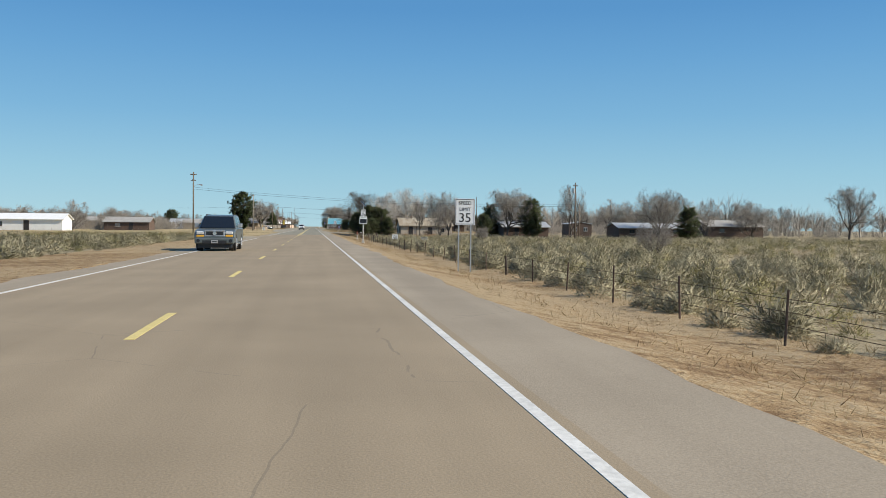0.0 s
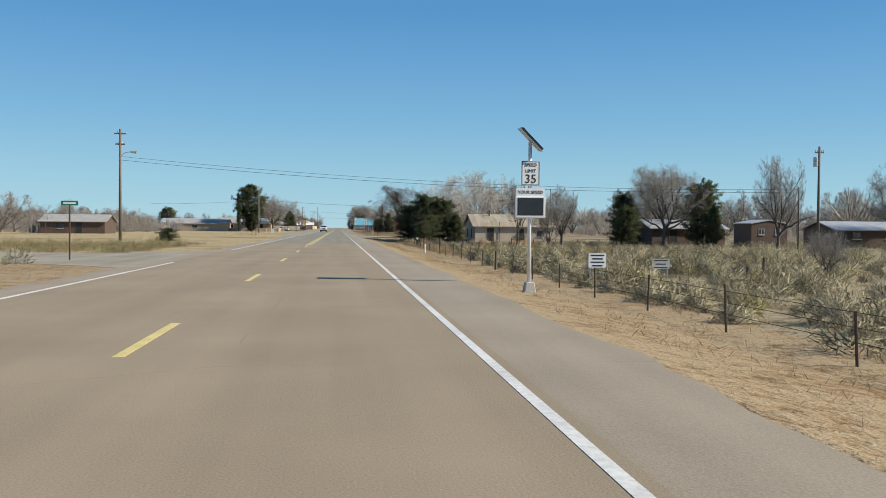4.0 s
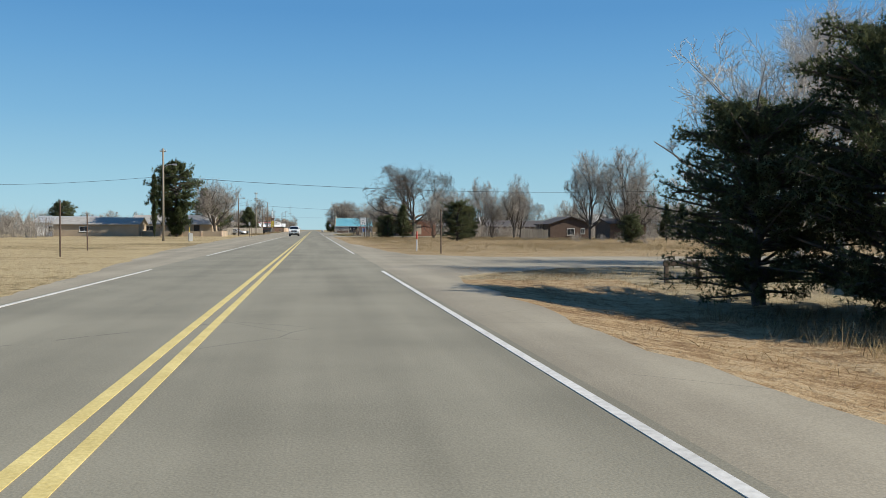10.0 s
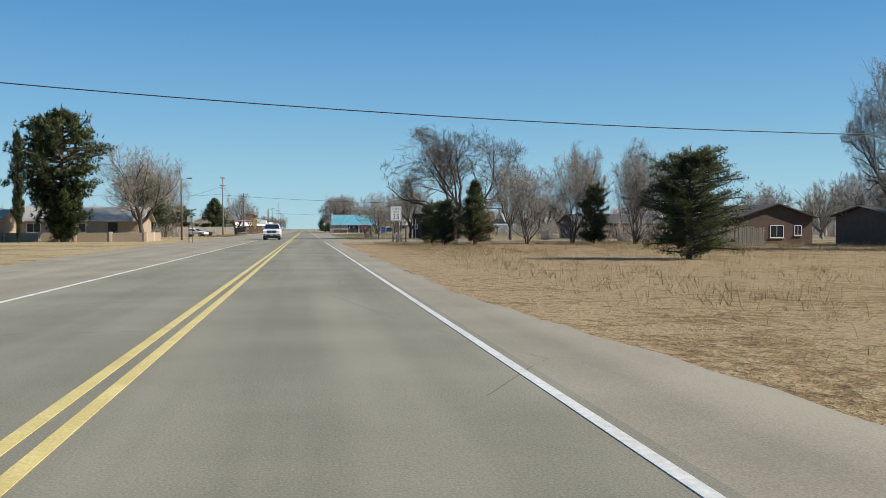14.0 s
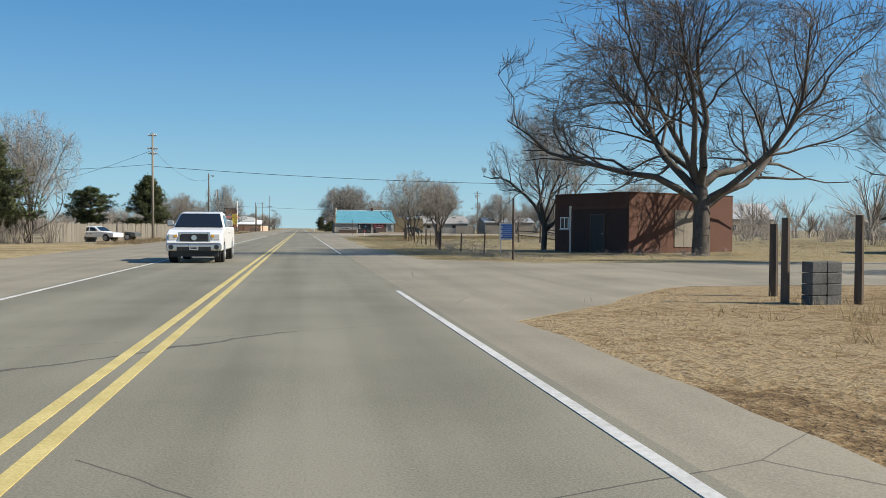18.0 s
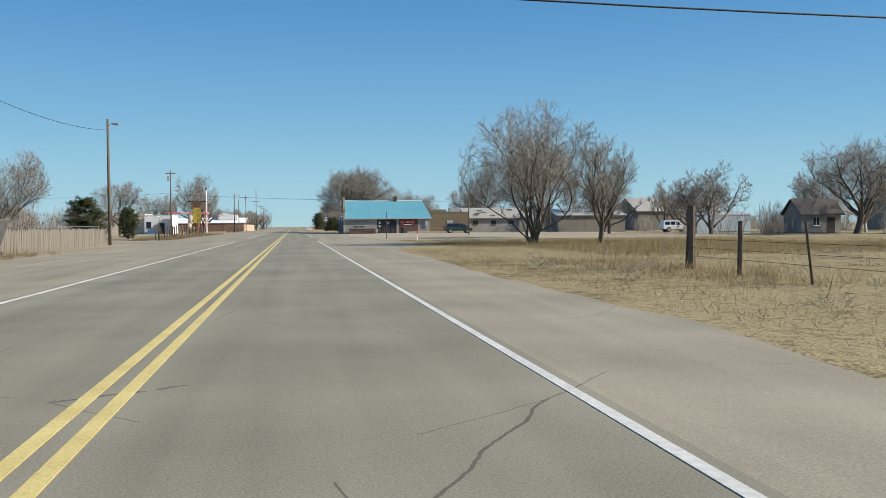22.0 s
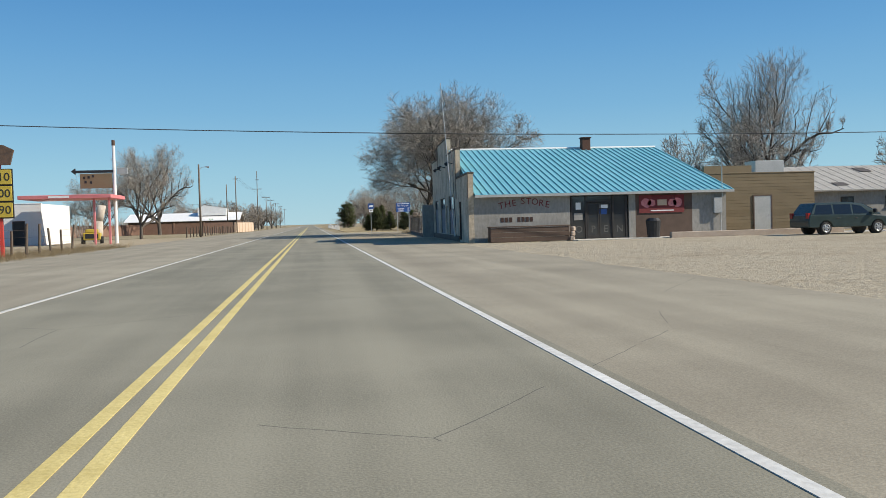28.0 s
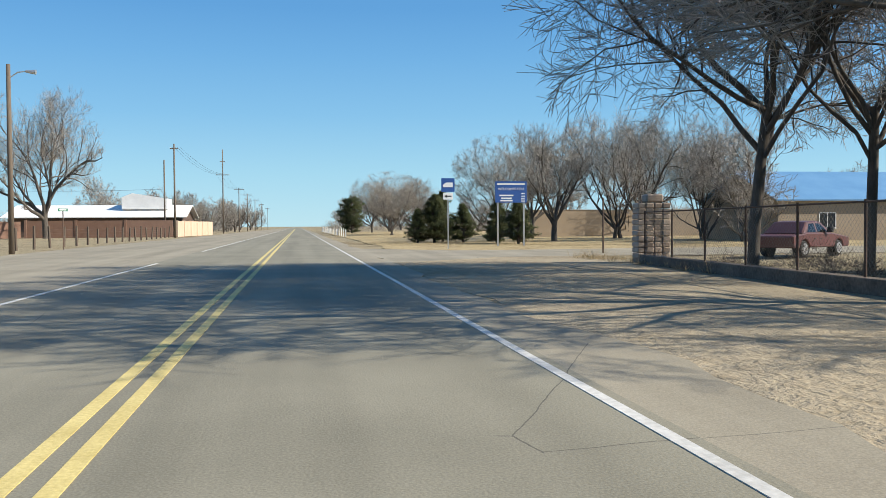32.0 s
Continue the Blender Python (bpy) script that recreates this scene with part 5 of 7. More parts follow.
post(8.7, 245.4, 1.6, 0.08, M_WOODPOST, "thick weathered wooden post", "wooden_post")
post(9.95, 245.1, 1.65, 0.08, M_WOODPOST, "thick weathered wooden post", "wooden_post")
post(9.4, 247.0, 1.5, 0.09, M_WOODPOST, "thick weathered wooden post", "wooden_post")
post(9.1, 267.3, 2.7, 0.05, M_RUSTROD, "dark steel post in dry grass", "steel_post")
post(9.4, 390.8, 2.9, 0.035, M_RUSTROD, "thin dark steel post in grass", "steel_post")
post(13.6, 517.4, 2.6, 0.045, M_RUSTROD, "dark steel post in dry grass", "steel_post")


def marker(x, y, h, top, label):
    s = thing("marker_post", label, "marker post", x, y, -0.06, 0, "marker posts")
    part("post", Build().tube((0, 0, 0), (0, 0, h * 0.62), 0.04, 0.04, 8), M_WHITE, s)
    part("cap", Build().tube((0, 0, h * 0.62), (0, 0, h), 0.045, 0.045, 8), top, s, "coloured cap")
    return s


marker(6.65, 63.6, 1.1, M_RED, "white marker post with a red top")
marker(6.4, 149.6, 1.25, M_RED, "white marker post with a red top")
marker(10.6, 376.7, 1.0, M_RED, "white marker post with a dark red top")
marker(-13.9, 196.5, 1.6, M_YELLOW, "utility marker with a yellow top")
box_ = thing("utility_box", "pale green telephone pedestal box", "utility box", -13.3, 193.1, -0.05, 20)
part("body", Build().box(-0.2, 0.2, -0.18, 0.18, 0, 0.85), M_TIN, box_, bevel=0.015)
part("lid", Build().box(-0.22, 0.22, -0.2, 0.2, 0.85, 0.9), M_TIN, box_, bevel=0.01)
orn = thing("mailbox", "white ornament on a short wooden post", "ornament", 8.8, 93.1, -0.06)
part("post", Build().tube((0, 0, 0), (0, 0, 0.62), 0.05, 0.045, 8), M_WOODPOST, orn)
part("shelf", Build().box(-0.14, 0.14, -0.1, 0.1, 0.62, 0.66), M_WHITE, orn, bevel=0.008)
part("ornament", Build().tube((-0.08, 0, 0.66), (0.1, 0, 0.82), 0.05, 0.02, 6).tube((0.0, 0, 0.72), (-0.12, 0, 0.78), 0.02, 0.05, 6), M_WHITE, orn)


# ---- fences ----
def wire_fence(label, pts, gap, h, post_mat, post_r, wires, seed, thick_every=0, lean=0.05):
    """A fence along corners in the plan: single posts and strands between them."""
    rnd = random.Random(seed)
    f = thing("fence", label, "fence", pts[0][0], pts[0][1], 0)
    ox, oy = pts[0]
    stops = []
    for (x0, y0), (x1, y1) in zip(pts, pts[1:]):
        n = max(1, round(math.hypot(x1 - x0, y1 - y0) / gap))
        stops += [(x0 + (x1 - x0) * k / n, y0 + (y1 - y0) * k / n) for k in range(n)]
    stops.append(pts[-1])
    tops = []
    for k, (x, y) in enumerate(stops):
        hh = h * rnd.uniform(0.85, 1.12)
        r = post_r * (2.2 if thick_every and k % thick_every == 0 else 1)
        dx, dy = rnd.gauss(0, lean) * hh, rnd.gauss(0, lean) * hh
        part("post", Build().tube((x - ox, y - oy, -0.1), (x - ox + dx, y - oy + dy, hh), r, r * 0.9, 6), M_WOODPOST if r > post_r else post_mat, f)
        tops.append((x - ox, y - oy, dx, dy, hh))
    for w in range(wires):
        u = 0.92 - 0.8 * w / max(wires, 1)
        part("wire_strand", strand_mesh("wire_strand", [(a[0] + a[2] * u, a[1] + a[3] * u, h * u * 0.95) for a in tops], 0.0055, 3), M_RUSTROD, f)
    return f


wire_fence("barbed-wire fence with thin rusty posts in the scrub", [(7.7, -62), (7.6, -20), (7.2, 25), (7.6, 70), (8.4, 92)], 3.9, 0.78, M_RUSTROD, 0.022, 3, 1, 9)
wire_fence("low sagging wire fence before the old house", [(9.0, 93), (13.0, 98.5), (20, 99.5), (30, 99)], 2.6, 0.7, M_WOODPOST, 0.045, 2, 2)
wire_fence("wire fence with mixed wooden and steel posts", [(8.6, 284), (10.2, 296), (10.4, 308), (11.2, 325)], 3.3, 1.25, M_RUSTROD, 0.03, 4, 3, 3)
wire_fence("wire fence along the field", [(10.0, 277.5), (8.6, 284)], 3.0, 1.2, M_WOODPOST, 0.045, 4, 4)
wire_fence("wire fence with wooden posts beside the filling station", [(-14.6, 398), (-15.4, 430), (-16.5, 470)], 2.6, 1.6, M_WOODPOST, 0.085, 3, 5)
wire_fence("wooden post fence before the brick wall", [(-16.6, 527), (-16.8, 560), (-16.9, 598)], 3.6, 1.35, M_WOODPOST, 0.10, 4, 6)
wire_fence("white park fence of posts and rails", [(5.5, 585), (5.2, 680)], 5, 1.0, M_WHITE, 0.06, 2, 8)

corral = thing("corral", "broken corral of dark old posts and rails", "fence", 21.2, 314.0, -0.05)
crnd = random.Random(9)
CORRAL = [(0, 0), (1.3, -3.2), (2.2, -6.4), (3.0, -9.3), (3.3, -12.4), (2.9, -15.2), (6.0, -14.0), (9.0, -12.5), (11.0, -10.0), (6.2, -2.0), (3.0, 0.8)]
for k, (px, py) in enumerate(CORRAL):
    hh = crnd.uniform(1.0, 1.9)
    part("post", Build().tube((px, py, 0), (px + crnd.gauss(0, 0.08), py, hh), 0.11, 0.09, 7), M_WOODPOST, corral)
    if k:
        qx, qy = CORRAL[k - 1]
        for z in (0.55, 1.1):
            part("rail", Build().tube((qx, qy - 0.1, z + crnd.gauss(0, 0.15)), (px, py - 0.1, z + crnd.gauss(0, 0.2)), 0.05, 0.045, 6), M_WOODPOST, corral)
for x, y, h in ((10.37, 296.8, 1.75), (11.35, 325.0, 1.9)):
    post(x, y, h, 0.14, M_WOODPOST, "thick dark wooden corner post of the fence", "wooden_post", (0.03, 0.02), "old posts")


def board_fence(label, x0, y0, x1, y1, h, board, material, seed, jitter=0.06):
    """A fence of upright boards, each its own piece."""
    rnd = random.Random(seed)
    ln = math.hypot(x1 - x0, y1 - y0)
    f = thing("board_fence", label, "fence", x0, y0, -0.05, math.degrees(math.atan2(y1 - y0, x1 - x0)))
    me = Build().box(-board * 0.46, board * 0.46, -0.01, 0.01, 0, h).mesh("board", 0.004)
    me.materials.append(material)
    n = int(ln / board)
    for k in range(n):
        ob = part("board", me, material, f, m=pose((k + 0.5) * board, rnd.uniform(-0.012, 0.012), rnd.uniform(-jitter, 0), 0, rnd.gauss(0, 0.8), 0))
        ob.scale = (1, 1, rnd.uniform(0.94, 1.05))
    for z in (0.25, 0.8):
        part("rail", Build().box(0, ln, 0.02, 0.06, h * z - 0.04, h * z + 0.04), material, f)
    return f


board_fence("weathered grey board fence", -21.8, 312, -13.6, 336, 1.75, 0.16, M_GREYWOOD, 1)
board_fence("grey board fence before the house", 30.5, 221.6, 34.8, 221.6, 1.5, 0.16, M_GREYWOOD, 2)
board_fence("low grey board fence", -13.9, 345, -14.2, 371, 1.35, 0.16, M_GREYWOOD, 3)
board_fence("pale board fence behind the lot", 39.3, 450.8, 44.3, 450.8, 2.1, 0.2, M_GREYWOOD, 4)


def mesh_fence(label, x0, y0, x1, y1, h, gap, cell=0.13, metal=None):
    """Chain link: posts, a top rail and crossing strands."""
    ln = math.hypot(x1 - x0, y1 - y0)
    f = thing("chain_link_fence", label, "fence", x0, y0, -0.05, math.degrees(math.atan2(y1 - y0, x1 - x0)))
    n = max(1, round(ln / gap))
    for k in range(n + 1):
        part("post", Build().tube((ln * k / n, 0, 0), (ln * k / n, 0, h + 0.05), 0.03, 0.03, 8), metal or M_STEEL, f)
    part("top_rail", Build().tube((0, 0, h), (ln, 0, h), 0.022, 0.022, 6), metal or M_STEEL, f)
    segs = []
    steps = int((ln + h) / cell)
    for k in range(steps):
        for s in (1, -1):
            a = k * cell - (h if s > 0 else 0)
            z0, z1 = (0.05, h) if s > 0 else (h, 0.05)
            p, q = a, a + h
            ca, cb = max(p, 0), min(q, ln)
            if cb - ca < 0.02:
                continue
            za = z0 + (z1 - z0) * (ca - p) / (q - p)
            zb = z0 + (z1 - z0) * (cb - p) / (q - p)
            segs.append([ca, 0, za, cb, 0, zb, 0.003, 0.003])
    part("mesh_netting", tubes_mesh("mesh_netting", segs, 3), M_GREYBLOCK, f, "wire netting")
    return f


mesh_fence("grey chain-link fence on a stone footing", 9.2, 478.8, 11.3, 507.0, 1.75, 2.6, 0.13, M_RUSTROD)
mesh_fence("chain-link yard fence with green cover", -26.0, 368.0, -14.8, 371.5, 1.5, 2.4, 0.2)
kerb = tagged(part("kerb", Build().box(-0.2, 0.2, 0, 28.3, -0.1, 0.28), M_STAIN, bevel=0.02), "low fieldstone footing under the fence", "kerb", kind="structure")
kerb.matrix_basis = pose(9.2, 478.8, 0, 0, 0, -4.26)


# ---- buildings ----
def window(parent, x, z0, z1, w, y, frame=None, pane=None, sill=True, label="", turn=0, bars=1):
    """A window on a wall that faces south at y; turn 90 puts it on a wall that faces west at x = y."""
    m = pose(x, y, 0) if turn == 0 else pose(y, x, 0, 0, 0, -90)
    fr = Build()
    b = 0.06
    fr.box(-w / 2, w / 2, -0.03, 0.03, z1 - b, z1).box(-w / 2, w / 2, -0.03, 0.03, z0, z0 + b).box(-w / 2, -w / 2 + b, -0.03, 0.03, z0 + b, z1 - b).box(w / 2 - b, w / 2, -0.03, 0.03, z0 + b, z1 - b)
    for k in range(bars):
        c = -w / 2 + w * (k + 1) / (bars + 1)
        fr.box(c - 0.02, c + 0.02, -0.02, 0.02, z0 + b, z1 - b)
    win = part("window", fr, frame or M_BROWN, parent, label, m=m)
    part("pane", Build().box(-w / 2 + b, w / 2 - b, -0.006, 0.006, z0 + b, z1 - b), pane or M_GLASS, win)
    if sill:
        part("sill", Build().box(-w / 2 - 0.05, w / 2 + 0.05, -0.08, 0.02, z0 - 0.06, z0), M_CONCRETE, win)
    return win


def door(parent, x, z0, z1, w, y, material=None, turn=0, label=""):
    m = pose(x, y, 0) if turn == 0 else pose(y, x, 0, 0, 0, -90)
    d = part("door", Build().box(-w / 2, w / 2, -0.02, 0.02, z0, z1), material or M_DARKDOOR, parent, label, 0.006, m=m)
    part("door_frame", Build().box(-w / 2 - 0.07, -w / 2, -0.04, 0.03, z0, z1 + 0.07).box(w / 2, w / 2 + 0.07, -0.04, 0.03, z0, z1 + 0.07).box(-w / 2, w / 2, -0.04, 0.03, z1, z1 + 0.07), M_BROWN, d)
    part("handle", Build().tube((w * 0.4, -0.02, (z0 + z1) / 2), (w * 0.4, -0.09, (z0 + z1) / 2), 0.025, 0.03, 8), M_STEEL, d, "metal handle")
    return d


def gable_house(name, label, x0, x1, y0, y1, eave, ridge, along, wall, roof, over=0.35, base=-0.15, ribs=0.0, category="house"):
    """Four walls and two roof slopes; along: the ridge's direction. Places are the house's own, from its front corner."""
    h = thing(name, label, category, x0, y0, 0)
    w, d, t = x1 - x0, y1 - y0, 0.22
    if along == "x":
        gable = [(0, base), (d, base), (d, eave), (d / 2, ridge), (0, eave)]
        part("wall", Build().box(0, w, 0, t, base, eave), wall, h)
        part("wall", Build().box(0, w, d - t, d, base, eave), wall, h)
        for lo in (0, w - t):
            g = [(min(max(p, t), d - t), q) for p, q in gable]
            part("wall", Build().prism(g, lo, lo + t, "x"), wall, h)
        half = d / 2
    else:
        gable = [(0, base), (w, base), (w, eave), (w / 2, ridge), (0, eave)]
        part("wall", Build().prism(gable, 0, t, "y"), wall, h)
        part("wall", Build().prism(gable, d - t, d, "y"), wall, h)
        part("wall", Build().box(0, t, t, d - t, base, eave), wall, h)
        part("wall", Build().box(w - t, w, t, d - t, base, eave), wall, h)
        half = w / 2
    slope = (ridge - eave) / half
    for side in (0, 1):
        a = [(-over, eave - over * slope), (half, ridge), (half, ridge + 0.1), (-over, eave - over * slope + 0.1)]
        if side:
            a = [(2 * half - p, q) for p, q in a]
        a = [(p, q + 0.02) for p, q in a]
        lo, hi = (-over, w + over) if along == "x" else (-over, d + over)
        slab_ = part("roof", Build().prism(a, lo, hi, "x" if along == "x" else "y"), roof, h)
        if ribs:
            n = int((hi - lo) / ribs)
            for k in range(n + 1):
                c = lo + (hi - lo) * k / n
                p0, p1 = (a[3], a[2])
                q0 = (c, p0[0], p0[1]) if along == "x" else (p0[0], c, p0[1])
                q1 = (c, p1[0], p1[1]) if along == "x" else (p1[0], c, p1[1])
                part("seam", Build().tube(q0, q1, 0.025, 0.025, 4), roof, slab_)
    return h


def flat_building(name, label, x0, x1, y0, y1, top, wall, base=-0.15, parapet=0.25, category="building", turn=0.0):
    b = thing(name, label, category, x0, y0, 0, turn)
    w, d, t = x1 - x0, y1 - y0, 0.25
    part("wall", Build().box(0, w, 0, t, base, top), wall, b)
    part("wall", Build().box(0, w, d - t, d, base, top), wall, b)
    part("wall", Build().box(0, t, t, d - t, base, top), wall, b)
    part("wall", Build().box(w - t, w, t, d - t, base, top), wall, b)
    part("roof", Build().box(t, w - t, t, d - t, top - parapet - 0.1, top - parapet), M_TIN, b)
    part("coping", Build().box(-0.03, w + 0.03, -0.03, t + 0.03, top, top + 0.06), wall, b, bevel=0.01)
    part("coping", Build().box(-0.03, t + 0.03, t + 0.03, d + 0.03, top, top + 0.06), wall, b, bevel=0.01)
    return b


# low houses beyond the scrub
h1 = gable_house("house", "low brown house with a pale metal roof beyond the scrub", 34.5, 42.8, 94.4, 101, 1.95, 2.85, "x", M_BROWN, M_TIN)
window(h1, 5.2, 0.90, 1.70, 1.2, -0.01)
door(h1, 2.4, 0.00, 1.80, 0.8, -0.01)
h2 = gable_house("mobile_home", "brown mobile home beyond the scrub", 47.9, 52.3, 98.5, 103, 2.55, 2.95, "y", M_BROWN, M_TIN, 0.1)
window(h2, 1.2, 1.30, 2.00, 0.7, -0.01, M_STEEL)
window(h2, 3.2, 1.30, 2.00, 0.7, -0.01, M_STEEL)
h3 = gable_house("house", "long low brown house with a grey metal roof", 56.8, 72.0, 96.0, 103, 1.95, 2.85, "x", M_BROWN, M_TIN)
for xx in (2.5, 6.5, 11.0):
    window(h3, xx, 0.90, 1.70, 1.1, -0.01)
h4 = gable_house("house", "small dark-roofed house among bare trees", 80, 92, 108, 116, 2.45, 3.65, "x", M_BROWN, M_SHINGLE)
window(h4, 3, 1.20, 2.00, 1.2, -0.01)
for x0, x1, y0, hh, mt, rf in ((-66, -49, 124, 2.2, M_STUCCO_WHITE, M_WHITE), (-47, -37, 150, 1.9, M_BROWN, M_SHINGLE), (-66, -54, 210, 2.4, M_STUCCO_TAN, M_SHINGLE), (-50, -40, 262, 2.4, M_STUCCO_WHITE, M_TIN), (-44, -36, 258, 2.0, M_STUCCO_TAN, M_SHINGLE)):
    hh_ = gable_house("house", "low distant house beneath bare trees", x0, x1, y0, y0 + 7, hh, hh + 1.1, "x", mt, rf)
    window(hh_, (x1 - x0) * 0.3, 0.8, 1.7, 1.2, -0.01)
    door(hh_, (x1 - x0) * 0.6, 0.0, 1.9, 0.9, -0.01)
# abandoned adobe house
adobe = gable_house("adobe_house", "abandoned tan adobe house with a rusty tin roof", 17.4, 27.5, 109.5, 118.0, 2.02, 3.48, "x", M_STUCCO_PALE, M_TIN_RUST, 0.3, -0.35, 0.62)
door(adobe, 1.95, 0.2, 1.78, 0.72, -0.012)
door(adobe, 5.75, 0.35, 1.72, 0.75, -0.012)
window(adobe, 8.2, 0.8, 1.5, 0.7, -0.01, M_DARKDOOR)
window(adobe, 2.6, 0.6, 1.75, 0.55, -0.012, M_DARKDOOR, turn=90)
window(adobe, 6.0, 0.7, 1.7, 0.6, -0.012, M_DARKDOOR, turn=90)
part("bare_patch", Build().prism([(0.3, -0.3), (3.6, -0.3), (3.2, 0.25), (2.2, 0.5), (1.4, 0.3), (0.6, 0.4)], -0.018, -0.004, "y"), M_ADOBE, adobe, "bare adobe where the plaster fell off")
part("bare_patch", Build().prism([(4.3, -0.3), (8.6, -0.3), (8.0, 0.2), (6.6, 0.42), (5.4, 0.3), (4.8, 0.5)], -0.018, -0.004, "y"), M_ADOBE, adobe, "bare adobe where the plaster fell off")
part("vent_pipe", Build().tube((2.4, 3.6, 3.0), (2.4, 3.6, 4.15), 0.09, 0.09, 10), M_RUSTROD, adobe)
part("vent_pipe", Build().tube((5.6, 4.2, 3.2), (5.6, 4.2, 3.85), 0.08, 0.08, 10), M_RUSTROD, adobe)
part("stove_pipe", Build().tube((3.05, -0.08, 0.1), (3.05, -0.08, 2.5), 0.045, 0.045, 8), M_RUSTROD, adobe)
aerial = thing("tv_aerial", "thin television aerial on a mast", "aerial", 24.6, 109.2, -0.2)
part("mast", Build().tube((0, 0, 0), (0, 0, 3.3), 0.02, 0.02, 6), M_STEEL, aerial)
part("crossbar", Build().tube((-0.8, 0, 3.1), (0.9, 0, 3.1), 0.012, 0.012, 5), M_STEEL, aerial)
for k in range(6):
    part("rod", Build().tube((-0.7 + 0.28 * k, -0.3, 3.1), (-0.7 + 0.28 * k, 0.3, 3.1), 0.006, 0.006, 4), M_STEEL, aerial)
rail_ = thing("wooden_rail", "low weathered wooden rail beside the side street", "rail", 9.3, 117.3, -0.05)
for sx in (0, 0.9):
    part("post", Build().box(sx - 0.05, sx + 0.05, -0.05, 0.05, 0, 0.6), M_WOODPOST, rail_, bevel=0.008)
part("rail", Build().box(-0.1, 1.0, -0.06, -0.02, 0.45, 0.58), M_WOODPOST, rail_, bevel=0.008)
# houses right of the field
hb = gable_house("house", "small brown gabled house with white trim", 37.6, 44.4, 230.8, 240, 2.3, 3.4, "y", M_BROWN, M_SHINGLE_DARK)
window(hb, 3.4, 0.5, 1.6, 1.3, -0.01, M_WHITE)
window(hb, 5.4, 0.7, 1.6, 0.7, -0.01, M_WHITE)
hs = gable_house("shed", "dark weathered shed under bare trees", 43.5, 49.1, 219.3, 226, 2.3, 3.0, "x", M_BROWN, M_SHINGLE_DARK, category="shed")
door(hs, 2.6, 0.0, 1.9, 1.0, -0.01)
hb2 = gable_house("house", "dark brown house with a dark shingle roof", 35.6, 48.0, 270.6, 279, 2.0, 3.2, "x", M_BROWN, M_SHINGLE_DARK)
window(hb2, 2.2, 0.7, 1.6, 1.1, -0.01, M_WHITE)
door(hb2, 6.0, 0.0, 1.8, 0.9, -0.01)
# square brick building on the corner
brick_ = flat_building("brick_building", "plain square brown-red brick building", 17.74, 26.9, 276.07, 281.9, 3.3, M_BRICK, parapet=0.3, turn=26.7)
bay = part("porch_bay", Build().box(-0.06, -0.003, 0.1, 4.3, 2.45, 2.62), M_BRICK, brick_, "brick lintel over the dark bay")
# the bay isn't recessed: its shade is painted as a thin darker panel
part("bay_panel", Build().box(-0.02, -0.003, 0.12, 4.28, -0.1, 2.44), M_BRICK_DARK_SHADE, brick_, "flat brick panel coloured dark for the shade of the recessed bay")
door(brick_, 2.3, 0.0, 2.1, 1.0, -0.045, turn=90)
window(brick_, 5.0, 1.3, 2.0, 0.7, -0.012, M_WHITE, turn=90)
window(brick_, 4.6, 0.3, 2.4, 1.7, -0.01, M_GREYWOOD, M_GREYWOOD, False, "boarded window")
part("pipe", Build().tube((-1.5, 3.0, -0.1), (-1.5, 3.0, 2.6), 0.06, 0.06, 8), M_STEEL, brick_, "pale standing pipe")
wsign = board_sign(10.2, 273.0, 0.8, 0.85, 0.75, M_TIN, "grey-white notice board with blue lines", 7, 0, M_BLUE_SIGN)
well = thing("block_pier", "rough grey concrete block pier between wooden posts", "pier", 9.3, 245.2, -0.05, 5)
for r_ in range(4):
    for c_ in range(2):
        part("block", Build().box(-0.32 + 0.31 * c_, -0.02 + 0.31 * c_, -0.15, 0.15, 0.2 * r_, 0.2 * r_ + 0.19), M_GREYBLOCK, well, bevel=0.01)
# house with a low yard wall
hl = gable_house("house", "tan stucco house with a grey shingle roof behind a low wall", -34.0, -19.3, 267.3, 276.0, 2.3, 3.9, "x", M_STUCCO_TAN, M_SHINGLE, 0.5)
window(hl, 3.0, 0.9, 2.0, 1.6, -0.01, M_WHITE)
window(hl, 8.0, 0.9, 2.0, 1.6, -0.01, M_WHITE)
door(hl, 11.8, 0.0, 2.0, 0.95, -0.01)
hl2 = gable_house("house", "long low tan house with a grey roof", -44, -30, 252, 259, 2.1, 3.2, "x", M_STUCCO_TAN, M_SHINGLE)
window(hl2, 5.0, 0.8, 1.7, 1.6, -0.01, M_WHITE)


def yard_wall(label, pts, h, t, wall, cap, pier=3.4):
    """A stucco yard wall with piers along corners of the plan."""
    w = thing("yard_wall", label, "wall", pts[0][0], pts[0][1], -0.05)
    ox, oy = pts[0]
    for (xa, ya), (xb, yb) in zip(pts, pts[1:]):
        ln = math.hypot(xb - xa, yb - ya)
        turn = math.degrees(math.atan2(yb - ya, xb - xa))
        n = max(1, round(ln / pier))
        for k in range(n):
            a, b = ln * k / n, ln * (k + 1) / n
            part("panel", Build().box(a + 0.16, b - 0.16, -t / 2, t / 2, 0, h), wall, w, bevel=0.01, m=pose(xa - ox, ya - oy, 0, 0, 0, turn))
            part("pier", Build().box(a - 0.155, a + 0.155, -t * 0.8, t * 0.8, 0, h + 0.1), cap, w, bevel=0.012, m=pose(xa - ox, ya - oy, 0, 0, 0, turn))
    return w


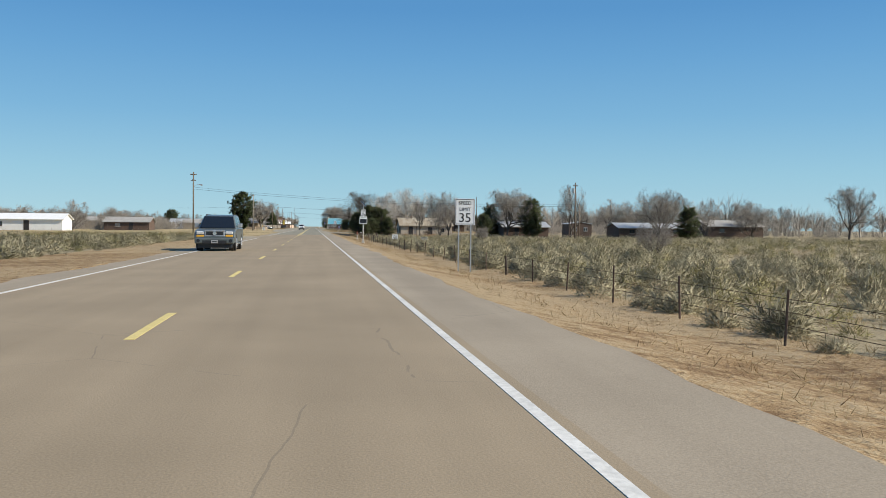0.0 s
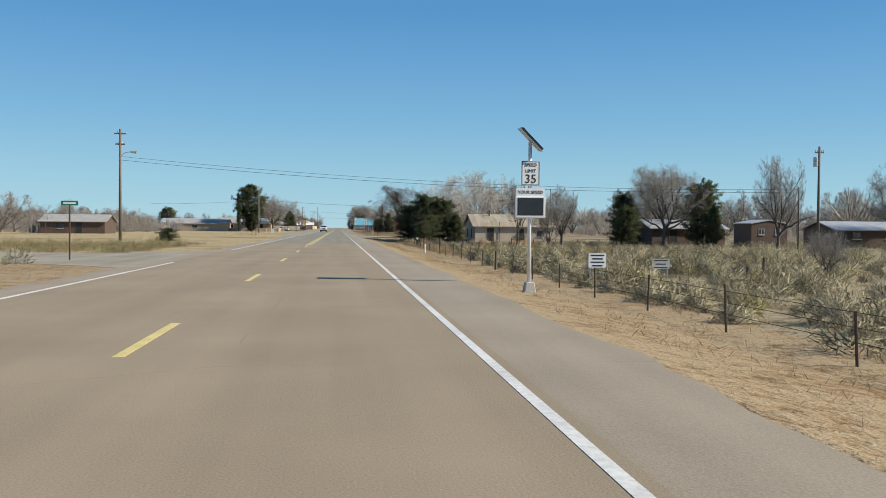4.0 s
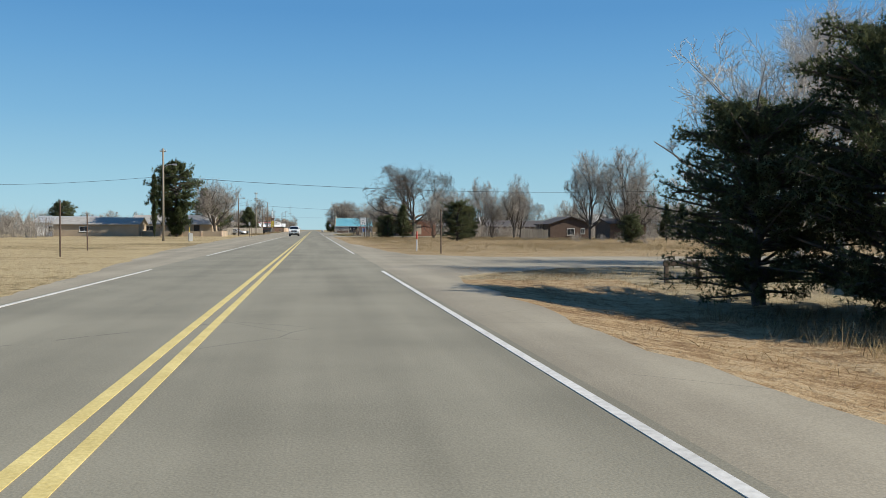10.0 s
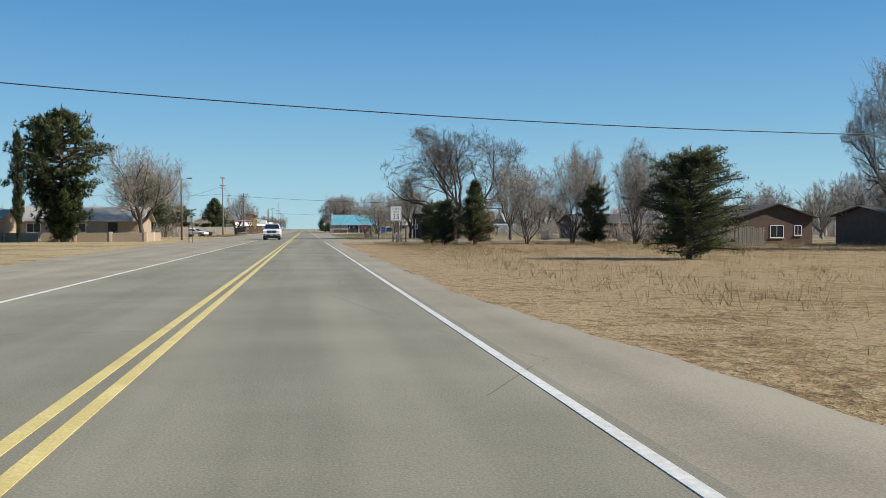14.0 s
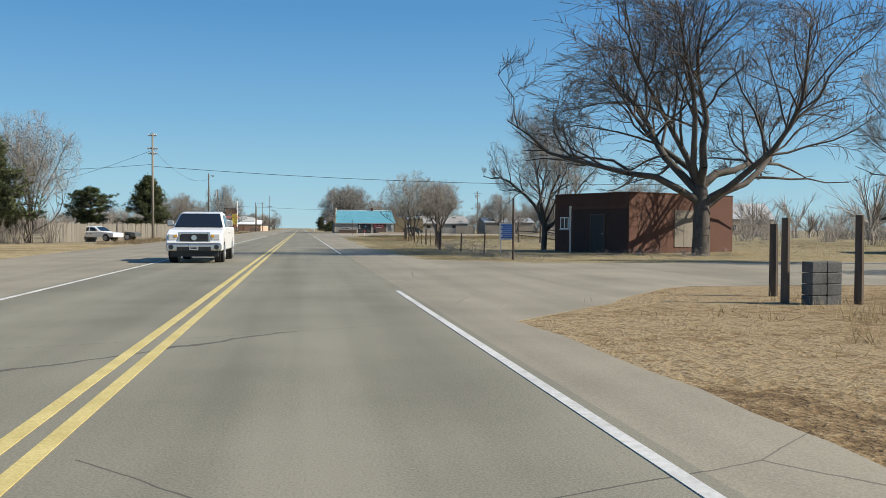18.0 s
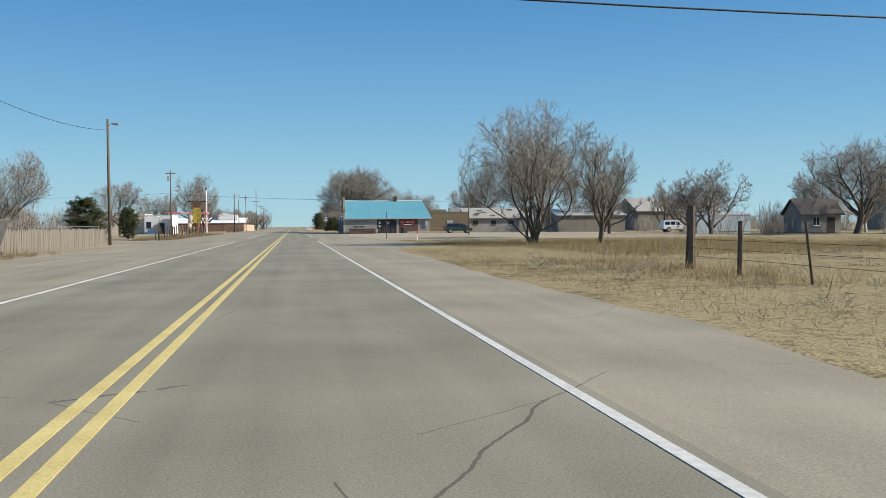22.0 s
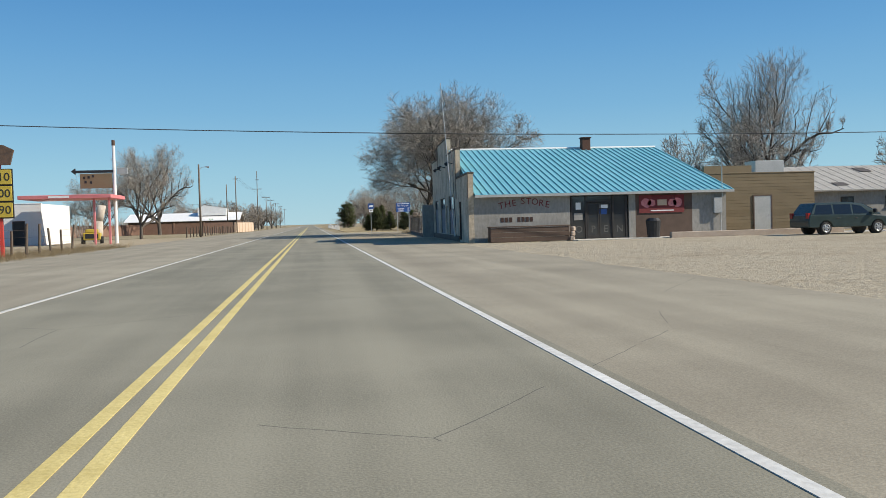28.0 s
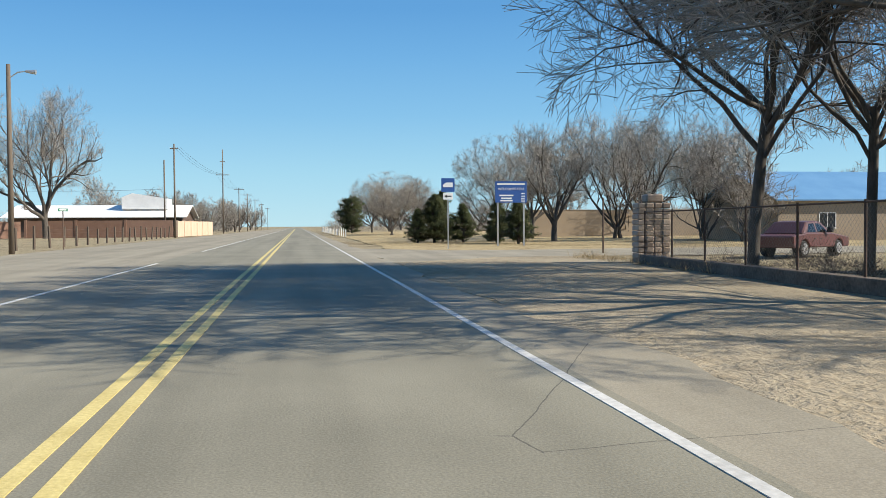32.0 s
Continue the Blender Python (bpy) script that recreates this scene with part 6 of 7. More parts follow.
yard_wall("low tan stucco wall with brown piers", [(-30, 254), (-16.2, 254), (-16.0, 262)], 0.95, 0.2, M_STUCCO_TAN, M_STUCCO_PEACH)
yard_wall("long red-brown brick wall", [(-36, 603), (-16.9, 603)], 2.3, 0.25, M_BRICK_PALE, M_BRICK_PALE, 6)
yard_wall("peach stucco wall beside the road", [(-16.7, 604), (-14.6, 632)], 2.2, 0.25, M_STUCCO_PEACH, M_STUCCO_PEACH, 5)
yard_wall("red-brown brick wall behind the filling station", [(-60, 560), (-36.3, 602)], 2.2, 0.25, M_BRICK_PALE, M_BRICK_PALE, 6)
hl5 = gable_house("house", "low dark house with a broad white metal roof", -41, -17, 612, 626, 2.9, 4.6, "x", M_BROWN, M_WHITE, 0.8)
for xx in (5, 11, 17, 21):
    window(hl5, xx, 1.0, 2.2, 1.4, -0.01, M_WHITE)
part("clerestory", Build().prism([(15.0, 4.0), (21.5, 4.0), (21.5, 5.6), (16.5, 6.4), (15.0, 5.8)], 3.0, 8.0, "y"), M_WHITE, hl5, "raised white clerestory")
# filling station
gas = flat_building("filling_station", "disused white stucco filling station", -31.6, -25.9, 496.0, 506, 4.0, M_STUCCO_WHITE)
gas_back = flat_building("filling_station_annex", "tan stucco annex of the filling station", -41.5, -31.8, 498.2, 509, 4.4, M_STUCCO_CREAM)
window(gas_back, 6.7, 1.0, 2.4, 2.0, -0.012, M_WHITE)
part("cooler_unit", Build().box(5.0, 5.8, 2, 3, 4.2, 5.0), M_TIN, gas_back, bevel=0.02)
part("cooler_unit", Build().box(7.4, 8.2, 3, 4, 4.2, 5.0), M_TIN, gas_back, bevel=0.02)
window(gas, 0.9, 1.2, 2.6, 1.0, -0.012, M_DARKDOOR)
door(gas, 3.6, 0.0, 2.3, 1.0, -0.012)
canopy = thing("station_canopy", "faded pink canopy on pink posts", "canopy", -26.0, 489.5, 0)
part("canopy_roof", Build().box(0, 8.0, 0, 6.0, 4.2, 4.55), M_PINK, canopy, bevel=0.03)
for px, py in ((6.3, 1.0), (7.6, 1.0)):
    part("post", Build().box(px - 0.09, px + 0.09, py - 0.09, py + 0.09, -0.05, 4.2), M_PINK, canopy, bevel=0.01)
part("panel", Build().box(2.6, 4.4, -0.012, -0.002, 4.28, 4.47), M_SIGN, canopy)
tall = thing("station_sign", "tall rusty white sign pole with a faded arrow board", "sign", -18.4, 493.2, -0.05)
part("pole", Build().tube((0, 0, 0), (0, 0, 9.8), 0.16, 0.14, 10), M_WHITE, tall)
part("rust_top", Build().tube((0, 0, 9.3), (0, 0, 9.82), 0.163, 0.15, 10), M_RUSTROD, tall)
brd = part("board", Build().box(-3.1, -0.2, -0.1, 0.1, 5.3, 6.7), M_BLOCK, tall, "faded cream letter board", bevel=0.02)
part("arrow", Build().prism([(-3.9, 6.9), (-3.5, 7.2), (-3.5, 7.0), (0.1, 7.0), (0.1, 6.75), (-3.5, 6.75), (-3.5, 6.6)], -0.12, 0.12, "y"), M_BLACK, tall, "black arrow strip")
for k, (bx, bz) in enumerate(((-2.7, 6.3), (-2.3, 6.35), (-1.9, 6.45), (-2.6, 5.9), (-2.1, 5.85))):
    part("bar", Build().box(bx - 0.1, bx + 0.1, -0.115, -0.102, bz - 0.12, bz + 0.12), M_BLACK, brd)
part("small_board", Build().box(0.25, 1.2, -0.05, 0.05, 6.6, 7.2), M_TIN, tall, bevel=0.01)
price = thing("price_sign", "yellow fuel price board on a red post with a rusty top", "sign", -16.5, 456.4, -0.05, 6)
part("post", Build().box(-0.09, 0.09, -0.05, 0.13, 0, 5.2), M_RED, price, bevel=0.01)
part("backing", Build().box(-0.68, 0.68, -0.1, -0.05, 2.1, 4.75), M_BLACK, price)
for k, text in enumerate(("3.10", "00", "90")):
    pn = part("price_panel", Build().box(-0.62, 0.62, -0.17, -0.1, 3.92 - 0.88 * k, 4.7 - 0.88 * k), M_YELLOW, price, "yellow panel with black figures", bevel=0.015)
    words(text, 0.62, pn, M_BLACK, pose(0.56, -0.178, 4.3 - 0.88 * k, 90), 0.004, "RIGHT")
part("shell_top", Build().prism([(-0.6, 4.95), (0.58, 4.95), (0.78, 5.75), (0.3, 6.0), (-0.75, 6.02)], -0.2, 0.05, "y"), M_RUSTROD, price, "rusty top board")
cart = thing("yellow_cart", "small yellow tractor beside the tree", "vehicle", -21.5, 497.0, -0.05, 10)
part("body", Build().box(-0.8, 0.8, -1.2, 1.2, 0.4, 1.1), M_YELLOW, cart, bevel=0.06)
part("hood", Build().box(-0.6, 0.6, -1.2, -0.3, 1.1, 1.45), M_YELLOW, cart, bevel=0.06)
part("grille", Build().box(-0.6, 0.6, -1.23, -1.2, 0.55, 1.0), M_BLACK, cart)
for sx in (-0.85, 0.85):
    for sy in (-0.8, 0.8):
        part("wheel", Build().tube((sx - 0.12, sy, 0.35), (sx + 0.12, sy, 0.35), 0.38, 0.38, 14), M_RUBBER, cart)
stump = thing("dead_tree", "broken pale tree trunk beside the station", "tree", -24.0, 510.0, -0.1)
part("trunk", Build().tube((0, 0, 0), (0.2, 0, 2.4), 0.55, 0.42, 10).tube((0.2, 0, 2.4), (0.5, 0.1, 4.2), 0.42, 0.5, 10), M_BARK_PALE, stump, smooth=True)


# ---- the store ----
store = thing("store", "grey stucco corner store with a teal metal roof", "store", 8.6, 454.85, 0)
S_W, S_EAVE, S_RIDGE_Y, S_RIDGE_Z, S_D = 15.3, 2.62, 11.3, 6.0, 22.6
for a, b, z in ((0.25, 5.85, -0.1), (9.35, 9.75, -0.1), (13.2, S_W, -0.1), (5.85, 9.35, 2.5)):
    part("wall", Build().box(a, b, 0, 0.25, z, S_EAVE), M_STUCCO_GREY, store)
part("wall", Build().box(9.75, 13.2, 0.0, 0.25, -0.1, S_EAVE), M_BROWN, store, "brown boarded wall bay")
part("wall", Build().box(S_W - 0.25, S_W, 0.25, S_D, -0.1, S_EAVE), M_STUCCO_GREY, store)
part("wall", Build().box(0.25, S_W - 0.25, S_D - 0.25, S_D, -0.1, S_EAVE), M_STUCCO_GREY, store)
# hipped roof with standing seams
ov = 0.35
ex0, ex1, ey0, ey1 = 0.3, S_W + ov, -ov, S_D + ov
rx1 = ex1
ez = S_EAVE - 0.05


def roof_w(y):
    """The roof's west end, just inside the askew front wall."""
    return 0.33 + 0.0529 * y


def plate_of(points, t=0.09):
    n = len(points)
    b = Build()
    b.add([(x, y, z + t) for x, y, z in points] + [(x, y, z) for x, y, z in points], [tuple(range(n)), tuple(range(2 * n - 1, n - 1, -1))] + [(i, n + i, n + (i + 1) % n, (i + 1) % n) for i in range(n)])
    return b


south = part("roof_slope", plate_of([(roof_w(ey0), ey0, ez), (ex1, ey0, ez), (rx1, S_RIDGE_Y, S_RIDGE_Z), (roof_w(S_RIDGE_Y), S_RIDGE_Y, S_RIDGE_Z)]), M_TEAL, store)
north = part("roof_slope", plate_of([(roof_w(S_RIDGE_Y), S_RIDGE_Y + 0.01, S_RIDGE_Z), (rx1, S_RIDGE_Y + 0.01, S_RIDGE_Z), (ex1, ey1, ez), (roof_w(ey1), ey1, ez)]), M_TEAL, store)
part("gable_wall", Build().prism([(0.26, 2.58), (S_RIDGE_Y, S_RIDGE_Z - 0.03), (S_D - 0.26, 2.58)], S_W - 0.2, S_W - 0.02, "x"), M_TEAL, store, "teal metal gable")
k = 0
part("gable_wall", Build().add([(roof_w(y) + dx, y, z) for dx in (0.02, 0.1) for y, z in ((0.26, 2.6), (S_RIDGE_Y, S_RIDGE_Z - 0.01), (S_D - 0.3, 2.6))], [(0, 1, 2), (5, 4, 3), (0, 3, 4, 1), (1, 4, 5, 2), (2, 5, 3, 0)]), M_TEAL, store, "teal metal gable")
while ex0 + 0.4 * k < ex1:
    sx = ex0 + 0.45 + 0.4 * k
    y1, z1 = S_RIDGE_Y, S_RIDGE_Z
    if sx < ex1 - 0.05:
        part("seam", plate_of([(sx - 0.028, ey0, ez + 0.09), (sx + 0.028, ey0, ez + 0.09), (sx + 0.028, y1, z1 + 0.09), (sx - 0.028, y1, z1 + 0.09)], 0.055), M_TEAL, south)
    k += 1
part("ridge_cap", Build().tube((roof_w(S_RIDGE_Y), S_RIDGE_Y, S_RIDGE_Z + 0.1), (rx1, S_RIDGE_Y, S_RIDGE_Z + 0.1), 0.1, 0.1, 8), M_WHITE, store)
part("fascia", Build().box(ex0, ex1, ey0 - 0.03, ey0, ez - 0.06, ez + 0.08), M_TIN, store, "pale eaves board")
chim = part("chimney", Build().box(10.1, 10.7, 10.7, 11.25, 5.0, 6.75), M_BRICK, store, "red brick chimney", 0.02)
part("chimney_cap", Build().box(10.05, 10.75, 10.65, 11.3, 6.75, 6.83), M_BRICK_DARK_SHADE, chim)
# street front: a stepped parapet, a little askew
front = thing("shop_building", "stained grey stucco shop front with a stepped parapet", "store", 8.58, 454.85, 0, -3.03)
OPEN = [(3.4, 4.5, 0.1, 2.4), (7.6, 10.5, 0.35, 2.92), (11.3, 12.5, 0.05, 2.3), (13.15, 16.3, 0.35, 2.9), (18.3, 21.1, 0.27, 2.83)]


def top_at(y):
    return 3.85 if y < 5.9 else (5.7 if y < 11.22 else (6.85 if y < 17.62 else 5.9))


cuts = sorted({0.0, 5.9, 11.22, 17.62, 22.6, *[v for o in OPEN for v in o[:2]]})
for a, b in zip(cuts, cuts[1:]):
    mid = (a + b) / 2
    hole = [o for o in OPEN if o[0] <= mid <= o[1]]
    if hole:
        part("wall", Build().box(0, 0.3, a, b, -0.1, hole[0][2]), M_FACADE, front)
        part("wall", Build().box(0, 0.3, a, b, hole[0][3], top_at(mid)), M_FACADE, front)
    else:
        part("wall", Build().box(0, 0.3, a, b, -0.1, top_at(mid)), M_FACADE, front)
for a, b, z in ((0, 5.9, 3.85), (5.9, 11.22, 5.7), (11.22, 17.62, 6.85), (17.62, 22.6, 5.9)):
    part("coping", Build().box(-0.04, 0.34, a, b, z, z + 0.12), M_STAIN, front, "stained coping", 0.02)
for y0, z0, z1 in ((5.8, 2.6, 5.7), (11.2, 5.2, 6.85), (17.6, 5.2, 6.85), (0.0, 2.5, 3.85)):
    part("pilaster", Build().box(-0.03, -0.002, y0 - 0.03, y0 + 0.14, z0, z1), M_STAIN, front, "dark weather stain strip")
part("plinth", Build().box(-0.04, -0.002, 4.6, 22.6, -0.1, 0.33), M_STAIN, front)
dd = part("door", Build().box(0.1, 0.15, 3.4, 4.5, 0.1, 2.4), M_DARKDOOR, front, "dark boarded door")
part("door_frame", Build().box(0.02, 0.2, 3.33, 3.4, 0.1, 2.47).box(0.02, 0.2, 4.5, 4.57, 0.1, 2.47).box(0.02, 0.2, 3.4, 4.5, 2.4, 2.47), M_BROWN, dd)
M_BOARD = mat("grey_blue_board", (0.17, 0.165, 0.18), (0.25, 0.245, 0.265), 0.8, 1.5, 20, 0.15)
dd = part("door", Build().box(0.1, 0.15, 11.3, 12.5, 0.05, 2.3), M_BOARD, front, "grey boarded door")
for (a, b, z0, z1), glassz in ((OPEN[1], 2.0), (OPEN[3], 2.15), (OPEN[4], 2.2)):
    wn_ = part("window", Build().box(0.06, 0.18, a, a + 0.07, z0, z1).box(0.06, 0.18, b - 0.07, b, z0, z1).box(0.06, 0.18, a + 0.07, b - 0.07, z1 - 0.07, z1).box(0.06, 0.18, a + 0.07, b - 0.07, glassz - 0.04, glassz + 0.04), M_BROWN, front)
    part("board", Build().box(0.09, 0.13, a + 0.07, b - 0.07, z0, glassz - 0.04), M_BOARD, wn_, "grey boarding below")
    part("pane", Build().box(0.11, 0.12, a + 0.07, b - 0.07, glassz + 0.04, z1 - 0.07), M_GLASS_SKY, wn_)
for y0, z0 in ((7.0, 4.9), (11.9, 4.95), (15.0, 4.95)):
    lampf = part("flood_lamp", Build().tube((-0.02, y0, z0), (-0.35, y0, z0 + 0.08), 0.03, 0.03, 6).tube((-0.35, y0, z0 + 0.1), (-0.52, y0 - 0.1, z0 - 0.05), 0.05, 0.13, 8), M_BLACK, front)
mast = thing("antenna_mast", "thin antenna mast strapped to the shop front", "mast", 8.75, 460.55, 0)
part("mast", Build().tube((-0.1, -0.3, 0.3), (-0.62, 0.5, 9.9), 0.035, 0.02, 6), M_STEEL, mast)
part("cable_run", Build().tube((-0.12, -1.0, 0.3), (-0.1, 0.1, 5.6), 0.02, 0.02, 5), M_WIRE, mast)
# south face details
for ch, cx, cz, tilt in zip("THESTORE", (10.45, 10.82, 11.19, 11.7, 12.04, 12.4, 12.77, 13.12), (2.02, 2.10, 2.15, 2.25, 2.24, 2.2, 2.12, 2.03), (10, 7, 4, 2, -2, -4, -7, -10)):
    words(ch, 0.52, store, M_MAROON, pose(cx - 8.6, -0.008, cz, 90, -tilt, 0), 0.006, name="letter", label="maroon painted letter")
for k in range(8):
    if k == 3:
        continue
    part("bar", Build().box(1.8 + 0.24 * k, 1.98 + 0.24 * k, -0.012, -0.002, 1.1, 1.36), M_BRICK_DARK_SHADE, store, "dark painted bar")
bench = thing("planter_bench", "long brown timber planter against the wall", "planter", 9.6, 453.9, -0.05)
for k in range(3):
    part("plank", Build().box(0, 4.5, 0, 0.08, 0.05 + 0.27 * k, 0.3 + 0.27 * k), M_BROWN, bench, bevel=0.01)
part("top_board", Build().box(-0.03, 4.53, -0.04, 0.7, 0.86, 0.92), M_BROWN, bench, bevel=0.01)
part("end_board", Build().box(0, 0.06, 0.081, 0.68, 0.05, 0.85), M_BROWN, bench)
part("end_board", Build().box(4.44, 4.5, 0.081, 0.68, 0.05, 0.85), M_BROWN, bench)
for k in range(3):
    st_ = thing("stone", "rough pale stone beside the planter", "stone", 14.25 + 0.06 * k, 453.95 + 0.1 * k, -0.05 + 0.27 * k, 20 * k)
    part("stone", Build().box(-0.14, 0.14, -0.13, 0.13, 0, 0.27), M_STONE, st_, bevel=0.05)
entry = thing("shop_entrance", "dark glazed double-door shop entrance", "door", 14.5, 454.9, 0)
part("frame", Build().box(0, 0.09, -0.03, 0.1, 0, 2.45).box(0.85, 0.95, -0.03, 0.1, 0, 2.45).box(2.45, 2.55, -0.03, 0.1, 0, 2.45).box(3.25, 3.35, -0.03, 0.1, 0, 2.45).box(0, 3.35, -0.03, 0.1, 2.45, 2.55).box(0.95, 2.45, -0.03, 0.1, 2.1, 2.2), M_DARKDOOR, entry)
for a, b in ((0.97, 1.69), (1.71, 2.43)):
    leaf = part("door_leaf", Build().box(a, a + 0.08, 0, 0.05, 0.02, 2.08).box(b - 0.08, b, 0, 0.05, 0.02, 2.08).box(a + 0.08, b - 0.08, 0, 0.05, 0.02, 0.25).box(a + 0.08, b - 0.08, 0, 0.05, 2.0, 2.08), M_DARKDOOR, entry)
    part("pane", Build().box(a + 0.08, b - 0.08, 0.02, 0.03, 0.25, 2.0), M_GLASS, leaf)
for a, b in ((0.1, 0.84), (2.56, 3.24)):
    part("pane", Build().box(a, b, 0.02, 0.03, 0.05, 2.44), M_GLASS, entry)
part("transom_pane", Build().box(0.96, 2.44, 0.02, 0.03, 2.2, 2.44), M_GLASS, entry)
for px, pz, pw, ph, mt in ((0.45, 1.9, 0.3, 0.4, M_SIGN), (1.9, 1.55, 0.5, 0.3, M_BLUE_SIGN), (1.95, 1.85, 0.5, 0.2, M_SIGN), (0.45, 1.3, 0.5, 0.4, M_SHINGLE)):
    part("poster", Build().box(px - pw / 2, px + pw / 2, 0.008, 0.014, pz - ph / 2, pz + ph / 2), mt, entry)
for ch, cx in zip("OPEN", (0.47, 1.32, 2.07, 2.9)):
    words(ch, 0.55, entry, M_GREYBLOCK, pose(cx, 0.012, 0.55, 90), 0.002, name="letter", label="pale letter on the glass")
ban = thing("shop_banner", "dark red food banner with pale shapes", "banner", 19.95, 454.82, 0)
part("sheet", Build().box(-1.4, 1.35, -0.012, 0, 1.4, 2.42), M_MAROON, ban)
brnd = random.Random(12)
for px, pr in ((-0.95, 0.30), (-0.62, 0.24), (0.62, 0.24), (0.95, 0.30)):
    part("shape", Build().prism([(px + pr * math.cos(radians(40 * k)) * brnd.uniform(0.8, 1.3), 1.98 + pr * 0.9 * math.sin(radians(40 * k)) * brnd.uniform(0.8, 1.2)) for k in range(9)], -0.018, -0.013, "y"), M_PINK, ban, "faded pink shape")
part("shape", Build().box(-0.28, 0.28, -0.018, -0.013, 1.82, 2.16), M_STUCCO_PEACH, ban, "pale shape")
part("bar", Build().box(-0.7, 0.7, -0.018, -0.013, 1.5, 1.56), M_SIGN, ban)
bin_ = thing("rubbish_bin", "tall dark plastic rubbish bin with a lid", "bin", 18.9, 453.6, 0.0)
part("body", Build().tube((0, 0, 0), (0, 0, 0.95), 0.34, 0.42, 14), M_BLACK, bin_)
part("lid", Build().tube((0, 0, 0.95), (0, 0, 1.1), 0.45, 0.3, 14), M_BLACK, bin_)
walkway = tagged(part("pavement", Build().box(14.3, 38, 453.0, 454.84, -0.1, 0.02), M_CONCRETE, bevel=0.01), "concrete step before the store", "pavement", kind="structure")
curb = tagged(part("kerb", Build().box(19.6, 30.0, 452.7, 453.0, -0.1, 0.3), M_STONE, bevel=0.02), "low rough stone kerb", "kerb", kind="structure")
meter = thing("meter_box", "pale electric meter box on the wall", "meter", 23.3, 454.75, 0)
part("box", Build().box(-0.25, 0.25, -0.15, 0.08, 1.3, 2.2), M_TIN, meter, bevel=0.015)
part("conduit", Build().tube((0.2, -0.05, 0.1), (0.2, -0.05, 1.3), 0.03, 0.03, 8).tube((0.3, -0.05, 2.2), (0.3, -0.05, 4.4), 0.03, 0.03, 8), M_STEEL, meter)
# block building behind the store
blk = flat_building("block_building", "low building of tan concrete blocks", 24.4, 31.9, 458.7, 470, 3.75, M_BLOCK)
for r_ in range(18):
    part("course", Build().box(0.02, 7.48, -0.022, -0.002, 0.012 + 0.205 * r_, 0.2 + 0.205 * r_), M_BLOCK, blk)
door(blk, 3.9, 0.0, 2.3, 1.15, -0.04, M_TIN, label="grey metal door")
part("roof_step", Build().box(0.0, 3.2, 0.0, 0.25, 3.815, 4.25), M_BLOCK, blk)
part("cooler_unit", Build().box(4.0, 6.0, 1, 2.4, 3.5, 4.6), M_TIN, blk, bevel=0.02)
part("pipe", Build().tube((5.4, -1.0, -0.05), (5.4, -1.0, 1.0), 0.12, 0.12, 10), M_WHITE, blk)
tin = gable_house("warehouse", "grey block warehouse with a patched metal roof", 32.7, 45.0, 464.0, 476, 2.7, 4.6, "x", M_STUCCO_GREY, M_SHINGLE, 0.4, ribs=0.8, category="warehouse")
rp = random.Random(4)
for k in range(9):
    py = rp.uniform(0.6, 5.2)
    part("roof_patch", Build().box(-0.5, 0.5, -0.35, 0.35, 0, 0.015), M_SHINGLE_DARK, tin, "dark patch of bare roof", m=pose(rp.uniform(0.8, 11.4), py, 2.7 + py * 1.9 / 6 + 0.165, 17.6, 0, 0))
for xx in (1.5, 5.0, 8.5):
    window(tin, xx, 1.4, 2.2, 1.0, -0.012, M_DARKDOOR)
barn = gable_house("barn", "weathered tin barn behind the lot", 48.4, 61.6, 457.2, 468, 3.0, 4.2, "x", M_GREYWOOD, M_TIN, 0.3, category="barn")
hr = gable_house("house", "grey house with a steep dark shingle roof across the field", 62.0, 67.4, 400.0, 404.0, 2.5, 4.2, "x", M_STUCCO_GREY, M_SHINGLE_DARK)
window(hr, 2.0, 0.9, 2.0, 1.0, -0.01, M_WHITE)
door(hr, 4.0, 0.0, 1.9, 0.95, -0.01)
hr2 = gable_house("house", "cream house with a pale green roof far across the field", 104, 119, 436, 446, 4.2, 8.0, "x", M_STUCCO_TAN, M_TIN)
window(hr2, 4.0, 1.2, 2.6, 1.4, -0.01, M_WHITE)
window(hr2, 10.0, 1.2, 2.6, 1.4, -0.01, M_WHITE)
hr3 = gable_house("barn", "grey tin barn far across the field", 76, 96, 486, 500, 4.2, 7.2, "x", M_GREYWOOD, M_SHINGLE, category="barn")
trl = gable_house("trailer_home", "long pale-blue trailer across the field", 55.0, 63.0, 414, 417, 2.4, 2.7, "x", M_PALE_BLUE, M_TIN, 0.05, category="trailer")
annex = gable_house("house", "pale house with a dark roof behind the shop front", 16.0, 24.5, 486.0, 500, 3.2, 5.8, "y", M_STUCCO_CREAM, M_SHINGLE_DARK, 0.4)
window(annex, 2.0, 1.0, 2.2, 1.0, -0.012, M_WHITE, turn=90)
blue = gable_house("house", "pale house with a blue metal roof behind the trees", 35, 52, 539, 551, 3.1, 5.4, "x", M_STUCCO_TAN, M_BLUE_ROOF, 0.4)
window(blue, 4, 0.9, 2.1, 1.4, -0.012, M_WHITE)
park = flat_building("long_building", "long low tan building beyond the park", 24, 62, 572, 582, 2.9, M_STUCCO_TAN)
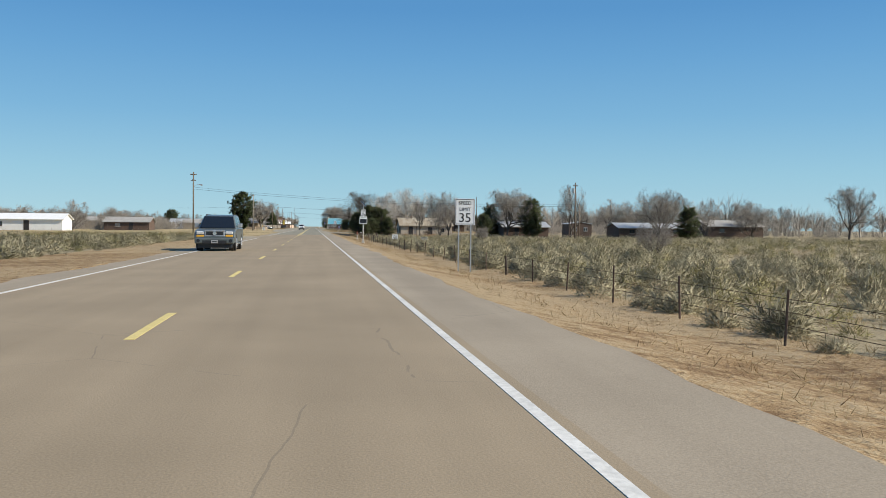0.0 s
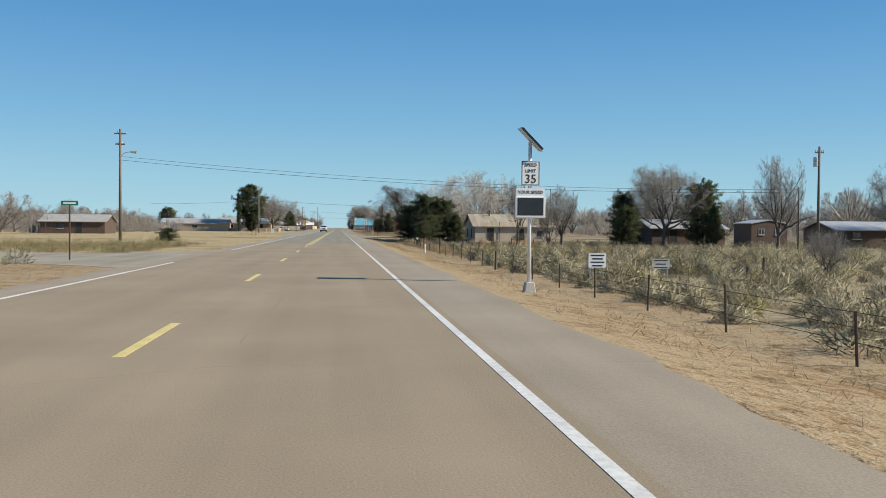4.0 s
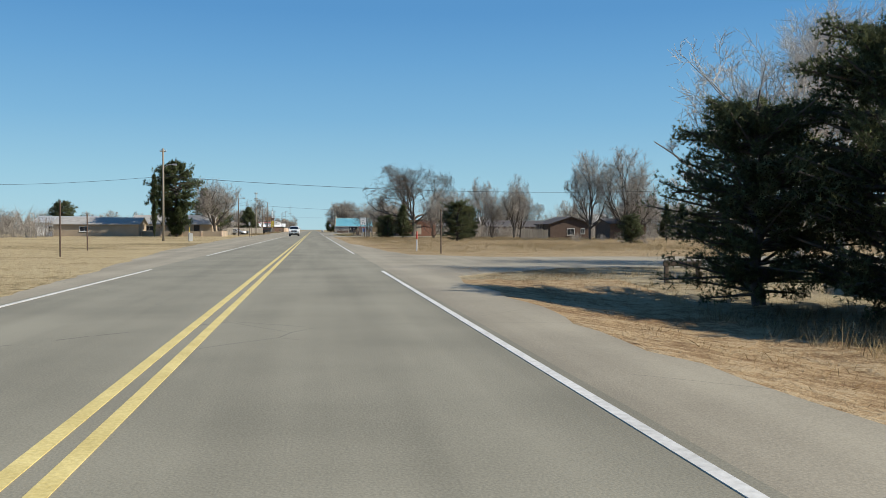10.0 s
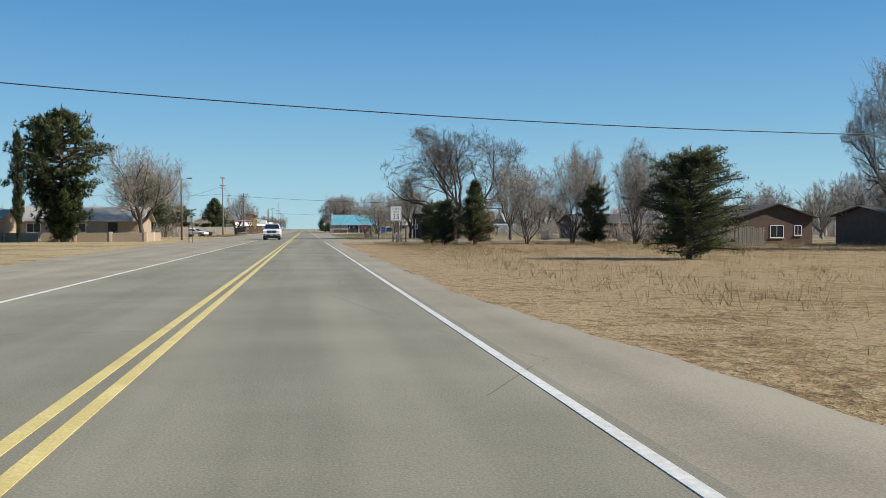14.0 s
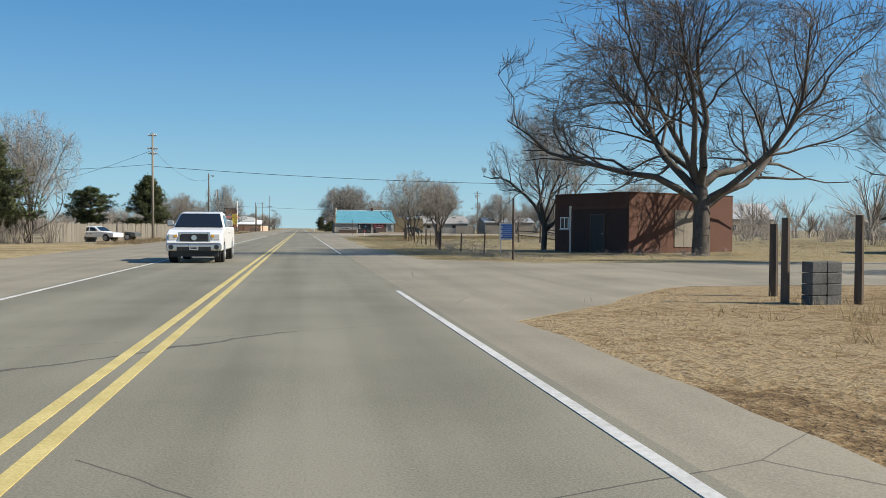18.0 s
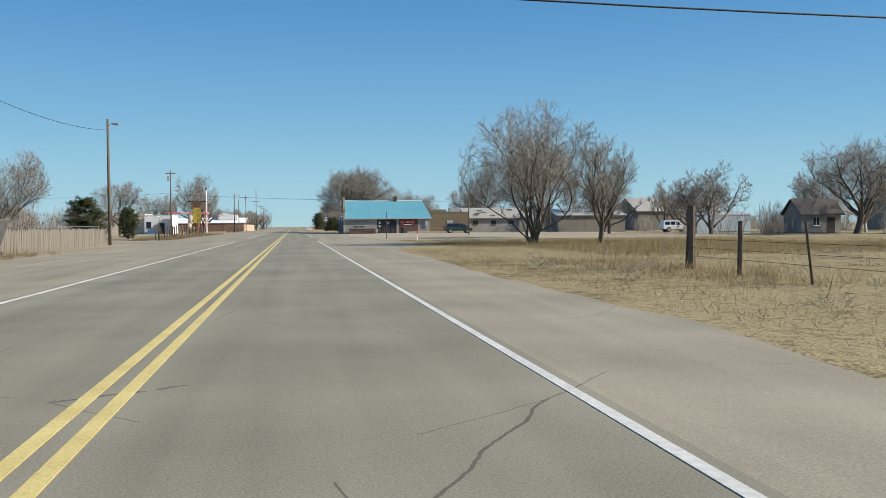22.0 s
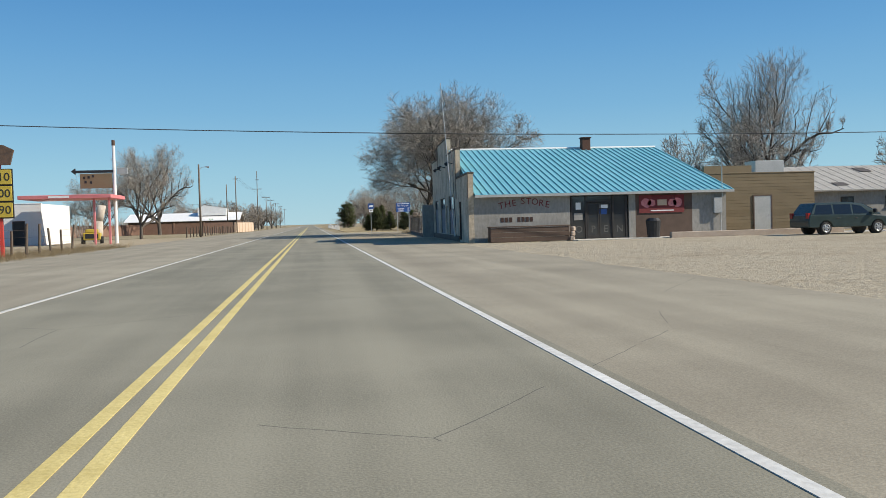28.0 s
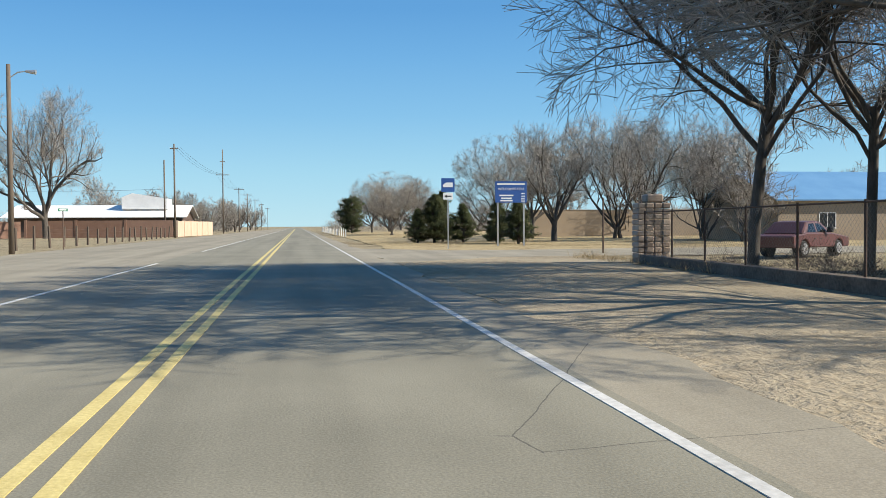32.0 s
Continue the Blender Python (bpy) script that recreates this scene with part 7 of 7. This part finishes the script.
# stone gate pier
pier = thing("stone_pier", "rough fieldstone gate pier", "pier", 11.9, 507.8, -0.05, -4)
rs = random.Random(9)
for r_ in range(11):
    for c_ in range(4):
        wd = 0.29
        part("stone", Build().box(-0.62 + wd * c_ + rs.uniform(0, 0.02), -0.62 + wd * (c_ + 1) - 0.02, -0.32 - rs.uniform(0, 0.04), 0.32, 0.19 * r_, 0.19 * r_ + 0.175), M_STONE, pier, bevel=0.025)
part("cap_stone", Build().box(-0.3, 0.3, -0.3, 0.3, 2.1, 2.38), M_STONE, pier, bevel=0.05)
# signs by the park
rv = thing("rv_sign", "blue camper sign with a white arrow plate", "road sign", 8.1, 527.2, -0.05)
part("post", Build().box(-0.03, 0.03, -0.02, 0.02, 0, 3.9), M_STEEL, rv)
b_ = part("sign_plate", plate(0.75, 0.76), M_BLUE_SIGN, rv, "blue sign plate", m=pose(0, -0.03, 3.6))
part("camper", Build().prism([(-0.27, -0.12), (0.27, -0.12), (0.27, 0.14), (-0.1, 0.14), (-0.27, 0.02)], -0.012, -0.007, "y"), M_SIGN, b_, "white camper outline")
a_ = part("arrow_plate", plate(0.55, 0.38), M_SIGN, rv, "white arrow plate", m=pose(0, -0.03, 2.98))
part("arrow", Build().prism([(-0.2, 0.0), (-0.06, 0.09), (-0.06, 0.03), (0.2, 0.03), (0.2, -0.03), (-0.06, -0.03), (-0.06, -0.09)], -0.012, -0.007, "y"), M_BLACK, a_)
wel = thing("welcome_sign", "blue village welcome sign with white lines", "sign", 13.2, 533.2, -0.05)
for sx in (-0.85, 0.85):
    part("post", Build().box(sx - 0.05, sx + 0.05, 0.02, 0.1, 0, 3.7), M_STEEL, wel)
b_ = part("board", plate(2.05, 1.35, 0.015), M_BLUE_SIGN, wel, "blue board", m=pose(0, 0, 3.45))
for dz, ln in ((0.5, 1.8), (-0.22, 0.9), (-0.4, 0.7), (-0.55, 0.8)):
    part("bar", Build().box(-ln / 2 - (0.3 if dz < 0 else 0), ln / 2 - (0.3 if dz < 0 else 0), -0.024, -0.017, dz - 0.045, dz + 0.045), M_SIGN, b_)
words("WELCOMES YOU", 0.22, b_, M_SIGN, pose(0, -0.02, 0.18, 90), 0.003)
for dz in (-0.1, -0.27, -0.44, -0.58):
    part("bar", Build().box(0.65, 0.9, -0.024, -0.017, dz - 0.03, dz + 0.03), M_SIGN, b_)
lad = thing("rack", "white wooden rack beside the gate", "rack", 11.0, 484.0, -0.05, 84)
for sx in (0, 1.7):
    part("rail", Build().box(sx - 0.03, sx + 0.03, -0.03, 0.03, 0, 2.3), M_WHITE, lad)
for k in range(5):
    part("shelf", Build().box(0.03, 1.67, -0.02, 0.12, 0.4 + 0.42 * k, 0.46 + 0.42 * k), M_WHITE, lad)


# ---- vehicles ----
def loft(side, half):
    """A body from its side outline (along y, up z), as wide at each height as half(y, z) says."""
    n = len(side)
    b = Build()
    b.add([(-half(y, z), y, z) for y, z in side] + [(half(y, z), y, z) for y, z in side], [(i, (i + 1) % n, n + (i + 1) % n, n + i) for i in range(n)] + [tuple(range(n - 1, -1, -1)), tuple(range(n, 2 * n))])
    return b


def vehicle(name, label, category, x, y, turn, paint, low, cab, width, wheels, r, glass_sides, front=True, trim=None):
    """A road vehicle, nose towards -y. low: side outline of the body; cab: of the roof and pillars; wheels: axle places."""
    v = thing(name, label, category, x, y, 0, turn)
    w = width / 2
    zs = [q for _, q in low]
    zb, zt = min(zs), max(q for _, q in cab)
    zm = max(zs)
    # the sill line runs over the wheels in round arches
    sill = [low[0]]
    for axle in sorted(wheels):
        big = r * 1.17
        a0 = math.asin(max(-1, min(1, (zb - r) / big)))
        sill += [(axle - big * math.cos(a0 + (math.pi - 2 * a0) * k / 10), r + big * math.sin(a0 + (math.pi - 2 * a0) * k / 10)) for k in range(11)]
    low = sill + low[1:]
    body = part("body", loft(low, lambda yy, zz: w), paint, v, bevel=0.04, smooth=False)
    top = part("cab", loft(cab, lambda yy, zz: w * (0.95 - 0.20 * (zz - zm) / (zt - zm))), paint, v, bevel=0.04)
    edge = lambda zz: w * (0.95 - 0.20 * (zz - zm) / (zt - zm))
    ym0, ym1 = cab[0], cab[1]
    (ya, za), (yb, zb2) = cab[0], cab[1]
    nx = Vector((0, -(zb2 - za), yb - ya)).normalized() * 0.035
    nx = nx if nx.y < 0 else -nx
    g = Build()
    p = [(-edge(za + 0.06) * 0.93, ya, za + 0.05), (edge(za + 0.06) * 0.93, ya, za + 0.05), (edge(zb2) * 0.93, yb, zb2 - 0.04), (-edge(zb2) * 0.93, yb, zb2 - 0.04)]
    p = [(px, py + 0.0 + (0.05 * (yb - ya) / max(zb2 - za, 0.1) if k < 2 else -0.04 * (yb - ya) / max(zb2 - za, 0.1)), pz) for k, (px, py, pz) in enumerate(p)]
    g.add([(px, py + nx.y, pz + abs(nx.z)) for px, py, pz in p], [(0, 1, 2, 3)])
    g.add([(px, py + nx.y * 0.4, pz + abs(nx.z) * 0.4) for px, py, pz in p], [(3, 2, 1, 0)])
    part("windscreen", g, M_CARGLASS, top)
    for s in (-1, 1):
        for win in glass_sides:
            pts = [(s * (edge(zz) + 0.006), yy, zz) for yy, zz in win]
            inn = [(s * (edge(zz) - 0.01), yy, zz) for yy, zz in win]
            n = len(win)
            part("side_window", Build().add(pts + inn, [tuple(range(n)), tuple(range(2 * n - 1, n - 1, -1))] + [(i, n + i, n + (i + 1) % n, (i + 1) % n) for i in range(n)]), M_CARGLASS, top)
        part("mirror", Build().box(min(s * (w - 0.02), s * (w + 0.22)), max(s * (w - 0.02), s * (w + 0.22)), ya + 0.42, ya + 0.56, zm + 0.02, zm + 0.24), trim or M_BLACK, v, bevel=0.03)
        for k, axle in enumerate(wheels):
            wh = part("wheel", Build().tube((s * (w - 0.34), axle, r), (s * (w - 0.12), axle, r), r * 1.15, r * 1.15, 20), M_BLACK, v, "dark wheel arch")
            part("tyre", Build().tube((s * (w - 0.26), axle, r), (s * (w - 0.01), axle, r), r, r, 24), M_RUBBER, wh, bevel=0.025)
            rim_ = Build().tube((s * (w - 0.1), axle, r), (s * (w - 0.004), axle, r), r * 0.22, r * 0.18, 12)
            for j in range(12):
                b0, b1 = j * math.pi / 6, (j + 1) * math.pi / 6
                rim_.tube((s * (w - 0.004), axle + r * 0.62 * math.cos(b0), r + r * 0.62 * math.sin(b0)), (s * (w - 0.004), axle + r * 0.62 * math.cos(b1), r + r * 0.62 * math.sin(b1)), 0.03, 0.03, 5)
                if j % 2 == 0:
                    rim_.tube((s * (w - 0.012), axle + r * 0.15 * math.cos(b0), r + r * 0.15 * math.sin(b0)), (s * (w - 0.012), axle + r * 0.62 * math.cos(b0), r + r * 0.62 * math.sin(b0)), 0.045, 0.03, 6)
            part("rim", rim_, M_RIM, wh)
        for k in range(2):
            yd = glass_sides[k][-1][0] if k == 0 else glass_sides[k][-2][0] - 0.06
            part("door_handle", Build().box(min(s * (w - 0.01), s * (w + 0.025)), max(s * (w - 0.01), s * (w + 0.025)), yd - 0.22, yd - 0.06, zm - 0.24, zm - 0.2), trim or M_BLACK, v, bevel=0.008)
    return v


M_PAINT_WHITE = mat("white_car_paint", (0.74, 0.74, 0.74), (0.80, 0.80, 0.80), 0.25, 2, 60, 0.0)
M_PAINT_GREY = mat("grey_car_paint", (0.115, 0.13, 0.127), (0.165, 0.182, 0.178), 0.28, 2, 60, 0.0, 0.4)
M_PAINT_GREEN = mat("dark_green_car_paint", (0.035, 0.056, 0.056), (0.055, 0.08, 0.08), 0.25, 2, 60, 0.0, 0.3)
M_LAMP_CLEAR = mat("headlamp_lens", (0.50, 0.50, 0.48), (0.68, 0.68, 0.66), 0.12, 8, 30, 0.0)
M_AMBER = mat("amber_lens", (0.62, 0.30, 0.03), (0.75, 0.40, 0.05), 0.2, 8, 30, 0.0)
M_TAIL = mat("tail_lamp_lens", (0.32, 0.02, 0.02), (0.45, 0.04, 0.03), 0.2, 8, 30, 0.0)


def nose(v, w, y, grille, lamps, bumper, chrome=True, skin=None, low_lamp=False):
    """Grille, headlamps, bumper, fog lamps and number plate on a flat nose at y."""
    gx, gz0, gz1 = grille
    g = part("grille", Build().box(-gx, gx, y - 0.03, y + 0.03, gz0, gz1), M_BLACK, v, bevel=0.02)
    part("grille_frame", Build().box(-gx - 0.07, gx + 0.07, y - 0.025, y + 0.02, gz1, gz1 + 0.07).box(-gx - 0.07, gx + 0.07, y - 0.025, y + 0.02, gz0 - 0.06, gz0).box(-gx - 0.07, -gx, y - 0.025, y + 0.02, gz0, gz1).box(gx, gx + 0.07, y - 0.025, y + 0.02, gz0, gz1), M_CHROME if chrome else M_STEEL, v, bevel=0.01)
    part("emblem", Build().tube((0, y - 0.05, (gz0 + gz1) / 2), (0, y - 0.03, (gz0 + gz1) / 2), 0.1, 0.1, 12), M_CHROME, g)
    lx0, lx1, lz0, lz1 = lamps
    for s in (-1, 1):
        h = part("headlamp", Build().box(min(s * lx0, s * lx1), max(s * lx0, s * lx1), y - 0.02, y + 0.12, lz0, lz1), M_LAMP_CLEAR, v, bevel=0.03)
        if low_lamp:
            part("indicator", Build().box(min(s * lx0, s * lx1), max(s * lx0, s * lx1), y - 0.03, y + 0.1, lz0 - 0.14, lz0 - 0.03), M_AMBER, h, "amber lamp below the headlamp", 0.02)
        else:
            part("indicator", Build().box(min(s * lx0, s * (lx0 + 0.1)), max(s * lx0, s * (lx0 + 0.1)), y - 0.03, y - 0.021, lz0 + 0.1, lz0 + 0.19), M_AMBER, h, "amber indicator")
    bz0, bz1 = bumper
    bp = part("bumper", Build().box(-w * 0.98, w * 0.98, y - 0.12, y + 0.1, bz0, bz1), skin or M_CHROME, v, "painted bumper" if skin else "chrome bumper", 0.05)
    part("lower_intake", Build().box(-w * 0.6, w * 0.6, y - 0.125, y - 0.118, bz0 - 0.0, bz1 - 0.12), M_BLACK, bp)
    part("number_plate", Build().box(-0.16, 0.16, y - 0.14, y - 0.126, bz0 + 0.02, bz0 + 0.17), M_TIN, bp, "pale number plate with a dark bar")
    part("bar", Build().box(-0.11, 0.11, y - 0.144, y - 0.141, bz0 + 0.07, bz0 + 0.12), M_BLACK, bp)
    for s in (-1, 1):
        part("fog_lamp", Build().tube((s * w * 0.8, y - 0.13, (bz0 + bz1) / 2), (s * w * 0.8, y - 0.1, (bz0 + bz1) / 2), 0.09, 0.09, 12), M_DISPLAY, bp)
    part("air_dam", Build().box(-w * 0.85, w * 0.85, y + 0.05, y + 0.3, bz0 - 0.22, bz0), M_BLACK, v)


pickup = vehicle("pickup_truck", "white pickup truck with dark glass on the road", "pickup truck", -3.72, 266.6, 0, M_PAINT_WHITE,
    [(-2.85, 0.45), (2.85, 0.5), (2.9, 0.9), (2.85, 1.32), (0.9, 1.33), (-1.15, 1.3), (-2.3, 1.22), (-2.75, 1.08), (-2.92, 0.8)],
    [(-1.45, 1.25), (-0.62, 1.86), (0.1, 1.93), (0.75, 1.88), (1.0, 1.28)], 2.0, (-1.9, 1.85), 0.4,
    [[(-1.05, 1.34), (-0.55, 1.74), (-0.02, 1.8), (-0.02, 1.34)], [(0.08, 1.34), (0.08, 1.8), (0.62, 1.78), (0.78, 1.34)]], trim=M_STEEL)
nose(pickup, 1.0, -2.9, (0.5, 0.8, 1.06), (0.6, 0.92, 0.84, 1.07), (0.46, 0.72))
part("bumper_top", Build().box(-0.95, 0.95, -3.0, -2.8, 0.722, 0.78), M_PAINT_WHITE, pickup, bevel=0.02)
suv = vehicle("suv", "grey sport utility car driving on the road", "car", -4.35, -11.6, 0, M_PAINT_GREY,
    [(-2.5, 0.42), (2.55, 0.42), (2.6, 0.9), (2.5, 1.16), (-0.9, 1.14), (-2.1, 1.08), (-2.5, 0.95), (-2.6, 0.7)],
    [(-1.2, 1.1), (-0.5, 1.78), (0.2, 1.86), (2.1, 1.84), (2.45, 1.14)], 1.98, (-1.6, 1.5), 0.38,
    [[(-0.75, 1.18), (-0.4, 1.66), (0.2, 1.72), (0.2, 1.18)], [(0.3, 1.18), (0.3, 1.73), (1.15, 1.73), (1.15, 1.18)], [(1.25, 1.18), (1.25, 1.72), (2.0, 1.7), (2.22, 1.18)]], trim=M_STEEL)
nose(suv, 0.99, -2.56, (0.42, 0.8, 0.98), (0.52, 0.9, 0.84, 0.99), (0.38, 0.66), False, M_PAINT_GREY, True)
for side in (-1, 1):
    part("side_step", Build().box(0.92 * side - 0.06, 0.92 * side + 0.06, -1.1, 1.05, 0.3, 0.4), M_PAINT_GREY, suv, bevel=0.015)
    part("roof_rail", Build().box(0.695 * side - 0.025, 0.695 * side + 0.025, -0.1, 1.9, 1.84, 1.885), M_BLACK, suv)
van = vehicle("minivan", "dark green minivan parked by the block building", "car", 28.2, 450.2, 90, M_PAINT_GREEN,
    [(-2.3, 0.36), (2.45, 0.36), (2.5, 0.7), (2.42, 1.06), (-1.0, 1.0), (-2.2, 0.86), (-2.45, 0.62)],
    [(-1.75, 0.98), (-0.75, 1.58), (0.1, 1.68), (2.0, 1.66), (2.4, 1.04)], 1.9, (-1.5, 1.5), 0.33,
    [[(-1.05, 1.06), (-0.62, 1.46), (-0.1, 1.56), (-0.1, 1.06)], [(0.0, 1.06), (0.0, 1.57), (1.0, 1.57), (1.0, 1.06)], [(1.1, 1.06), (1.1, 1.57), (1.95, 1.55), (2.15, 1.06)]])
for s in (-1, 1):
    part("tail_lamp", Build().box(s * 0.78 - 0.12, s * 0.78 + 0.12, 2.38, 2.5, 0.85, 1.15), M_TAIL, van)
oldsuv = vehicle("suv", "old pale sport utility car parked in the field", "car", 60.0, 432.0, 90, M_PAINT_WHITE,
    [(-2.3, 0.45), (2.3, 0.45), (2.35, 1.0), (-0.9, 1.05), (-2.25, 1.0)],
    [(-1.0, 1.0), (-0.5, 1.75), (0.0, 1.8), (2.1, 1.8), (2.3, 1.0)], 1.85, (-1.4, 1.4), 0.36,
    [[(-0.6, 1.1), (-0.35, 1.62), (0.2, 1.66), (0.2, 1.1)], [(0.3, 1.1), (0.3, 1.66), (1.1, 1.66), (1.1, 1.1)], [(1.2, 1.1), (1.2, 1.66), (2.0, 1.64), (2.1, 1.1)]])
M_PAINT_RED = mat("faded_red_car_paint", (0.085, 0.028, 0.028), (0.13, 0.048, 0.044), 0.4, 2, 40, 0.05)
redcar = vehicle("car", "dusty dark red car behind the netting fence", "car", 19.8, 511.5, 120, M_PAINT_RED,
    [(-2.2, 0.35), (2.2, 0.35), (2.25, 0.8), (1.2, 0.92), (-0.9, 0.9), (-2.2, 0.75)],
    [(-0.9, 0.88), (-0.2, 1.35), (0.2, 1.4), (0.9, 1.36), (1.5, 0.9)], 1.75, (-1.35, 1.35), 0.31,
    [[(-0.5, 0.95), (-0.1, 1.28), (0.3, 1.3), (0.3, 0.95)], [(0.4, 0.95), (0.4, 1.3), (0.8, 1.28), (1.1, 0.95)]])
for x, y, turn, mt, lab in ((-19.0, 318.0, 70, M_PAINT_WHITE, "old white car beside the board fence"), (-18.6, 325.0, 80, M_PAINT_GREY, "old dark car beside the board fence")):
    vehicle("car", lab, "car", x, y, turn, mt,
        [(-2.2, 0.35), (2.2, 0.35), (2.25, 0.8), (1.2, 0.92), (-0.9, 0.9), (-2.2, 0.75)],
        [(-0.9, 0.88), (-0.2, 1.35), (0.2, 1.4), (0.9, 1.36), (1.5, 0.9)], 1.75, (-1.35, 1.35), 0.31,
        [[(-0.5, 0.95), (-0.1, 1.28), (0.3, 1.3), (0.3, 0.95)], [(0.4, 0.95), (0.4, 1.3), (0.8, 1.28), (1.1, 0.95)]])
boat = thing("boat", "old dark grey boat turned on a trailer by the fence", "boat", -13.2, 338.5, -0.05, 60)
part("hull", loft([(-2.2, 1.3), (-1.9, 0.7), (1.6, 0.5), (2.0, 0.6), (2.0, 1.5), (-2.4, 1.75)], lambda yy, zz: 0.9 if yy > -1 else 0.35), M_GREYBLOCK, boat, bevel=0.05)
part("stripe", loft([(-2.1, 1.35), (2.02, 1.2), (2.02, 1.3), (-2.2, 1.45)], lambda yy, zz: 0.905 if yy > -1 else 0.36), M_RED, boat)
part("trailer_frame", Build().box(-0.5, 0.5, -1.8, 1.8, 0.35, 0.45), M_RUSTROD, boat)
for s in (-1, 1):
    part("wheel", Build().tube((s * 0.75, 0.8, 0.3), (s * 0.95, 0.8, 0.3), 0.3, 0.3, 14), M_RUBBER, boat)
